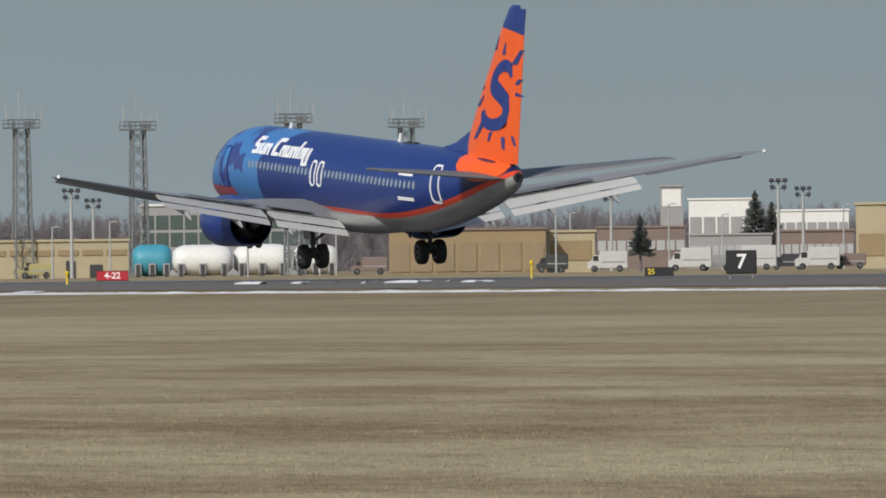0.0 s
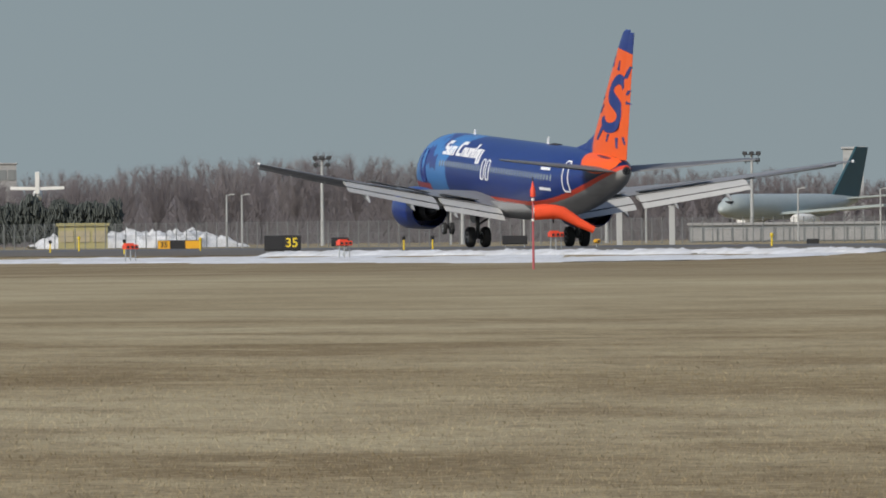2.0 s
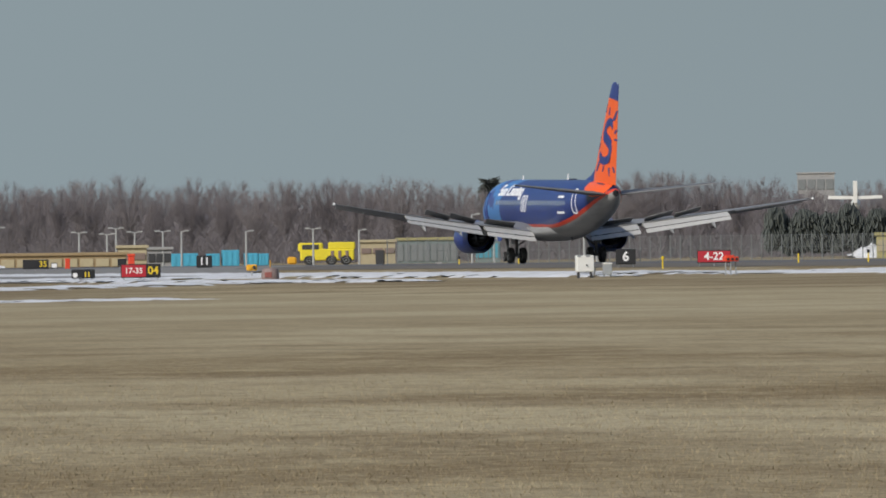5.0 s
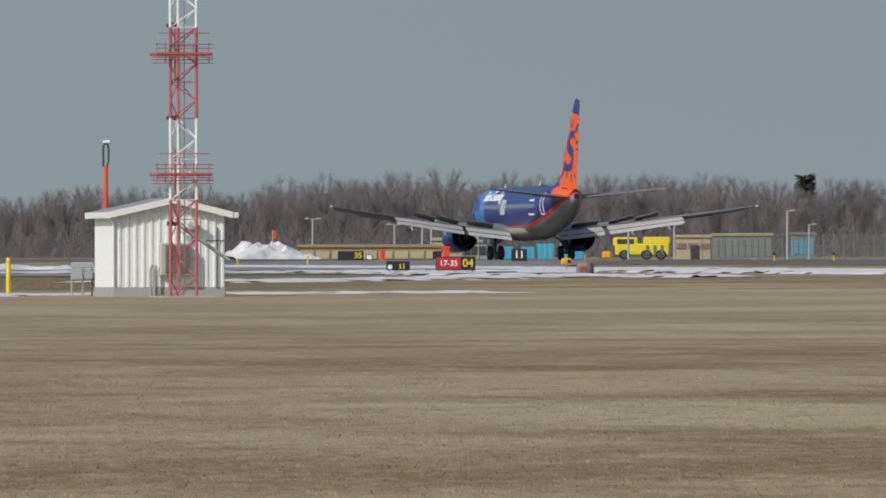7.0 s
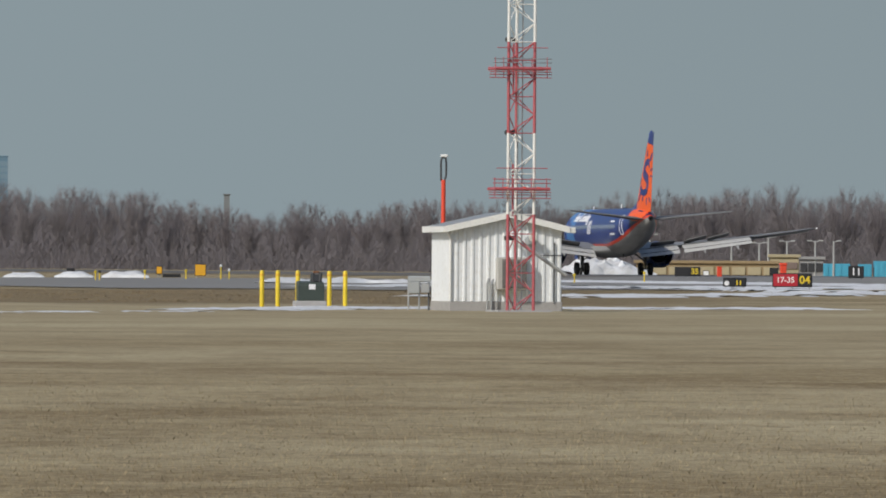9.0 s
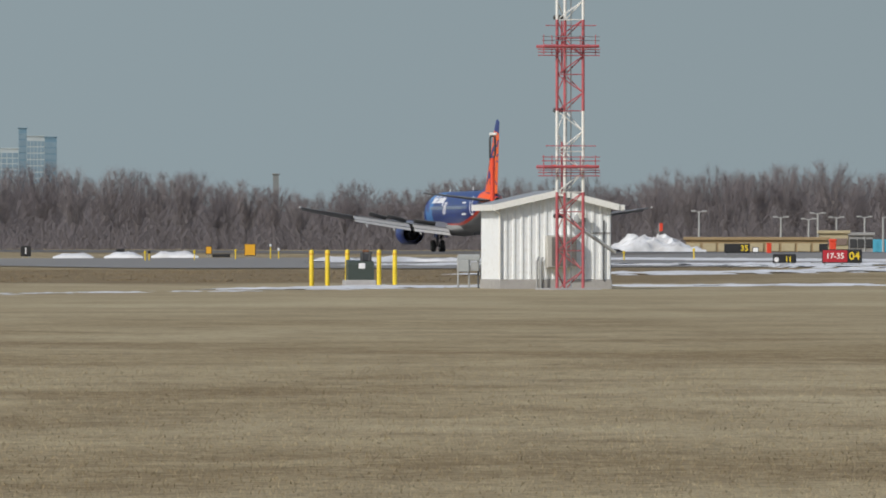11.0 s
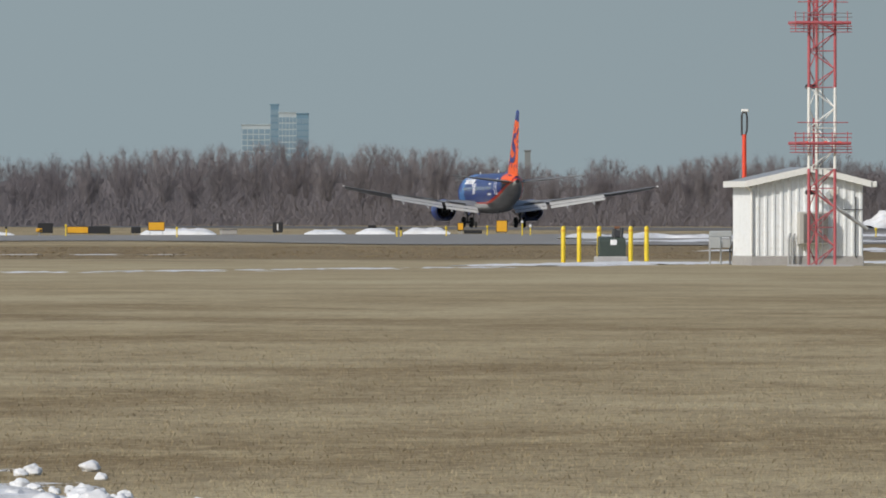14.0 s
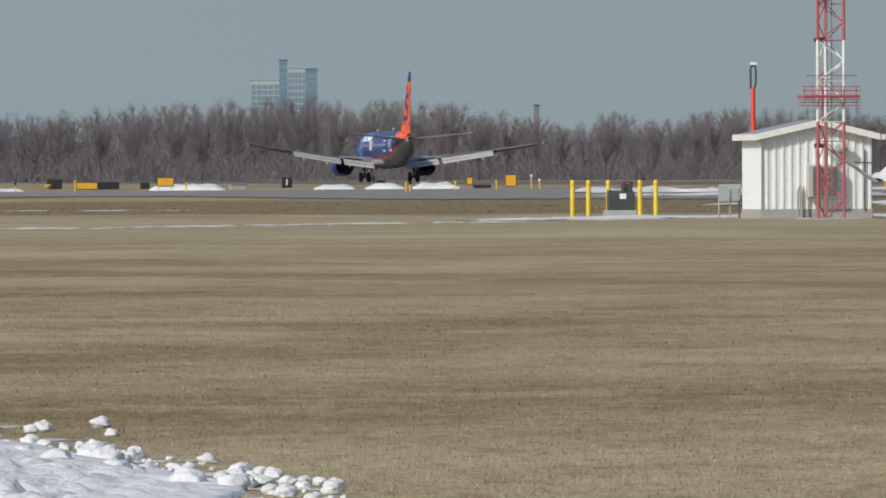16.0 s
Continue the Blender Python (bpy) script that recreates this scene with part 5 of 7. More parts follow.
def white_cabinet():
    t = empty("equipment_cabinet", facing(8.04, 550, 10), "white metal equipment cabinet on legs with conduit", "cabinet")
    bm = bmesh.new()
    box(bm, 0.82, 0.5, 0.78, 0, 0, 0.28, bevel=0.03)
    bd = part("body", bm, WHITE_PAINT, t)
    for x in (-0.3, 0.12):
        bm = bmesh.new()
        box(bm, 0.18, 0.03, 0.1, x, -0.262, 0.98, bevel=0.01)
        part("vent", bm, GREY_METAL, bd)
    bm = bmesh.new()
    rod(bm, (0.05, -0.28, 0.6), (0.05, -0.33, 0.6), 0.04, n=8)
    part("latch", bm, BLACK_PAINT, bd)
    for x, y in ((-0.3, -0.15), (0.3, -0.15), (-0.3, 0.15), (0.3, 0.15)):
        bm = bmesh.new()
        rod(bm, (x, y, -0.05), (x, y, 0.3), 0.04, n=8)
        part("leg", bm, DARK_STEEL, t)
    bm = bmesh.new()
    rod(bm, (0.38, 0.05, -0.05), (0.52, 0.0, 0.45), 0.035, n=8)
    part("conduit", bm, STEEL, t)
    t = empty("junction_box", facing(7.93, 560, 0), "grey junction box with pale lid beside the cabinet", "box")
    bm = bmesh.new()
    box(bm, 0.45, 0.35, 0.5, 0, 0, 0.12, bevel=0.02)
    part("body", bm, GREY_METAL, t)
    bm = bmesh.new()
    box(bm, 0.49, 0.39, 0.06, 0, 0, 0.622, bevel=0.015)
    part("lid", bm, WHITE_PAINT, t)
    for x in (-0.15, 0.15):
        bm = bmesh.new()
        rod(bm, (x, 0, -0.05), (x, 0, 0.14), 0.03, n=8)
        part("leg", bm, STEEL, t)


white_cabinet()


def marker_box(b, d, w, h, material, label):
    t = empty("marker_box", facing(b, d, 8), label, "marker", "bright markers")
    bm = bmesh.new()
    box(bm, w, w, h, 0, 0, 0, bevel=0.03)
    bd = part("body", bm, material, t)
    bm = bmesh.new()
    box(bm, w * 1.15, w * 1.15, h * 0.12, 0, 0, h, bevel=0.02)
    part("cap", bm, material, bd)


marker_box(10.245, 700, 0.36, 1.25, ORANGE_RED, "orange red marker box behind the runway sign")
marker_box(10.555, 900, 0.34, 0.72, ORANGE_RED, "orange red marker box by the pavement")
marker_box(14.41, 905, 1.2, 0.42, CONCRETE, "weathered concrete block by the pavement")
marker_box(8.75, 1100, 0.5, 0.3, CONCRETE, "small concrete block by the fence")


def windsock():
    t = empty("windsock", facing(4.31, 421), "bright orange windsock on a slim red pole", "windsock")
    bm = bmesh.new()
    rod(bm, (0, 0, -0.1), (0, 0, 3.15), 0.045, 0.03, 10)
    part("pole", bm, RED_PAINT, t)
    for z in (1.72, 2.45):
        bm = bmesh.new()
        rod(bm, (0, 0, z), (0, 0, z + 0.09), 0.058, n=10)
        part("collar", bm, WHITE_PAINT, t)
    bm = bmesh.new()
    lathe(bm, [(2.58, 0.04), (2.6, 0.10), (2.85, 0.095), (2.98, 0.05), (3.1, 0.04)], 10, "z")
    part("lamp_housing", bm, ORANGE_RED, t, smooth=40)
    bm = bmesh.new()
    rod(bm, (0, 0, 3.1), (0, 0, 3.3), 0.03, 0.02, 8)
    part("obstruction_lamp", bm, SOOT, t)
    # sock in one tapering tube, full at the mouth and drooping to its tip
    spine = ((0.03, 2.02, 0.27), (0.35, 2.06, 0.275), (0.75, 2.06, 0.26), (1.05, 2.00, 0.225), (1.35, 1.83, 0.195), (1.65, 1.65, 0.165), (1.95, 1.50, 0.14), (2.18, 1.38, 0.125))
    bm = bmesh.new()
    rings = []
    for i, (x, z, r) in enumerate(spine):
        p, q = spine[max(0, i - 1)], spine[min(len(spine) - 1, i + 1)]
        dx, dz = q[0] - p[0], q[1] - p[1]
        l = math.hypot(dx, dz)
        ring = []
        for k in range(18):
            an = 6.28319 * k / 18
            rr = r * (1 + 0.05 * math.sin(an * 5 + i * 1.7))
            ring.append((x - dz / l * rr * math.sin(an), rr * math.cos(an), z + dx / l * rr * math.sin(an)))
        rings.append(ring)
    loft(bm, rings, cap0=False, cap1=False)
    bmesh.ops.recalc_face_normals(bm, faces=bm.faces)
    part("sock", bm, finish("orange_fabric", (0.80, 0.075, 0.02), 0.8, var=0.12, bump=0.2), t, "bright orange fabric sock filled by wind", smooth=60)
    bm = bmesh.new()
    for k in range(20):
        a0, a1 = 6.28319 * k / 20, 6.28319 * (k + 1) / 20
        rod(bm, (0.03, 0.28 * math.cos(a0), 2.02 + 0.28 * math.sin(a0)), (0.03, 0.28 * math.cos(a1), 2.02 + 0.28 * math.sin(a1)), 0.015, n=5, caps=False)
    part("hoop", bm, STEEL, t)


windsock()


# ---- hut, mast and posts ----
def corrugated(w, h, top, step_w=0.15, deep=0.035):
    """A ribbed sheet in the x-z plane from x=0 to w; top(x) is its height."""
    bm = bmesh.new()
    n = int(w / step_w)
    xs = []
    for i in range(n):
        x = w * i / n
        s = w / n
        xs += [(x, 0), (x + s * 0.5, 0), (x + s * 0.62, -deep), (x + s * 0.88, -deep)]
    xs.append((w, 0))
    lo = [bm.verts.new((x, y, h)) for x, y in xs]
    hi = [bm.verts.new((x, y, top(x))) for x, y in xs]
    for i in range(len(xs) - 1):
        bm.faces.new((lo[i], lo[i + 1], hi[i + 1], hi[i]))
    return bm


def hut():
    W, L, E = 3.5, 4.2, 2.52
    t = empty("equipment_hut", facing(11.593, 368, 8.5), "small white ribbed metal hut with a low gable roof", "hut")
    # local x across the gable front (0 in the middle), y away from the viewer
    bm = bmesh.new()
    box(bm, W + 0.06, L + 0.06, 0.42, 0, L / 2, -0.12, bevel=0.02)
    part("foundation", bm, CONCRETE, t, "grey concrete foundation")
    core = bmesh.new()
    prof = [(-W / 2 + 0.04, 0.3), (W / 2 - 0.04, 0.3), (W / 2 - 0.04, E), (0.1, E + 0.38), (-W / 2 + 0.04, E)]
    loft(core, [[(x, 0.04, z) for x, z in prof], [(x, L - 0.04, z) for x, z in prof]])
    bmesh.ops.recalc_face_normals(core, faces=core.faces)
    wall = part("wall", core, finish("hut_white", (0.75, 0.775, 0.79), 0.5, var=0.06, scale=1.0, dirt=(0.5, 0.47, 0.4), dirt_amount=0.3), t, "off-white painted metal walls")
    white = wall.data.materials[0]
    gable = lambda x: E + 0.36 * (1 - abs(x - W / 2 - 0.1) / (W / 2 + 0.1))
    part("wall_sheet", corrugated(W, 0.3, gable, 0.235), white, wall, "", m=pose(-W / 2, 0.0, 0))
    part("wall_sheet", corrugated(L, 0.3, lambda x: E, 0.28, 0.015), white, wall, "", m=pose(-W / 2, L, 0, 0, 0, -90))
    # roof slabs with a fascia
    for s in (-1, 1):
        rise = -0.42 / (W / 2 + 0.1)
        x0, x1 = 0.1, s * (W / 2 + 0.22)
        z0, z1 = E + 0.44, E + 0.44 - 0.46
        bm = bmesh.new()
        loft(bm, [[(x0, -0.28, z0), (x1, -0.28, z1), (x1, -0.28, z1 + 0.13), (x0, -0.28, z0 + 0.13)], [(x0, L + 0.28, z0), (x1, L + 0.28, z1), (x1, L + 0.28, z1 + 0.13), (x0, L + 0.28, z0 + 0.13)]])
        bmesh.ops.recalc_face_normals(bm, faces=bm.faces)
        part("roof", bm, GREY_METAL, t, "grey metal roof slope")
        bm = bmesh.new()
        loft(bm, [[(x0, -0.315, z0 - 0.05), (x1, -0.315, z1 - 0.05), (x1, -0.315, z1 + 0.15), (x0, -0.315, z0 + 0.15)], [(x0, -0.284, z0 - 0.05), (x1, -0.284, z1 - 0.05), (x1, -0.284, z1 + 0.15), (x0, -0.284, z0 + 0.15)]])
        bmesh.ops.recalc_face_normals(bm, faces=bm.faces)
        part("fascia", bm, WHITE_PAINT, t, "white fascia board")
    bm = bmesh.new()
    loft(bm, [[(-W / 2 - 0.27, y, E - 0.07), (-W / 2 - 0.21, y, E - 0.07), (-W / 2 - 0.21, y, E + 0.12), (-W / 2 - 0.27, y, E + 0.12)] for y in (-0.3, L + 0.3)])
    bmesh.ops.recalc_face_normals(bm, faces=bm.faces)
    part("gutter", bm, WHITE_PAINT, t, "white roof gutter")
    bm = bmesh.new()
    rod(bm, (-W / 2 - 0.24, -0.2, E), (-W / 2 - 0.02, -0.06, E - 0.2), 0.04, n=8)
    rod(bm, (-W / 2 - 0.02, -0.06, E - 0.2), (-W / 2 - 0.02, -0.06, 0.35), 0.04, n=8)
    part("downpipe", bm, WHITE_PAINT, t, "white downpipe")
    # cooling unit, air unit and floodlights on the gable
    bm = bmesh.new()
    box(bm, 0.94, 0.42, 1.02, 0.13, -0.24, 0.66, bevel=0.03)
    unit = part("cooling_unit", bm, finish("cream_enamel", (0.46, 0.45, 0.42), 0.5, var=0.12), t, "cream wall mounted cooling unit")
    bm = bmesh.new()
    box(bm, 0.76, 0.02, 0.90, 0.19, -0.462, 0.72, bevel=0.005)
    part("grille", bm, finish("rusty_grille", (0.19, 0.175, 0.165), 0.7, var=0.3, scale=4), unit, "dark rusty grille")
    for k in range(9):
        bm = bmesh.new()
        box(bm, 0.74, 0.03, 0.03, 0.19, -0.48, 0.76 + 0.095 * k, bevel=0.005)
        part("louvre", bm, finish("louvre_grey", (0.16, 0.15, 0.145), 0.6) if k == 0 else bpy.data.materials["louvre_grey"], unit)
    bm = bmesh.new()
    rod(bm, (-0.55, -0.1, 1.0), (-0.62, -0.2, 0.85), 0.035, n=8)
    rod(bm, (-0.62, -0.2, 0.85), (-0.62, -0.2, -0.05), 0.035, n=8)
    rod(bm, (-0.42, -0.1, 0.98), (-0.50, -0.26, 0.8), 0.035, n=8)
    rod(bm, (-0.50, -0.26, 0.8), (-0.50, -0.26, -0.05), 0.035, n=8)
    part("conduit", bm, STEEL, t)
    bm = bmesh.new()
    box(bm, 0.36, 0.26, 0.36, 0.74, -0.16, 2.0, bevel=0.1)
    part("air_unit", bm, GREY_METAL, t, "grey round cornered unit on the wall")
    for x, z in ((0.2, 2.15), (0.72, 2.28)):
        bm = bmesh.new()
        rod(bm, (x, -0.05, z), (x + 0.05, -0.35, z + 0.06), 0.025, n=6)
        rod(bm, (x + 0.05, -0.3, z + 0.06), (x + 0.06, -0.45, z + 0.02), 0.11, 0.13, 12)
        part("wall_lamp", bm, WHITE_PAINT, t, "white bullet wall lamp")
    bm = bmesh.new()
    rod(bm, (1.05, -0.06, 1.75), (1.75, -0.06, 1.75), 0.015, n=6)
    rod(bm, (1.52, -0.06, 0.25), (1.52, -0.06, 2.15), 0.02, n=6)
    part("wall_cable", bm, DARK_STEEL, t)
    bm = bmesh.new()
    box(bm, 0.18, 0.16, 0.18, W / 2 + 0.32, -0.2, E - 0.07, bevel=0.02)
    part("eaves_lamp", bm, WHITE_PAINT, t, "small white lamp box at the eaves")


hut()


def lattice_mast():
    t = empty("lattice_mast", facing(11.530, 362, 14), "tall red and white lattice radio mast beside the hut", "radio mast")
    r = 0.455
    legs = [Vector((r * math.cos(radians(a)), r * math.sin(radians(a)), 0)) for a in (205, 335, 90)]
    bands = ((0.0, 3.0, RED_PAINT), (3.0, 5.5, WHITE_PAINT), (5.5, 8.3, RED_PAINT), (8.3, 11.2, WHITE_PAINT), (11.2, 14.0, RED_PAINT))
    bm = bmesh.new()
    box(bm, 1.7, 1.7, 0.2, 0, 0, -0.15, bevel=0.03)
    part("base_slab", bm, CONCRETE, t)
    for z0, z1, mt in bands:
        for p in legs:
            bm = bmesh.new()
            rod(bm, p + Vector((0, 0, z0)), p + Vector((0, 0, z1)), 0.048, n=8)
            part("leg", bm, mt, t)
        n = max(1, round((z1 - z0) / 0.62))
        h = (z1 - z0) / n
        for i in range(n):
            za, zb = z0 + i * h, z0 + (i + 1) * h
            for k in range(3):
                p, q = legs[k], legs[(k + 1) % 3]
                if (i + k) % 2:
                    p, q = q, p
                bm = bmesh.new()
                rod(bm, p + Vector((0, 0, za)), q + Vector((0, 0, zb)), 0.019, n=5, caps=False)
                part("brace", bm, mt, t)
                if i % 2 == 0:
                    bm = bmesh.new()
                    rod(bm, p + Vector((0, 0, za)), q + Vector((0, 0, za)), 0.016, n=5, caps=False)
                    part("girt", bm, mt, t)
    # two antenna stages: stout side arms and rows of thin rods
    for zc, pal in ((3.8, 0), (7.5, 1)):
        arm = bmesh.new()
        for dy in (-0.45, 0.45):
            rod(arm, (-0.9, dy, zc - 0.02), (0.85, dy, zc - 0.02), 0.05, n=8)
        rod(arm, (-0.85, -0.45, zc - 0.02), (-0.85, 0.45, zc - 0.02), 0.05, n=8)
        st = part("antenna_arm", arm, RED_PAINT, t, "red antenna side arm")
        for dz in (-0.3, -0.2, -0.12, 0.16, 0.28, 0.62):
            w = 0.92 if abs(dz) < 0.5 else 0.8
            bm = bmesh.new()
            rod(bm, (-w - (0.12 if dz < 0 else 0), -0.3, zc + dz), (w, -0.3, zc + dz), 0.016, n=6)
            part("antenna_rod", bm, RED_PAINT if (dz > 0.5 or not pal) else (STEEL if dz > 0 else RED_PAINT), st)
        for x in (-0.86, -0.6, 0.78, 0.3):
            bm = bmesh.new()
            rod(bm, (x, -0.3, zc - 0.3), (x, -0.3, zc + 0.33), 0.014, n=6)
            part("antenna_upright", bm, RED_PAINT, st)
        for x in (-0.55, 0.05, 0.5):
            bm = bmesh.new()
            box(bm, 0.14, 0.14, 0.1, x, -0.42, zc - 0.06, bevel=0.03)
            part("insulator", bm, RED_PAINT if pal else ORANGE_RED, st)
        for x in (-0.25, 0.42):
            bm = bmesh.new()
            rod(bm, (x, -0.15, zc - 0.85), (x, -0.15, zc + 0.75), 0.03, n=6)
            part("antenna_mount", bm, RED_PAINT, st)
    # cable ladder from the hut
    bm = bmesh.new()
    for dy in (-0.12, 0.12):
        rod(bm, (0.15, dy + 0.3, 2.1), (1.55, dy + 0.3, 1.15), 0.045, n=6)
    for k in range(6):
        x = 0.2 + 1.3 * k / 5
        rod(bm, (x, 0.18, 2.07 - 0.68 * (x - 0.2)), (x, 0.42, 2.07 - 0.68 * (x - 0.2)), 0.02, n=5)
    part("cable_tray", bm, finish("pale_tray", (0.42, 0.43, 0.43), 0.5, var=0.15), t, "sloping galvanised cable tray")
    for x, y, top in ((0.1, 0.1, 11.5), (-0.03, 0.16, 7.6)):
        bm = bmesh.new()
        rod(bm, (x, y, 0.0), (x, y, top), 0.02, n=6)
        part("feed_cable", bm, STEEL, t, "grey feeder cable up the mast")
    for z in (2.2, 5.45, 8.3):
        bm = bmesh.new()
        box(bm, 0.3, 0.16, 0.14, -0.35, -0.1, z, bevel=0.03)
        part("clamp", bm, DARK_STEEL, t)


lattice_mast()


def orange_post():
    t = empty("vent_post", facing(11.90, 376), "slim orange post with a loop antenna behind the hut", "antenna post")
    bm = bmesh.new()
    rod(bm, (0, 0, -0.1), (0, 0, 4.15), 0.075, 0.068, 12)
    part("post", bm, ORANGE_RED, t)
    bm = bmesh.new()
    pts = [(-0.08, 4.12), (-0.085, 4.75), (-0.05, 4.86), (0.06, 4.86), (0.085, 4.7), (0.085, 4.3), (0.03, 4.12)]
    for p, q in zip(pts, pts[1:]):
        rod(bm, (p[0], 0, p[1]), (q[0], 0, q[1]), 0.032, n=8)
    part("loop", bm, DARK_STEEL, t, "dark loop antenna")
    bm = bmesh.new()
    box(bm, 0.24, 0.1, 0.09, 0.02, 0, 4.87, bevel=0.02)
    part("cap", bm, WHITE_PAINT, t)


orange_post()


def bollard(b, d, h):
    t = empty("bollard", facing(b, d), "round yellow steel bollard with a domed top", "bollard", "bollards round the transformer")
    bm = bmesh.new()
    lathe(bm, [(-0.05, 0.075), (h - 0.06, 0.075), (h - 0.02, 0.06), (h, 0.02)], 14, "z")
    part("tube", bm, YELLOW_PAINT, t, smooth=40)
    bm = bmesh.new()
    lathe(bm, [(h * 0.86, 0.079), (h * 0.9, 0.079)], 14, "z")
    part("ring_mark", bm, AMBER_PAINT, t)


for b, d in ((12.78, 386), (12.703, 386), (12.606, 390), (12.452, 386), (12.375, 386)):
    bollard(b, d, 1.22)


def transformer():
    t = empty("pad_transformer", facing(12.548, 384, 6) @ Matrix.Diagonal((0.97, 1.0, 1.16, 1)), "dark green pad mounted transformer with open gear on top", "transformer")
    bm = bmesh.new()
    box(bm, 1.05, 0.95, 0.26, 0.0, 0, -0.06, bevel=0.02)
    part("plinth", bm, CONCRETE, t, "grey concrete plinth")
    bm = bmesh.new()
    loft(bm, [[(-0.42, -0.36, 0.2), (0.46, -0.36, 0.2), (0.46, 0.36, 0.2), (-0.42, 0.36, 0.2)], [(-0.42, -0.36, 0.62), (0.46, -0.36, 0.62), (0.46, 0.36, 0.7), (-0.42, 0.36, 0.7)],
              [(-0.40, -0.28, 0.72), (0.44, -0.28, 0.72), (0.44, 0.36, 0.76), (-0.40, 0.36, 0.76)]])
    bmesh.ops.recalc_face_normals(bm, faces=bm.faces)
    bd = part("tank", bm, GREEN_METAL, t)
    bm = bmesh.new()
    box(bm, 0.22, 0.02, 0.15, 0.05, -0.355, 0.52, bevel=0.004)
    part("placard", bm, SIGN_WHITE, bd, "small white placard, writing not legible")
    bm = bmesh.new()
    box(bm, 0.35, 0.4, 0.22, 0.22, 0.05, 0.72, bevel=0.03)
    rod(bm, (0.1, -0.1, 0.72), (0.1, -0.1, 0.98), 0.06, n=8)
    rod(bm, (0.33, -0.12, 0.72), (0.36, -0.12, 1.0), 0.06, n=8)
    part("bushings", bm, DARK_STEEL, bd)
    bm = bmesh.new()
    box(bm, 0.2, 0.16, 0.06, 0.2, -0.1, 0.98, bevel=0.02)
    part("terminal", bm, finish("rust", (0.22, 0.10, 0.05), 0.8, var=0.3), bd, "rusty terminal")


transformer()


def meter_stand():
    t = empty("meter_stand", facing(12.015, 372), "grey electrical cabinets on a pipe stand by the hut", "cabinet")
    for x in (-0.34, 0.0, 0.3):
        bm = bmesh.new()
        rod(bm, (x, 0.03, -0.05), (x, 0.03, 1.0), 0.03, n=8)
        part("pipe", bm, STEEL, t)
    bm = bmesh.new()
    box(bm, 0.34, 0.22, 0.38, -0.16, -0.12, 0.52, bevel=0.02)
    part("cabinet", bm, GREY_METAL, t)
    bm = bmesh.new()
    box(bm, 0.26, 0.18, 0.30, 0.18, -0.1, 0.54, bevel=0.02)
    part("cabinet", bm, STEEL, t)
    bm = bmesh.new()
    box(bm, 0.72, 0.30, 0.2, 0.0, -0.06, 0.88, bevel=0.03)
    part("rain_hood", bm, GREY_METAL, t, "grey sheet metal trunking box")
    bm = bmesh.new()
    rod(bm, (0.3, 0.03, 0.6), (0.3, -0.1, -0.05), 0.03, n=8)
    rod(bm, (0.38, 0.03, 0.75), (0.38, 0.03, -0.05), 0.025, n=8)
    part("conduit", bm, DARK_STEEL, t)


meter_stand()


# ---- far side of the field: towers, lights, buildings ----
# Galvanised steel seen far off, its colour toned for distance haze.
HAZE_STEEL = finish("hazed_galvanised", (0.19, 0.205, 0.21), 0.6, 0.2, var=0.1)
PALE_POLE = finish("pale_pole", (0.38, 0.39, 0.39), 0.6, var=0.1)
# Tan and ochre walls, darkened in their colour for haze shading.
TAN = finish("tan_render", (0.40, 0.345, 0.225), 0.8, var=0.1, scale=0.4)
OCHRE = finish("ochre_panel", (0.29, 0.215, 0.12), 0.8, var=0.1, scale=0.4)
TEAL = finish("teal_paint", (0.06, 0.30, 0.40), 0.5, var=0.12, scale=0.6)
BRIGHT_BLUE = finish("light_blue_paint", (0.07, 0.36, 0.52), 0.5, var=0.12, scale=0.6)
BRIGHT_YELLOW = finish("vivid_yellow_paint", (0.70, 0.58, 0.03), 0.5, var=0.15, scale=0.6)
TANK_WHITE = finish("tank_white", (0.72, 0.72, 0.70), 0.5, var=0.08, scale=0.5)
GREEN_GLASS = finish("green_tinted_glass", (0.07, 0.10, 0.098), 0.15, var=0.2, scale=0.2)
# Long shed's door tan, with haze shading worked into the colour.
HAZED_TAN = finish("hazed_tan_door", (0.265, 0.205, 0.125), 0.85, var=0.2, scale=0.4)
VAN_WHITE = finish("van_white", (0.50, 0.50, 0.49), 0.5, var=0.12, scale=0.8)
DULL_YELLOW = finish("faded_yellow_paint", (0.36, 0.325, 0.14), 0.6, var=0.15, scale=0.6)
DULL_GREY = finish("dull_grey_wall", (0.30, 0.30, 0.30), 0.8, var=0.12, scale=0.3)
SHED_TEAL = finish("dull_teal_sheet", (0.16, 0.205, 0.20), 0.7, var=0.2, scale=0.5)
DULL_BROWN = finish("dull_brown_wall", (0.20, 0.15, 0.13), 0.8, var=0.15, scale=0.3)


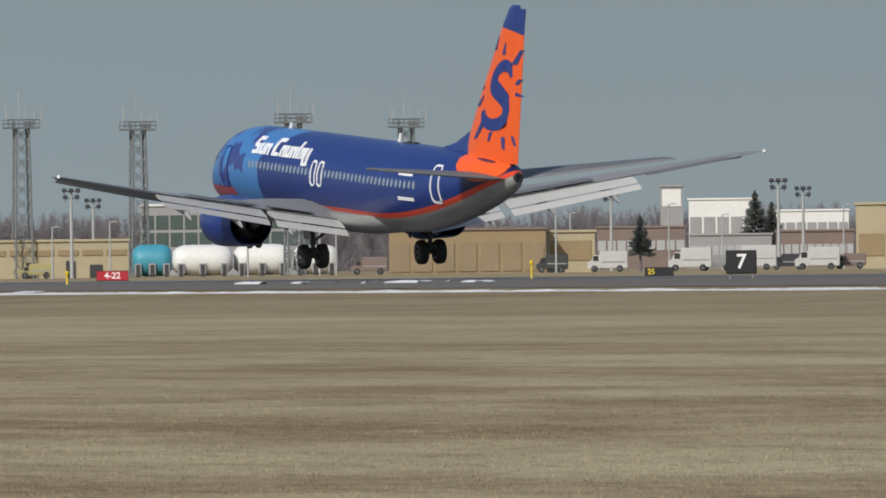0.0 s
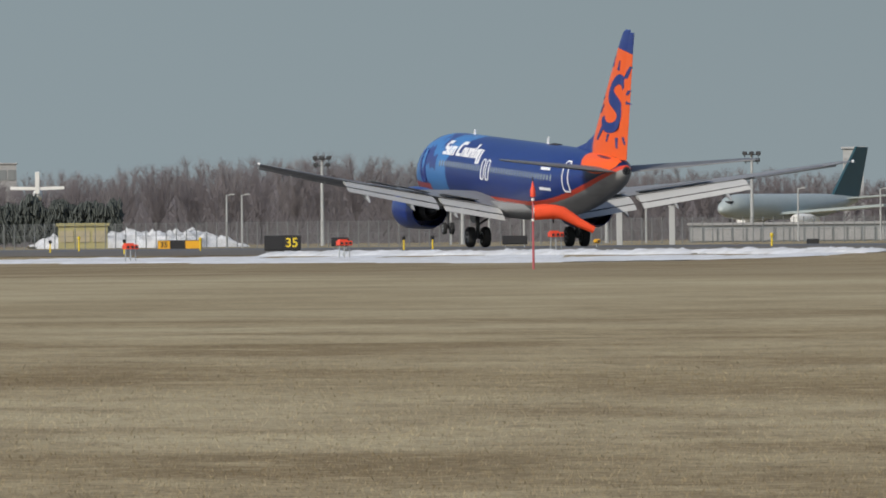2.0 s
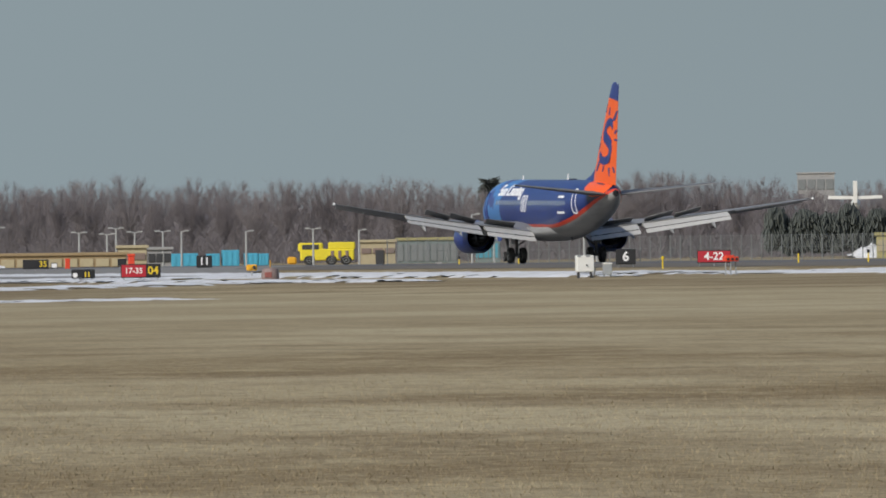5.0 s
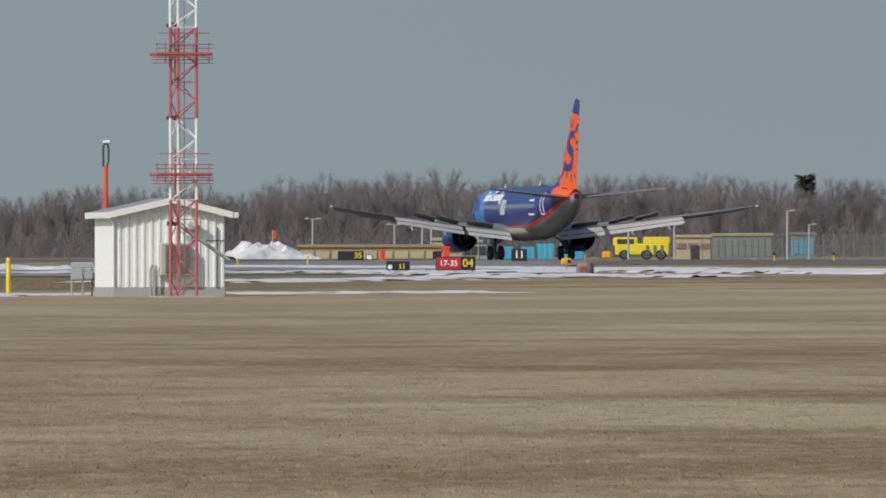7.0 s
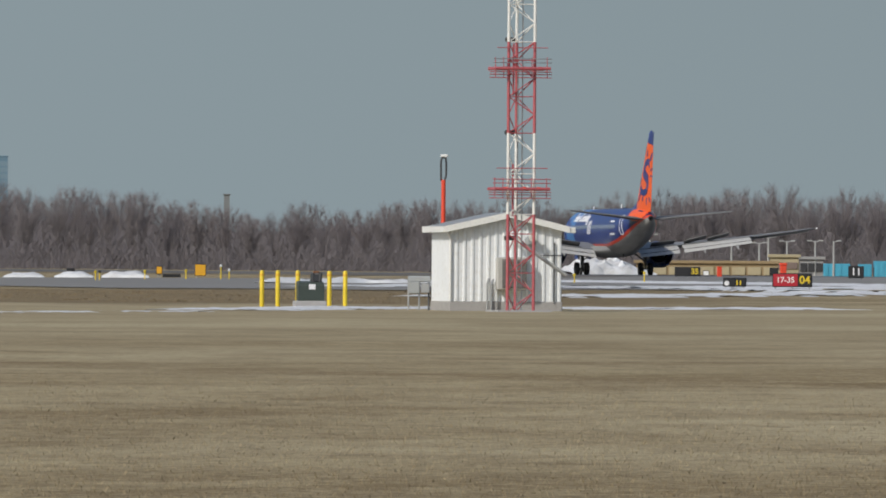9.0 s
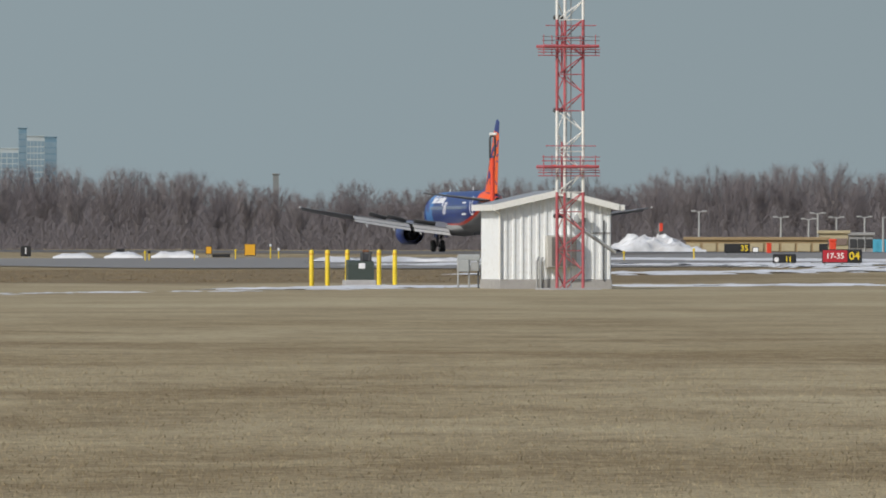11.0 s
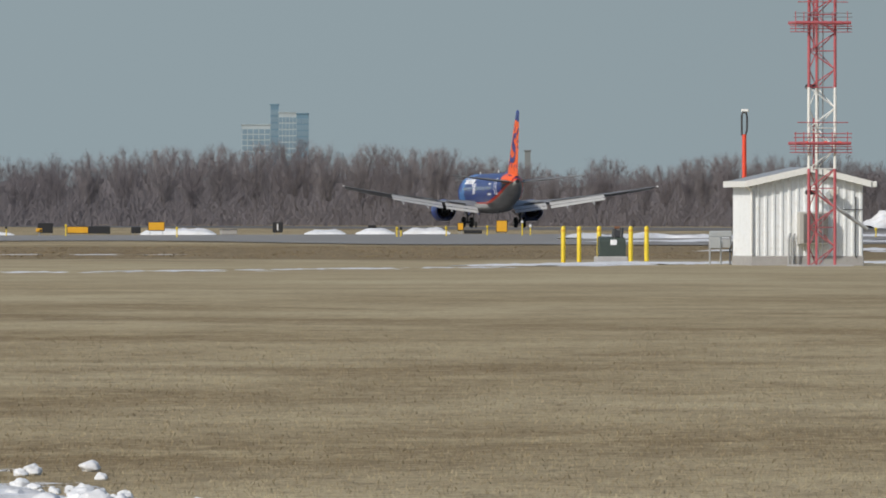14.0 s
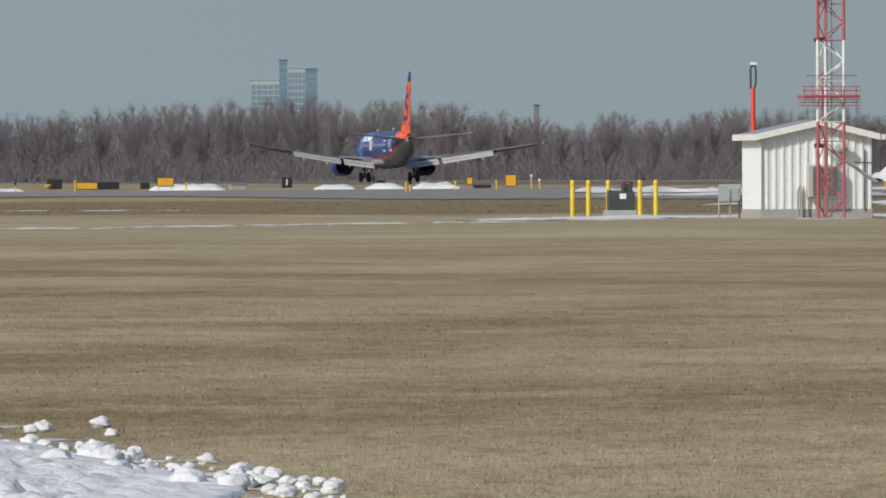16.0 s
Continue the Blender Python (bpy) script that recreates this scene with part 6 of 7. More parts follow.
def radio_tower(b, d, h):
    t = empty("ramp_tower", facing(b, d, 12), "grey lattice tower with a railed platform and whip aerials", "tower", "lattice towers")
    w0, w1 = 1.15, 0.82
    for sx in (-1, 1):
        for sy in (-1, 1):
            bm = bmesh.new()
            rod(bm, (sx * w0, sy * w0, -0.2), (sx * w1, sy * w1, h - 1.4), 0.13, n=6)
            part("leg", bm, HAZE_STEEL, t)
    n = 11
    for i in range(n):
        za, zb = (h - 1.4) * i / n, (h - 1.4) * (i + 1) / n
        wa, wb = w0 + (w1 - w0) * i / n, w0 + (w1 - w0) * (i + 1) / n
        c = [(-1, -1), (1, -1), (1, 1), (-1, 1)]
        for k in range(4):
            p, q = c[k], c[(k + 1) % 4]
            for e, g in ((p, q), (q, p)):
                bm = bmesh.new()
                rod(bm, (e[0] * wa, e[1] * wa, za), (g[0] * wb, g[1] * wb, zb), 0.055, n=4, caps=False)
                part("brace", bm, HAZE_STEEL, t)
    bm = bmesh.new()
    box(bm, 4.2, 3.2, 0.25, 0, 0, h - 1.4, bevel=0.03)
    part("platform", bm, HAZE_STEEL, t)
    bm = bmesh.new()
    for z in (h - 0.75, h - 0.25):
        for y in (-1.55, 1.55):
            rod(bm, (-2.05, y, z), (2.05, y, z), 0.06, n=4)
        for x in (-2.05, 2.05):
            rod(bm, (x, -1.55, z), (x, 1.55, z), 0.06, n=4)
    for k in range(7):
        x = -2.05 + 4.1 * k / 6
        for y in (-1.55, 1.55):
            rod(bm, (x, y, h - 1.2), (x, y, h - 0.2), 0.05, n=4)
    part("railing", bm, HAZE_STEEL, t)
    for x, y, hh, dx in ((-2.3, -1.6, 1.9, 0), (2.3, -1.6, 1.5, 0), (-0.3, 0, 3.2, 0), (0.9, 1.6, 1.6, 0), (-1.4, 1.2, 1.3, 0), (2.0, 1.3, 1.2, 0)):
        bm = bmesh.new()
        rod(bm, (x, y, h - 0.4), (x, y, h + hh * 0.55), 0.07, n=5)
        rod(bm, (x, y, h + hh * 0.55), (x, y, h + hh), 0.04, n=5)
        part("whip_aerial", bm, PALE_POLE, t)
    for x in (-0.9, 0.8, 1.5):
        bm = bmesh.new()
        box(bm, 0.5, 0.4, 0.7, x, 0.6, h - 1.15, bevel=0.04)
        part("equipment_case", bm, HAZE_STEEL, t)
    return t


first_tower = radio_tower(2.044, 1500, 20.5)
for b, d in ((1.478, 1535), (0.721, 1475), (0.172, 1540)):
    copy_thing(first_tower, facing(b, d, 12))


def flood_mast(b, d, h, rows=2):
    t = empty("flood_mast", facing(b, d), "tall apron floodlight mast with clustered lamp heads", "floodlight", "apron floodlights")
    bm = bmesh.new()
    rod(bm, (0, 0, -0.2), (0, 0, h), 0.26, 0.15, 8)
    part("pole", bm, PALE_POLE, t)
    bm = bmesh.new()
    rod(bm, (-0.95, 0, h - 0.1), (0.95, 0, h - 0.1), 0.07, n=6)
    rod(bm, (-0.8, 0, h - 0.95), (0.8, 0, h - 0.95), 0.07, n=6)
    part("crossarm", bm, DARK_STEEL, t)
    for z, xs in ((h + 0.05, (-0.85, 0.0, 0.85)), (h - 0.8, (-0.75, 0.75))):
        for x in xs:
            bm = bmesh.new()
            box(bm, 0.6, 0.45, 0.5, x, -0.2, z - 0.25, bevel=0.1)
            rod(bm, (x, -0.2, z - 0.5), (x, 0, z - 0.1), 0.06, n=5)
            part("lamp_head", bm, DARK_STEEL, t)


for b in (1.806, 2.535, 3.244, 3.952, 4.653, 5.335):
    flood_mast(b, 1480, 11.0)
flood_mast(-1.634, 1480, 11.2)
flood_mast(-1.754, 1600, 10.9)
flood_mast(1.70, 1600, 10.4)
flood_mast(-0.82, 1600, 10.6)


def lamp_post(b, d, h, double=True, thick=0.13):
    t = empty("lamp_post", facing(b, d), "slender pale lamp post with flat heads", "lamp post", "far lamp posts")
    bm = bmesh.new()
    rod(bm, (0, 0, -0.2), (0, 0, h), thick, thick * 0.7, 8)
    part("pole", bm, PALE_POLE, t)
    for s in ((-1, 1) if double else (1,)):
        bm = bmesh.new()
        rod(bm, (0, 0, h - 0.1), (s * 0.4, 0, h), 0.06, n=5)
        box(bm, 0.55, 0.3, 0.16, s * 0.62, 0, h - 0.05, bevel=0.03)
        part("lamp_head", bm, PALE_POLE, t)


for b, d, px, dbl in ((10.895, 1300, 51, True), (10.497, 1300, 41, True), (10.362, 1320, 38, True), (10.318, 1300, 48, True), (10.227, 1310, 41, True), (10.09, 1310, 42, True), (10.0, 1320, 42, False),
                      (9.686, 1320, 41, False), (9.359, 1310, 44, True), (9.136, 1320, 41, False), (8.586, 1280, 66, False), (8.48, 1350, 42, False), (8.041, 1280, 74, False), (7.98, 1290, 70, False), (7.95, 1285, 72, False),
                      (5.80, 1300, 73, False), (5.726, 1300, 73, False), (4.524, 1320, 72, False), (4.354, 1290, 72, False), (4.04, 1320, 70, False), (3.76, 1380, 70, False), (4.71, 1400, 66, False),
                      (3.02, 1400, 74, False), (2.62, 1420, 72, False), (2.56, 1420, 72, False), (1.62, 1450, 80, False), (0.95, 1420, 74, False), (0.60, 1450, 90, False), (0.52, 1450, 95, False),
                      (-0.10, 1500, 92, False), (-0.55, 1400, 105, False), (-0.62, 1600, 86, True), (-1.10, 1500, 100, False), (-1.36, 1500, 80, False), (-1.95, 1500, 95, False), (1.9, 1400, 72, False)):
    lamp_post(b, d, px * d / 20840 + 1.35, dbl)


def barrier_post(b, d):
    t = empty("white_post", facing(b, d), "stout white square post by the apron", "post", "white posts")
    # White posts, greyed through their colour to stand for haze.
    bm = bmesh.new()
    box(bm, 0.55, 0.55, 3.7, 0, 0, -0.1, bevel=0.04)
    part("shaft", bm, PALE_POLE, t)
    bm = bmesh.new()
    box(bm, 0.64, 0.64, 0.12, 0, 0, 3.604, bevel=0.03)
    part("cap", bm, PALE_POLE, t)


barrier_post(3.89, 1080)
barrier_post(3.634, 1080)


def building(name, b0, b1, d, h, wall, label, roof=None, windows=0, win_h=(0.35, 0.7), glass=None, depth=12, doors=(), category="building", plinth=0.0, rows=1):
    """A plain block: walls, flat roof with an edge, windows and doors set proud of the wall."""
    bm_ = (b0 + b1) / 2
    w = math.tan(radians(abs(b0 - b1) / 2)) * d * 2
    t = empty(name, facing(bm_, d), label, category)
    bm = bmesh.new()
    box(bm, w, depth, h + 0.3, 0, depth / 2, -0.3)
    wl = part("wall", bm, wall, t)
    bm = bmesh.new()
    box(bm, w + 0.5, depth + 0.5, 0.35, 0, depth / 2, h + 0.004, bevel=0.05)
    part("roof", bm, roof or wall, t, "flat roof edge")
    if windows:
        for r in range(rows):
            for i in range(windows):
                ww = w / windows
                z0 = h * win_h[0] + r * h * (win_h[1] - win_h[0]) / rows
                zh = h * (win_h[1] - win_h[0]) / rows * (0.8 if rows > 1 else 1.0)
                bm = bmesh.new()
                box(bm, ww * 0.84, 0.16, zh, -w / 2 + ww * (i + 0.5), -0.05, z0, bevel=0.02)
                part("window", bm, glass or GREEN_GLASS, wl)
    for x, dw, dh in doors:
        bm = bmesh.new()
        box(bm, dw, 0.2, dh, x * w / 2, -0.06, 0, bevel=0.03)
        part("door", bm, DARK_STEEL, wl)
    return t


building("service_building", 2.235, 1.53, 1500, 4.6, TAN, "long tan low service building beside the apron", depth=10, doors=((-0.92, 1.6, 2.2), (-0.35, 1.2, 2.0), (0.2, 1.2, 2.2), (0.55, 1.6, 1.7)), windows=6, win_h=(0.62, 0.78), glass=OCHRE)
building("service_annex", 2.42, 2.24, 1510, 4.2, GREEN_METAL, "dark green annex at the end of the tan building", windows=2, glass=GREEN_GLASS)
building("terminal_building", 1.47, 0.63, 1700, 10.0, DULL_GREY, "long terminal building with green tinted glass and pale roof", roof=TANK_WHITE, windows=12, win_h=(0.42, 0.92), rows=2, depth=25)
building("tan_hangar", 0.262, -0.50, 1480, 5.4, OCHRE, "long ochre walled shed", roof=DULL_BROWN, depth=14, windows=7, win_h=(0.05, 0.7), glass=HAZED_TAN)
building("tan_hangar", -0.505, -0.74, 1484, 5.0, TAN, "tan end of the long shed", depth=12, windows=1, win_h=(0.3, 0.8), glass=OCHRE)
building("white_hall", -1.198, -1.53, 2100, 12.0, TANK_WHITE, "large white hall among town buildings", windows=5, win_h=(0.5, 0.75), glass=DULL_GREY, depth=20)
building("white_hall", -1.615, -1.975, 2050, 9.6, TANK_WHITE, "low white hall among town buildings", windows=7, win_h=(0.45, 0.8), glass=DULL_GREY, depth=20)
building("sign_tower", -1.06, -1.17, 2000, 13.8, DULL_GREY, "small grey tower with a white top", windows=1, win_h=(0.76, 0.97), glass=TANK_WHITE, depth=6)
building("town_block", -0.75, -1.18, 1900, 6.6, DULL_BROWN, "brown town block with pale windows", windows=9, win_h=(0.45, 0.7), glass=PALE_POLE, depth=12)
building("town_block", -1.20, -1.60, 1880, 5.2, DULL_GREY, "grey town block with pale windows", windows=11, win_h=(0.4, 0.7), glass=PALE_POLE, depth=12)
building("town_block", -1.62, -2.0, 1860, 5.6, DULL_BROWN, "brown town block with pale windows", windows=10, win_h=(0.35, 0.65), glass=PALE_POLE, depth=12)
building("painted_block", -2.01, -2.75, 1500, 8.1, TAN, "tan and orange painted block", windows=5, win_h=(0.2, 0.55), glass=OCHRE, depth=12)
building("apron_wall", 3.55, 2.43, 1450, 2.0, HAZE_STEEL, "long grey blast wall with a paler top along the apron", roof=DULL_GREY, windows=16, win_h=(0.05, 0.85), glass=DULL_GREY, depth=1.2, category="wall")
building("far_block", 7.00, 6.82, 2600, 17.6, DULL_GREY, "grey block with a framed flat roof above trees", windows=4, win_h=(0.80, 0.93), glass=HAZE_STEEL, depth=20)
building("tall_shed", 2.80, 2.70, 1750, 13.3, PALE_POLE, "white block behind the parked aircraft", windows=2, win_h=(0.7, 0.9), glass=DULL_GREY)
building("dirt_wall", 10.96, 10.27, 1290, 1.35, OCHRE, "low ochre barrier wall", depth=2, windows=9, win_h=(0.1, 0.75), glass=TAN, category="wall")
building("tan_cabin", 10.31, 10.17, 1300, 2.1, TAN, "plain tan site cabin with small windows", windows=2, win_h=(0.4, 0.75), glass=DULL_BROWN, category="cabin", depth=4)
building("grey_cabin", 10.165, 10.05, 1310, 1.9, DULL_GREY, "long grey site cabin", windows=3, win_h=(0.3, 0.8), glass=DARK_STEEL, category="cabin", depth=4)
building("tan_cabin", 9.13, 8.96, 1400, 2.6, TAN, "tan site cabin with dark door", doors=((0.1, 1.0, 1.7),), windows=3, win_h=(0.5, 0.75), glass=DULL_BROWN, category="cabin", depth=4)
building("yellow_shed", 6.62, 6.38, 1400, 2.7, DULL_YELLOW, "yellow shed by the snow pile", windows=3, win_h=(0.3, 0.8), glass=TAN, category="shed", depth=4)
building("long_shed", 8.95, 8.66, 1500, 2.9, SHED_TEAL, "long dull grey green shed behind the fence", roof=DULL_YELLOW, windows=9, win_h=(0.1, 0.85), glass=HAZE_STEEL, depth=6)
building("long_shed", 8.57, 8.45, 1500, 3.0, SHED_TEAL, "short dull grey green shed behind the fence", roof=HAZE_STEEL, windows=3, win_h=(0.2, 0.8), glass=TEAL, depth=6)


def tank(b, d, w, h, material, label):
    t = empty("storage_tank", facing(b, d), label, "tank", "storage tanks")
    bm = bmesh.new()
    rings = []
    for k in range(17):
        s = -1 + 2 * k / 16
        r = h / 2 * (1 - abs(s) ** 6 * 0.45)
        rings.append([(s * w / 2, r * math.cos(6.28319 * i / 20), h / 2 + 0.15 + r * math.sin(6.28319 * i / 20)) for i in range(20)])
    loft(bm, rings)
    bmesh.ops.recalc_face_normals(bm, faces=bm.faces)
    sh = part("shell", bm, material, t, smooth=50)
    for x in (-0.36, 0, 0.36):
        bm = bmesh.new()
        box(bm, 0.5, h * 0.8, h * 0.42, x * w, -h * 0.16, -0.1, bevel=0.04)
        part("saddle", bm, DARK_STEEL, t)
        bm = bmesh.new()
        box(bm, 0.9, 0.3, h * 0.36, x * w, -h * 0.5, 0.3, bevel=0.05)
        part("valve_case", bm, DULL_GREY, sh)


tank(1.415, 1490, 5.0, 4.0, TEAL, "teal blue horizontal storage tank")
tank(1.17, 1490, 7.6, 3.9, TANK_WHITE, "white horizontal storage tank")
tank(0.88, 1492, 7.2, 3.9, TANK_WHITE, "white horizontal storage tank")
tank(0.62, 1494, 5.6, 3.7, TANK_WHITE, "white horizontal storage tank")


def service_vehicle(b, d, length, h, material, label, turn=0.0):
    """A van or box truck seen from the side: cab, load box, glass, wheels."""
    t = empty("service_vehicle", facing(b, d, turn), label, "vehicle", "parked service vehicles")
    bm = bmesh.new()
    box(bm, length * 0.70, 2.1, h - 0.45, length * 0.15, 1.1, 0.45, bevel=0.08)
    bd = part("load_box", bm, material, t)
    bm = bmesh.new()
    loft(bm, [[(-length * 0.5, y, 0.45), (-length * 0.20, y, 0.45), (-length * 0.20, y, h * 0.82), (-length * 0.34, y, h * 0.80), (-length * 0.42, y, h * 0.52), (-length * 0.5, y, h * 0.46)] for y in (0.1, 2.1)])
    bmesh.ops.recalc_face_normals(bm, faces=bm.faces)
    cab = part("cab", bm, material, t)
    bm = bmesh.new()
    box(bm, length * 0.13, 0.06, h * 0.24, -length * 0.29, 0.08, h * 0.53, bevel=0.02)
    part("side_window", bm, SOOT, cab)
    bm = bmesh.new()
    box(bm, length * 0.6, 0.06, 0.16, length * 0.15, 0.04, h * 0.45, bevel=0.02)
    part("side_stripe", bm, DULL_GREY, bd)
    for x in (-0.33, 0.30):
        build_wheel(t, 0.42, 0.3, pose(length * x, 0.12, 0.42))


for b, d, length, h, mt, lb in ((-0.53, 1440, 3.9, 2.3, DARK_STEEL, "dark grey parked service truck"), (-0.80, 1460, 5.0, 2.6, VAN_WHITE, "white parked service van"), (-1.20, 1465, 5.4, 2.9, VAN_WHITE, "white parked box truck"),
                                (-1.33, 1470, 4.2, 1.9, DULL_GREY, "grey van parked by the town blocks"), (-1.50, 1462, 6.2, 3.1, VAN_WHITE, "long white parked box truck"), (-1.68, 1470, 4.4, 2.0, DARK_STEEL, "dark van parked by the town blocks"),
                                (-1.82, 1465, 5.6, 2.8, VAN_WHITE, "white parked box truck"), (-1.98, 1468, 4.0, 2.0, DULL_BROWN, "brown van parked by the town blocks"), (0.36, 1470, 4.6, 2.2, DULL_BROWN, "reddish brown parked service truck"),
                                (1.98, 1470, 4.2, 1.9, DULL_YELLOW, "yellow parked van by the tan building")):
    service_vehicle(b, d, length, h, mt, lb)


def container(b, d, w, h, material, label):
    t = empty("container", facing(b, d, 4), label, "container", "site containers")
    bm = bmesh.new()
    box(bm, w, 2.4, h, 0, 1.2, 0.0, bevel=0.03)
    bd = part("body", bm, material, t)
    n = max(3, int(w / 0.7))
    for i in range(n):
        bm = bmesh.new()
        box(bm, w / n * 0.45, 0.08, h * 0.84, -w / 2 + w / n * (i + 0.5), -0.03, h * 0.08, bevel=0.01)
        part("rib", bm, material, bd)


for b, w, h, mt, lb in ((9.985, 3.2, 1.55, BRIGHT_BLUE, "light blue site container"), (9.845, 1.5, 1.5, BRIGHT_BLUE, "light blue site container"), (9.76, 2.0, 1.9, BRIGHT_BLUE, "light blue site container with pale lid"),
                        (9.66, 1.6, 1.5, BRIGHT_BLUE, "light blue site container"), (9.60, 1.2, 1.45, BRIGHT_BLUE, "light blue site container")):
    container(b, 1400, w, h, mt, lb)


def yellow_plough():
    t = empty("snow_plough", facing(9.312, 1380) @ Matrix.Diagonal((1.22, 1, 1.05, 1)), "large vivid yellow snow clearing vehicle", "vehicle")
    bm = bmesh.new()
    box(bm, 5.2, 2.4, 1.3, 0.4, 1.0, 0.5, bevel=0.12)
    box(bm, 2.4, 2.2, 1.0, -1.2, 1.0, 1.5, bevel=0.15)
    box(bm, 2.6, 2.0, 0.8, 1.8, 1.0, 1.75, bevel=0.1)
    bd = part("body", bm, BRIGHT_YELLOW, t)
    bm = bmesh.new()
    box(bm, 1.6, 0.1, 0.55, -1.2, -0.14, 1.75, bevel=0.03)
    part("window", bm, DARK_STEEL, bd)
    for x in (0.9, 1.6, 2.3):
        bm = bmesh.new()
        box(bm, 0.3, 0.12, 0.9, x, -0.24, 0.7, bevel=0.03)
        part("grille", bm, DULL_BROWN, bd)
    bm = bmesh.new()
    box(bm, 0.9, 2.6, 0.8, -3.0, 1.0, 0.15, bevel=0.15)
    part("blade", bm, AMBER_PAINT, t, "amber plough blade")
    for x in (-1.3, 0.8, 2.2):
        build_wheel(t, 0.55, 0.4, pose(x, -0.1, 0.55))


yellow_plough()


def mesh_fence():
    """Chain-link fence with posts and rails along the far side."""
    t = empty("perimeter_fence", Matrix.Identity(4), "tall grey chain link perimeter fence on steel posts", "fence")
    post = None
    n = 130
    for i in range(n + 1):
        b = 2.6 + (9.0 - 2.6) * i / n
        m = facing(b, 1290)
        if post is None:
            bm = bmesh.new()
            rod(bm, (0, 0, -0.1), (0, 0, 2.9), 0.06, 0.05, 6)
            o = part("post", bm, HAZE_STEEL, t, m=m)
            post = o.data
        else:
            share("post", post, t, m)
    bm = bmesh.new()
    r = random.Random(9)
    pts = [at(2.6 + 6.4 * i / 260, 1290) for i in range(261)]
    for p, q in zip(pts, pts[1:]):
        for z in (0.15, 1.5, 2.8):
            rod(bm, p + Vector((0, 0, z)), q + Vector((0, 0, z)), 0.02, n=3, caps=False)
        for k in range(5):
            s = p.lerp(q, k / 5.0)
            rod(bm, s, s + Vector((0, 0, 2.8)), 0.011, n=3, caps=False)
    tagged(part("mesh", bm, HAZE_STEEL, t, "fine steel fence mesh"), kind="stuff")


mesh_fence()


def parked_jet():
    t = empty("parked_jet", facing(3.06, 1600, -34), "pale airliner with dark teal fin parked beyond the apron", "airplane")
    pale = finish("jet_pale", (0.36, 0.41, 0.41), 0.35, var=0.08, scale=0.5)
    teal = finish("jet_teal", (0.02, 0.07, 0.09), 0.35, var=0.1, scale=0.5)
    L = 34.0
    bm = bmesh.new()
    rings = []
    for s, r, dz in ((0, 0.05, -0.4), (0.01, 0.5, -0.3), (0.03, 0.95, -0.12), (0.06, 1.4, 0.0), (0.1, 1.65, 0.05), (0.14, 1.75, 0.05), (0.62, 1.75, 0.05), (0.75, 1.5, 0.25), (0.88, 0.95, 0.6), (0.97, 0.4, 0.9), (1.0, 0.1, 1.0)):
        rings.append([(r * math.cos(6.28319 * i / 20), s * L, 4.5 + dz + r * math.sin(6.28319 * i / 20)) for i in range(20)])
    loft(bm, rings)
    bmesh.ops.recalc_face_normals(bm, faces=bm.faces)
    bd = part("fuselage", bm, pale, t, smooth=50, m=pose(0, -17, 0))
    bm = bmesh.new()
    box(bm, 2.2, 1.0, 0.36, 0, 1.5, 5.0, bevel=0.1)
    part("cockpit_window", bm, SOOT, bd)
    part("fin", slab([(0, L * 0.80, 5.9), (0, L * 0.99, 5.6), (0, L * 1.06, 12.6), (0, L * 0.98, 12.7)], (1, 0, 0), 0.35), teal, bd, "dark teal tail fin")
    for s in (-1, 1):
        part("tailplane", slab([(s * 0.3, L * 0.87, 5.6), (s * 5.2, L * 0.97, 6.0), (s * 5.2, L * 1.01, 6.0), (s * 0.3, L * 0.98, 5.6)], (0, 0, 1), 0.2), pale, bd)
        part("wing", slab([(s * 1.2, L * 0.36, 3.6), (s * 13, L * 0.60, 4.6), (s * 13, L * 0.64, 4.6), (s * 1.2, L * 0.56, 3.6)], (0, 0, 1), 0.35), pale, bd)
        bm = bmesh.new()
        lathe(bm, [(L * 0.34, 0.7), (L * 0.36, 0.9), (L * 0.45, 0.85), (L * 0.50, 0.5)], 16, "y")
        bmesh.ops.translate(bm, vec=(s * 4.4, 0, 2.7), verts=bm.verts)
        part("engine", bm, TANK_WHITE, bd, smooth=40)
    for x, y in ((0, 2.5), (-2.4, 15.5), (2.4, 15.5)):
        bm = bmesh.new()
        rod(bm, (x, y, 3.4), (x, y, 0.5), 0.14, n=6)
        gear = part("gear_leg", bm, DARK_STEEL, bd)
        build_wheel(gear, 0.5, 0.35, pose(x, y, 0.5, 0, 0, 90))


parked_jet()


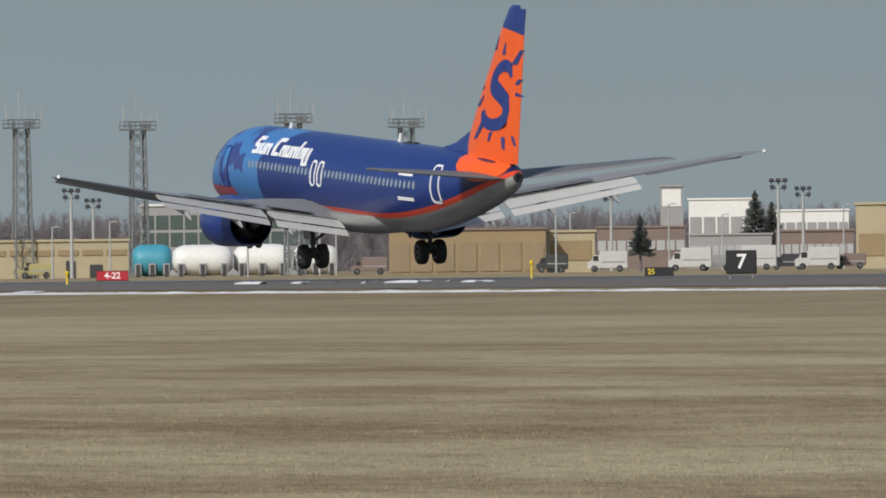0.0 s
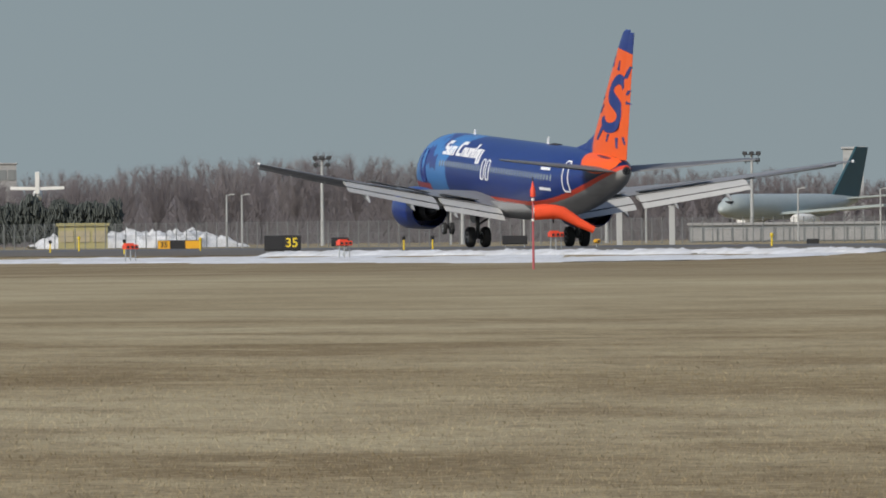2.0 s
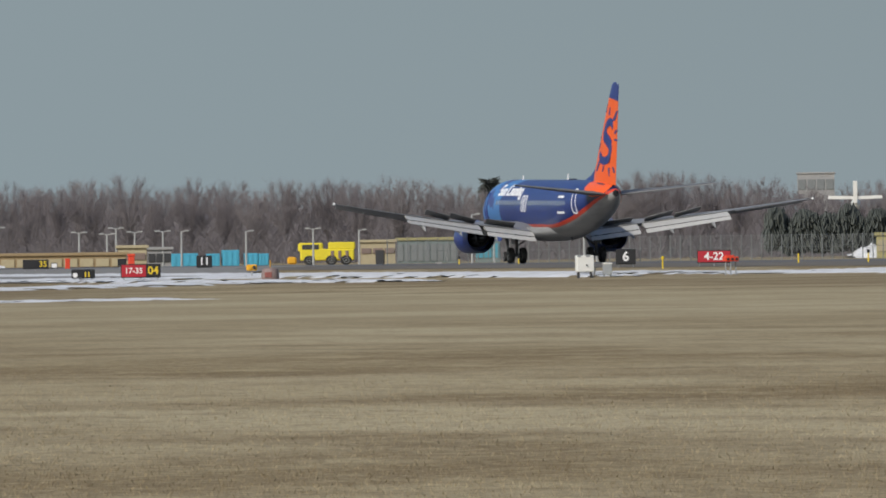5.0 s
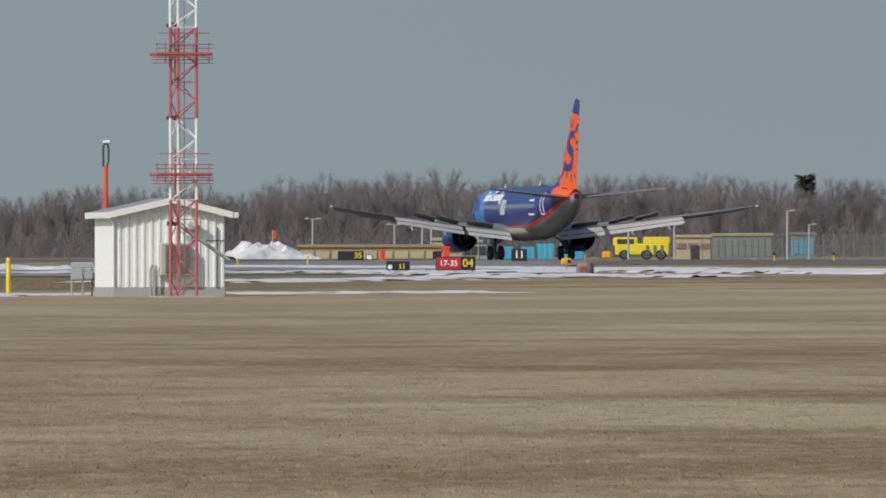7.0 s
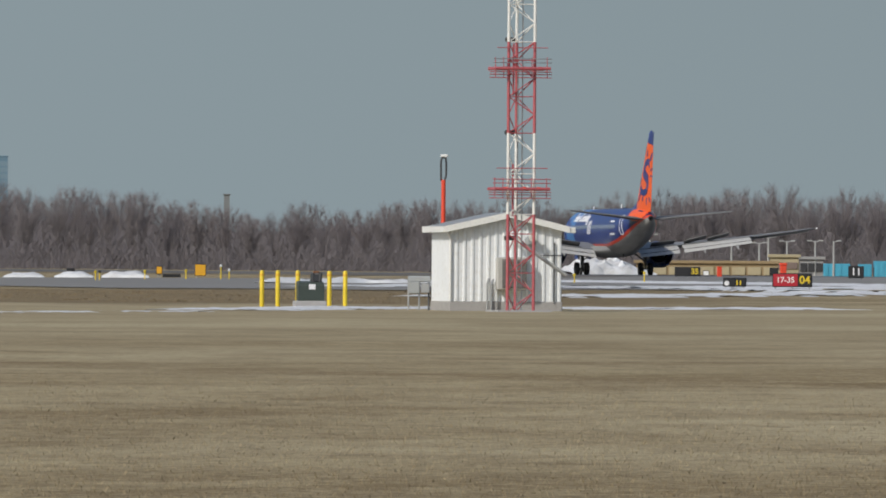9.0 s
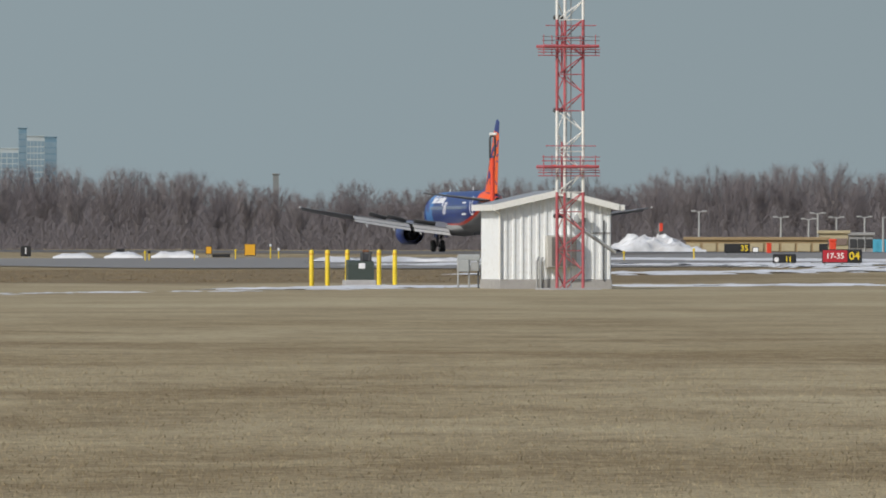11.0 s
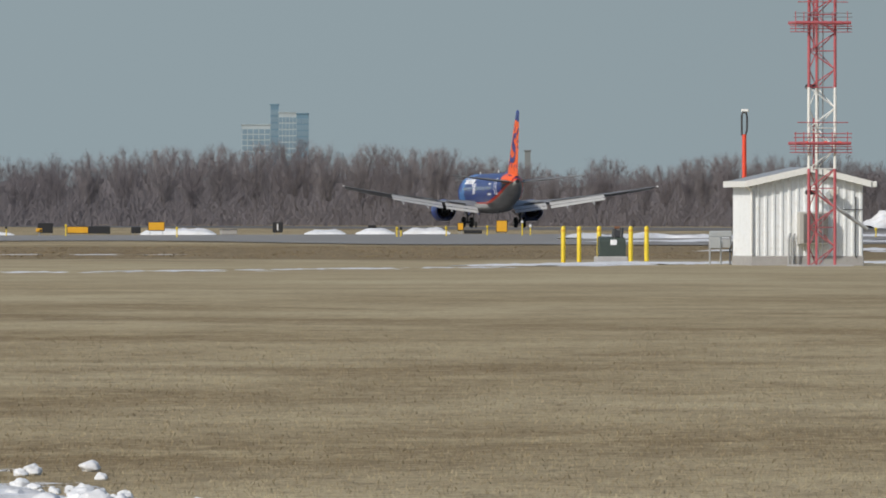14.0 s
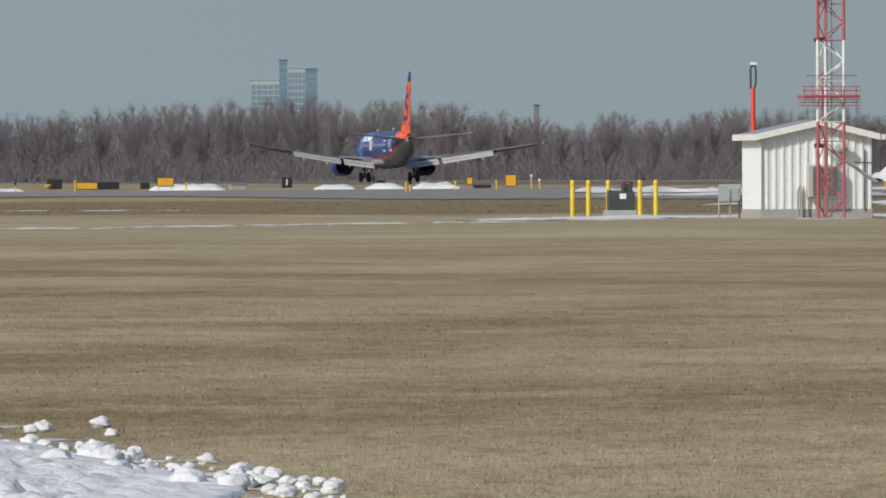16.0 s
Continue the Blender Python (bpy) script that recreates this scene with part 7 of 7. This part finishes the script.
def far_tail():
    """A white light aircraft seen from behind, above the brush."""
    t = empty("light_aircraft", facing(6.72, 1660), "white aircraft tail standing beyond the dark hedge", "airplane")
    bm = bmesh.new()
    loft(bm, [[(0.55 * math.cos(6.283 * i / 12) * r, y, 7.3 + 0.7 * r * math.sin(6.283 * i / 12)) for i in range(12)] for y, r in ((0, 0.25), (2, 0.8), (5, 1.3), (9, 1.3), (11, 0.3))])
    bmesh.ops.recalc_face_normals(bm, faces=bm.faces)
    bd = part("fuselage", bm, TANK_WHITE, t, smooth=50)
    part("fin", slab([(0, 2.4, 7.8), (0, -0.3, 7.6), (0, -0.6, 10.6), (0, 0.5, 10.7)], (1, 0, 0), 0.6), TANK_WHITE, bd)
    for s in (-1, 1):
        part("tailplane", slab([(s * 0.2, 1.6, 8.3), (s * 3.8, 0.9, 8.4), (s * 3.8, -0.1, 8.4), (s * 0.2, -0.2, 8.3)], (0, 0, 1), 0.45), TANK_WHITE, bd)
    for x in (-1.2, 1.2):
        bm = bmesh.new()
        rod(bm, (x, 6, -0.1), (x * 0.4, 6, 6.8), 0.1, n=6)
        part("gear_leg", bm, DARK_STEEL, bd)


far_tail()


def city_tower(b0, b1, d, top_px, wall, label):
    h = top_px * d / 20840 + 2
    return building("city_tower", b0, b1, d, h, wall, label, windows=5, rows=8, win_h=(0.5, 0.97), glass=GLASS_CITY, depth=30)


# Tower colours are muted blue-grey, with far haze mixed in.
CITY_BLUE = finish("city_blue", (0.13, 0.23, 0.31), 0.4, var=0.1, scale=0.03)
CITY_PALE = finish("city_pale", (0.36, 0.42, 0.45), 0.5, var=0.1, scale=0.03)
GLASS_CITY = finish("city_glass", (0.19, 0.28, 0.35), 0.3, var=0.3, scale=0.05)
city_tower(14.345, 14.206, 4500, 160, CITY_PALE, "pale distant office tower block")
city_tower(14.205, 14.166, 4500, 196, CITY_BLUE, "tall narrow blue grey distant tower")
city_tower(14.165, 14.079, 4500, 182, CITY_PALE, "pale distant apartment tower")
city_tower(14.078, 14.02, 4500, 180, CITY_BLUE, "dark blue glass distant tower")
building("far_block", 12.968, 12.940, 3200, 19.4, HAZE_STEEL, "grey distant chimney block above trees", depth=6)
building("far_block", 14.775, 14.755, 3200, 19.2, DULL_GREY, "small distant block above trees", depth=6)


def flag(b, d, h):
    t = empty("marker_flag", facing(b, d), "small orange red marker flag on a stake", "flag")
    bm = bmesh.new()
    rod(bm, (0, 0, -0.1), (0, 0, h), 0.05, n=6)
    part("stake", bm, PALE_POLE, t)
    part("cloth", slab([(0.0, 0, h - 0.9), (0.4, 0.05, h - 0.85), (0.4, 0.1, h - 0.05), (0, 0, h)], (0, 1, 0), 0.05), ORANGE_RED, t)


flag(11.09, 1260, 3.2)


# ---- short dry grass where the camera passes nearest ----
def grass_blades():
    g = np.random.default_rng(4)
    n = 620000
    b = np.radians(g.uniform(-2.4, 16.2, n))
    d = 46 + 190 * g.random(n) ** 1.7
    x, y = -np.sin(b) * d, np.cos(b) * d
    h = g.uniform(0.008, 0.032, n) * (0.6 + 0.6 * g.random(n)) * np.clip((240 - d) / 110, 0.05, 1)
    w = g.uniform(0.0022, 0.0045, n) * (d / 60) ** 0.6
    a = g.uniform(0, 6.283, n)
    lx, ly = g.normal(0, 0.014, n), g.normal(0, 0.014, n)
    u, v = x * ALONG.x + y * ALONG.y, x * ASIDE.x + y * ASIDE.y
    z = 0.095 + 0.25 * np.clip((-v - 60) / 105, 0, 1) ** 2 * (3 - 2 * np.clip((-v - 60) / 105, 0, 1))
    p = np.empty((n, 3, 3))
    p[:, 0] = np.stack([u - np.cos(a) * w, v - np.sin(a) * w, z], 1)
    p[:, 1] = np.stack([u + np.cos(a) * w, v + np.sin(a) * w, z], 1)
    p[:, 2] = np.stack([u + lx, v + ly, z + h], 1)
    me = bpy.data.meshes.new("grass")
    me.vertices.add(n * 3)
    me.vertices.foreach_set("co", p.ravel())
    me.loops.add(n * 3)
    me.loops.foreach_set("vertex_index", np.arange(n * 3))
    me.polygons.add(n)
    me.polygons.foreach_set("loop_start", np.arange(n) * 3)
    me.update()
    mt, nt, bs = nodes_of("grass_blade")
    c = turf(nt, nt.nodes.new("ShaderNodeTexCoord").outputs["Object"])[0]
    geo = nt.nodes.new("ShaderNodeNewGeometry")
    c = mix(nt, calc(nt, "MULTIPLY", geo.outputs["Random Per Island"], 0.25), c, (0.40, 0.34, 0.22))
    nt.links.new(c, bs.inputs["Base Color"])
    bs.inputs["Roughness"].default_value = 0.9
    me.materials.append(mt)
    turf_ob = tagged(new("grass", me), "short dry straw coloured winter grass", "grass", kind="stuff")
    turf_ob.matrix_world = PLAN


grass_blades()


def rough_tufts():
    """Taller brown weeds left unmown between the field and the pavement, in clumps."""
    r = random.Random(77)
    v, f = [], []
    for k in range(1700):
        b = r.uniform(11.9, 16.9)
        d = r.uniform(430, 590)
        if noise.noise(Vector((b * 6, d * 0.05, 4))) < 0.0:
            continue
        p = at(b, d)
        for q in range(14):
            o = p + Vector((r.gauss(0, 0.5), r.gauss(0, 0.5), -0.02))
            blade(v, f, o, o + Vector((r.uniform(-0.1, 0.1), r.uniform(-0.1, 0.1), r.uniform(0.02, 0.09))), 0.025, r)
    me = bpy.data.meshes.new("weeds")
    me.from_pydata([tuple(x) for x in v], [], f)
    mt, nt, bs = nodes_of("dry_weeds")
    geo = nt.nodes.new("ShaderNodeNewGeometry")
    nt.links.new(mix(nt, geo.outputs["Random Per Island"], (0.16, 0.115, 0.065), (0.30, 0.235, 0.14)), bs.inputs["Base Color"])
    bs.inputs["Roughness"].default_value = 0.95
    me.materials.append(mt)
    tagged(new("weeds", me), "clumps of brown dry weeds beside the taxiway", "weeds", kind="stuff")


rough_tufts()


# ---- what moves ----
AIRLINER_ROWS = [  # seconds, metres along the runway, wheel height, nose up, bank
    (0.0, 498.6, 0.61, 3.35, -1.50),
    (0.5, 529.4, 0.46, 3.35, -1.51),
    (1.0, 560.2, 0.34, 3.35, -1.44),
    (1.5, 591.0, 0.00, 3.15, 0.19),
    (2.0, 621.3, 0.00, 2.70, 0.22),
    (2.5, 651.6, 0.00, 2.80, -0.05),
    (3.0, 682.4, 0.00, 2.70, 0.59),
    (3.5, 713.1, 0.00, 2.25, 0.00),
    (4.0, 743.3, 0.00, 1.45, 0.00),
    (4.2, 755.4, 0.00, 1.25, 0.00),
    (5.0, 803.0, 0.00, 0.50, 0.00),
    (5.7, 843.0, 0.00, -0.10, 0.00),
    (6.3, 877.1, 0.00, -0.15, 0.00),
    (6.5, 888.2, 0.00, -0.15, 0.00),
    (7.0, 915.9, 0.00, -0.15, 0.00),
    (7.5, 942.0, 0.00, -0.15, 0.00),
    (8.5, 995.8, 0.00, -0.15, 0.00),
    (9.0, 1021.8, 0.00, -0.15, 0.00),
    (11.3, 1135.7, 0.00, -0.15, 0.00),
    (12.5, 1192.8, 0.00, -0.15, 0.00),
    (13.0, 1216.2, 0.00, -0.15, 0.00),
    (14.0, 1261.0, 0.00, -0.15, 0.00),
    (14.5, 1283.6, 0.00, -0.15, 0.00),
    (16.0, 1345.3, 0.00, -0.15, 0.00),
]


def motions():
    walk(airliner, [(t, (lambda p: pose(p.x, p.y, p.z, 0, 0, 90 + HEADING - 1.0))(from_uv(u, CENTRE, runway_z(u) + 0.03 + lift))
                     @ pose(0, 0, 0, 0, -nose, 0) @ pose(0, 0, 0, bank, 0, 0)) for t, u, lift, nose, bank in AIRLINER_ROWS])
    # wings unload as the lift goes: tips sink
    flex = ((0.0, 2.6), (1.0, 2.4), (2.0, 2.4), (2.5, 1.5), (3.0, 0.8), (4.2, 0.7), (6.3, 0.0), (11.3, 0.1), (13.0, 0.7), (16.0, 0.8))
    for (wing, root, spoilers), engine, side in zip(airliner_wings, airliner_engines, (1, -1)):
        walk(wing, [(t, Matrix.Translation(root) @ pose(0, 0, 0, side * up, 0, 0)) for t, up in flex])
        walk(engine, [(t, Matrix.Translation(root) @ pose(0, 0, 0, side * up, 0, 0) @ Matrix.Translation(-root)) for t, up in flex])
        for ob, hinge in spoilers:
            walk(ob, [(t, Matrix.Translation(hinge) @ pose(0, 0, 0, 0, up, 0)) for t, up in
                      ((0.0, 0), (1.8, 0), (2.2, 14), (2.6, 24), (11.3, 24), (12.5, 4), (16.0, 2))])


motions()
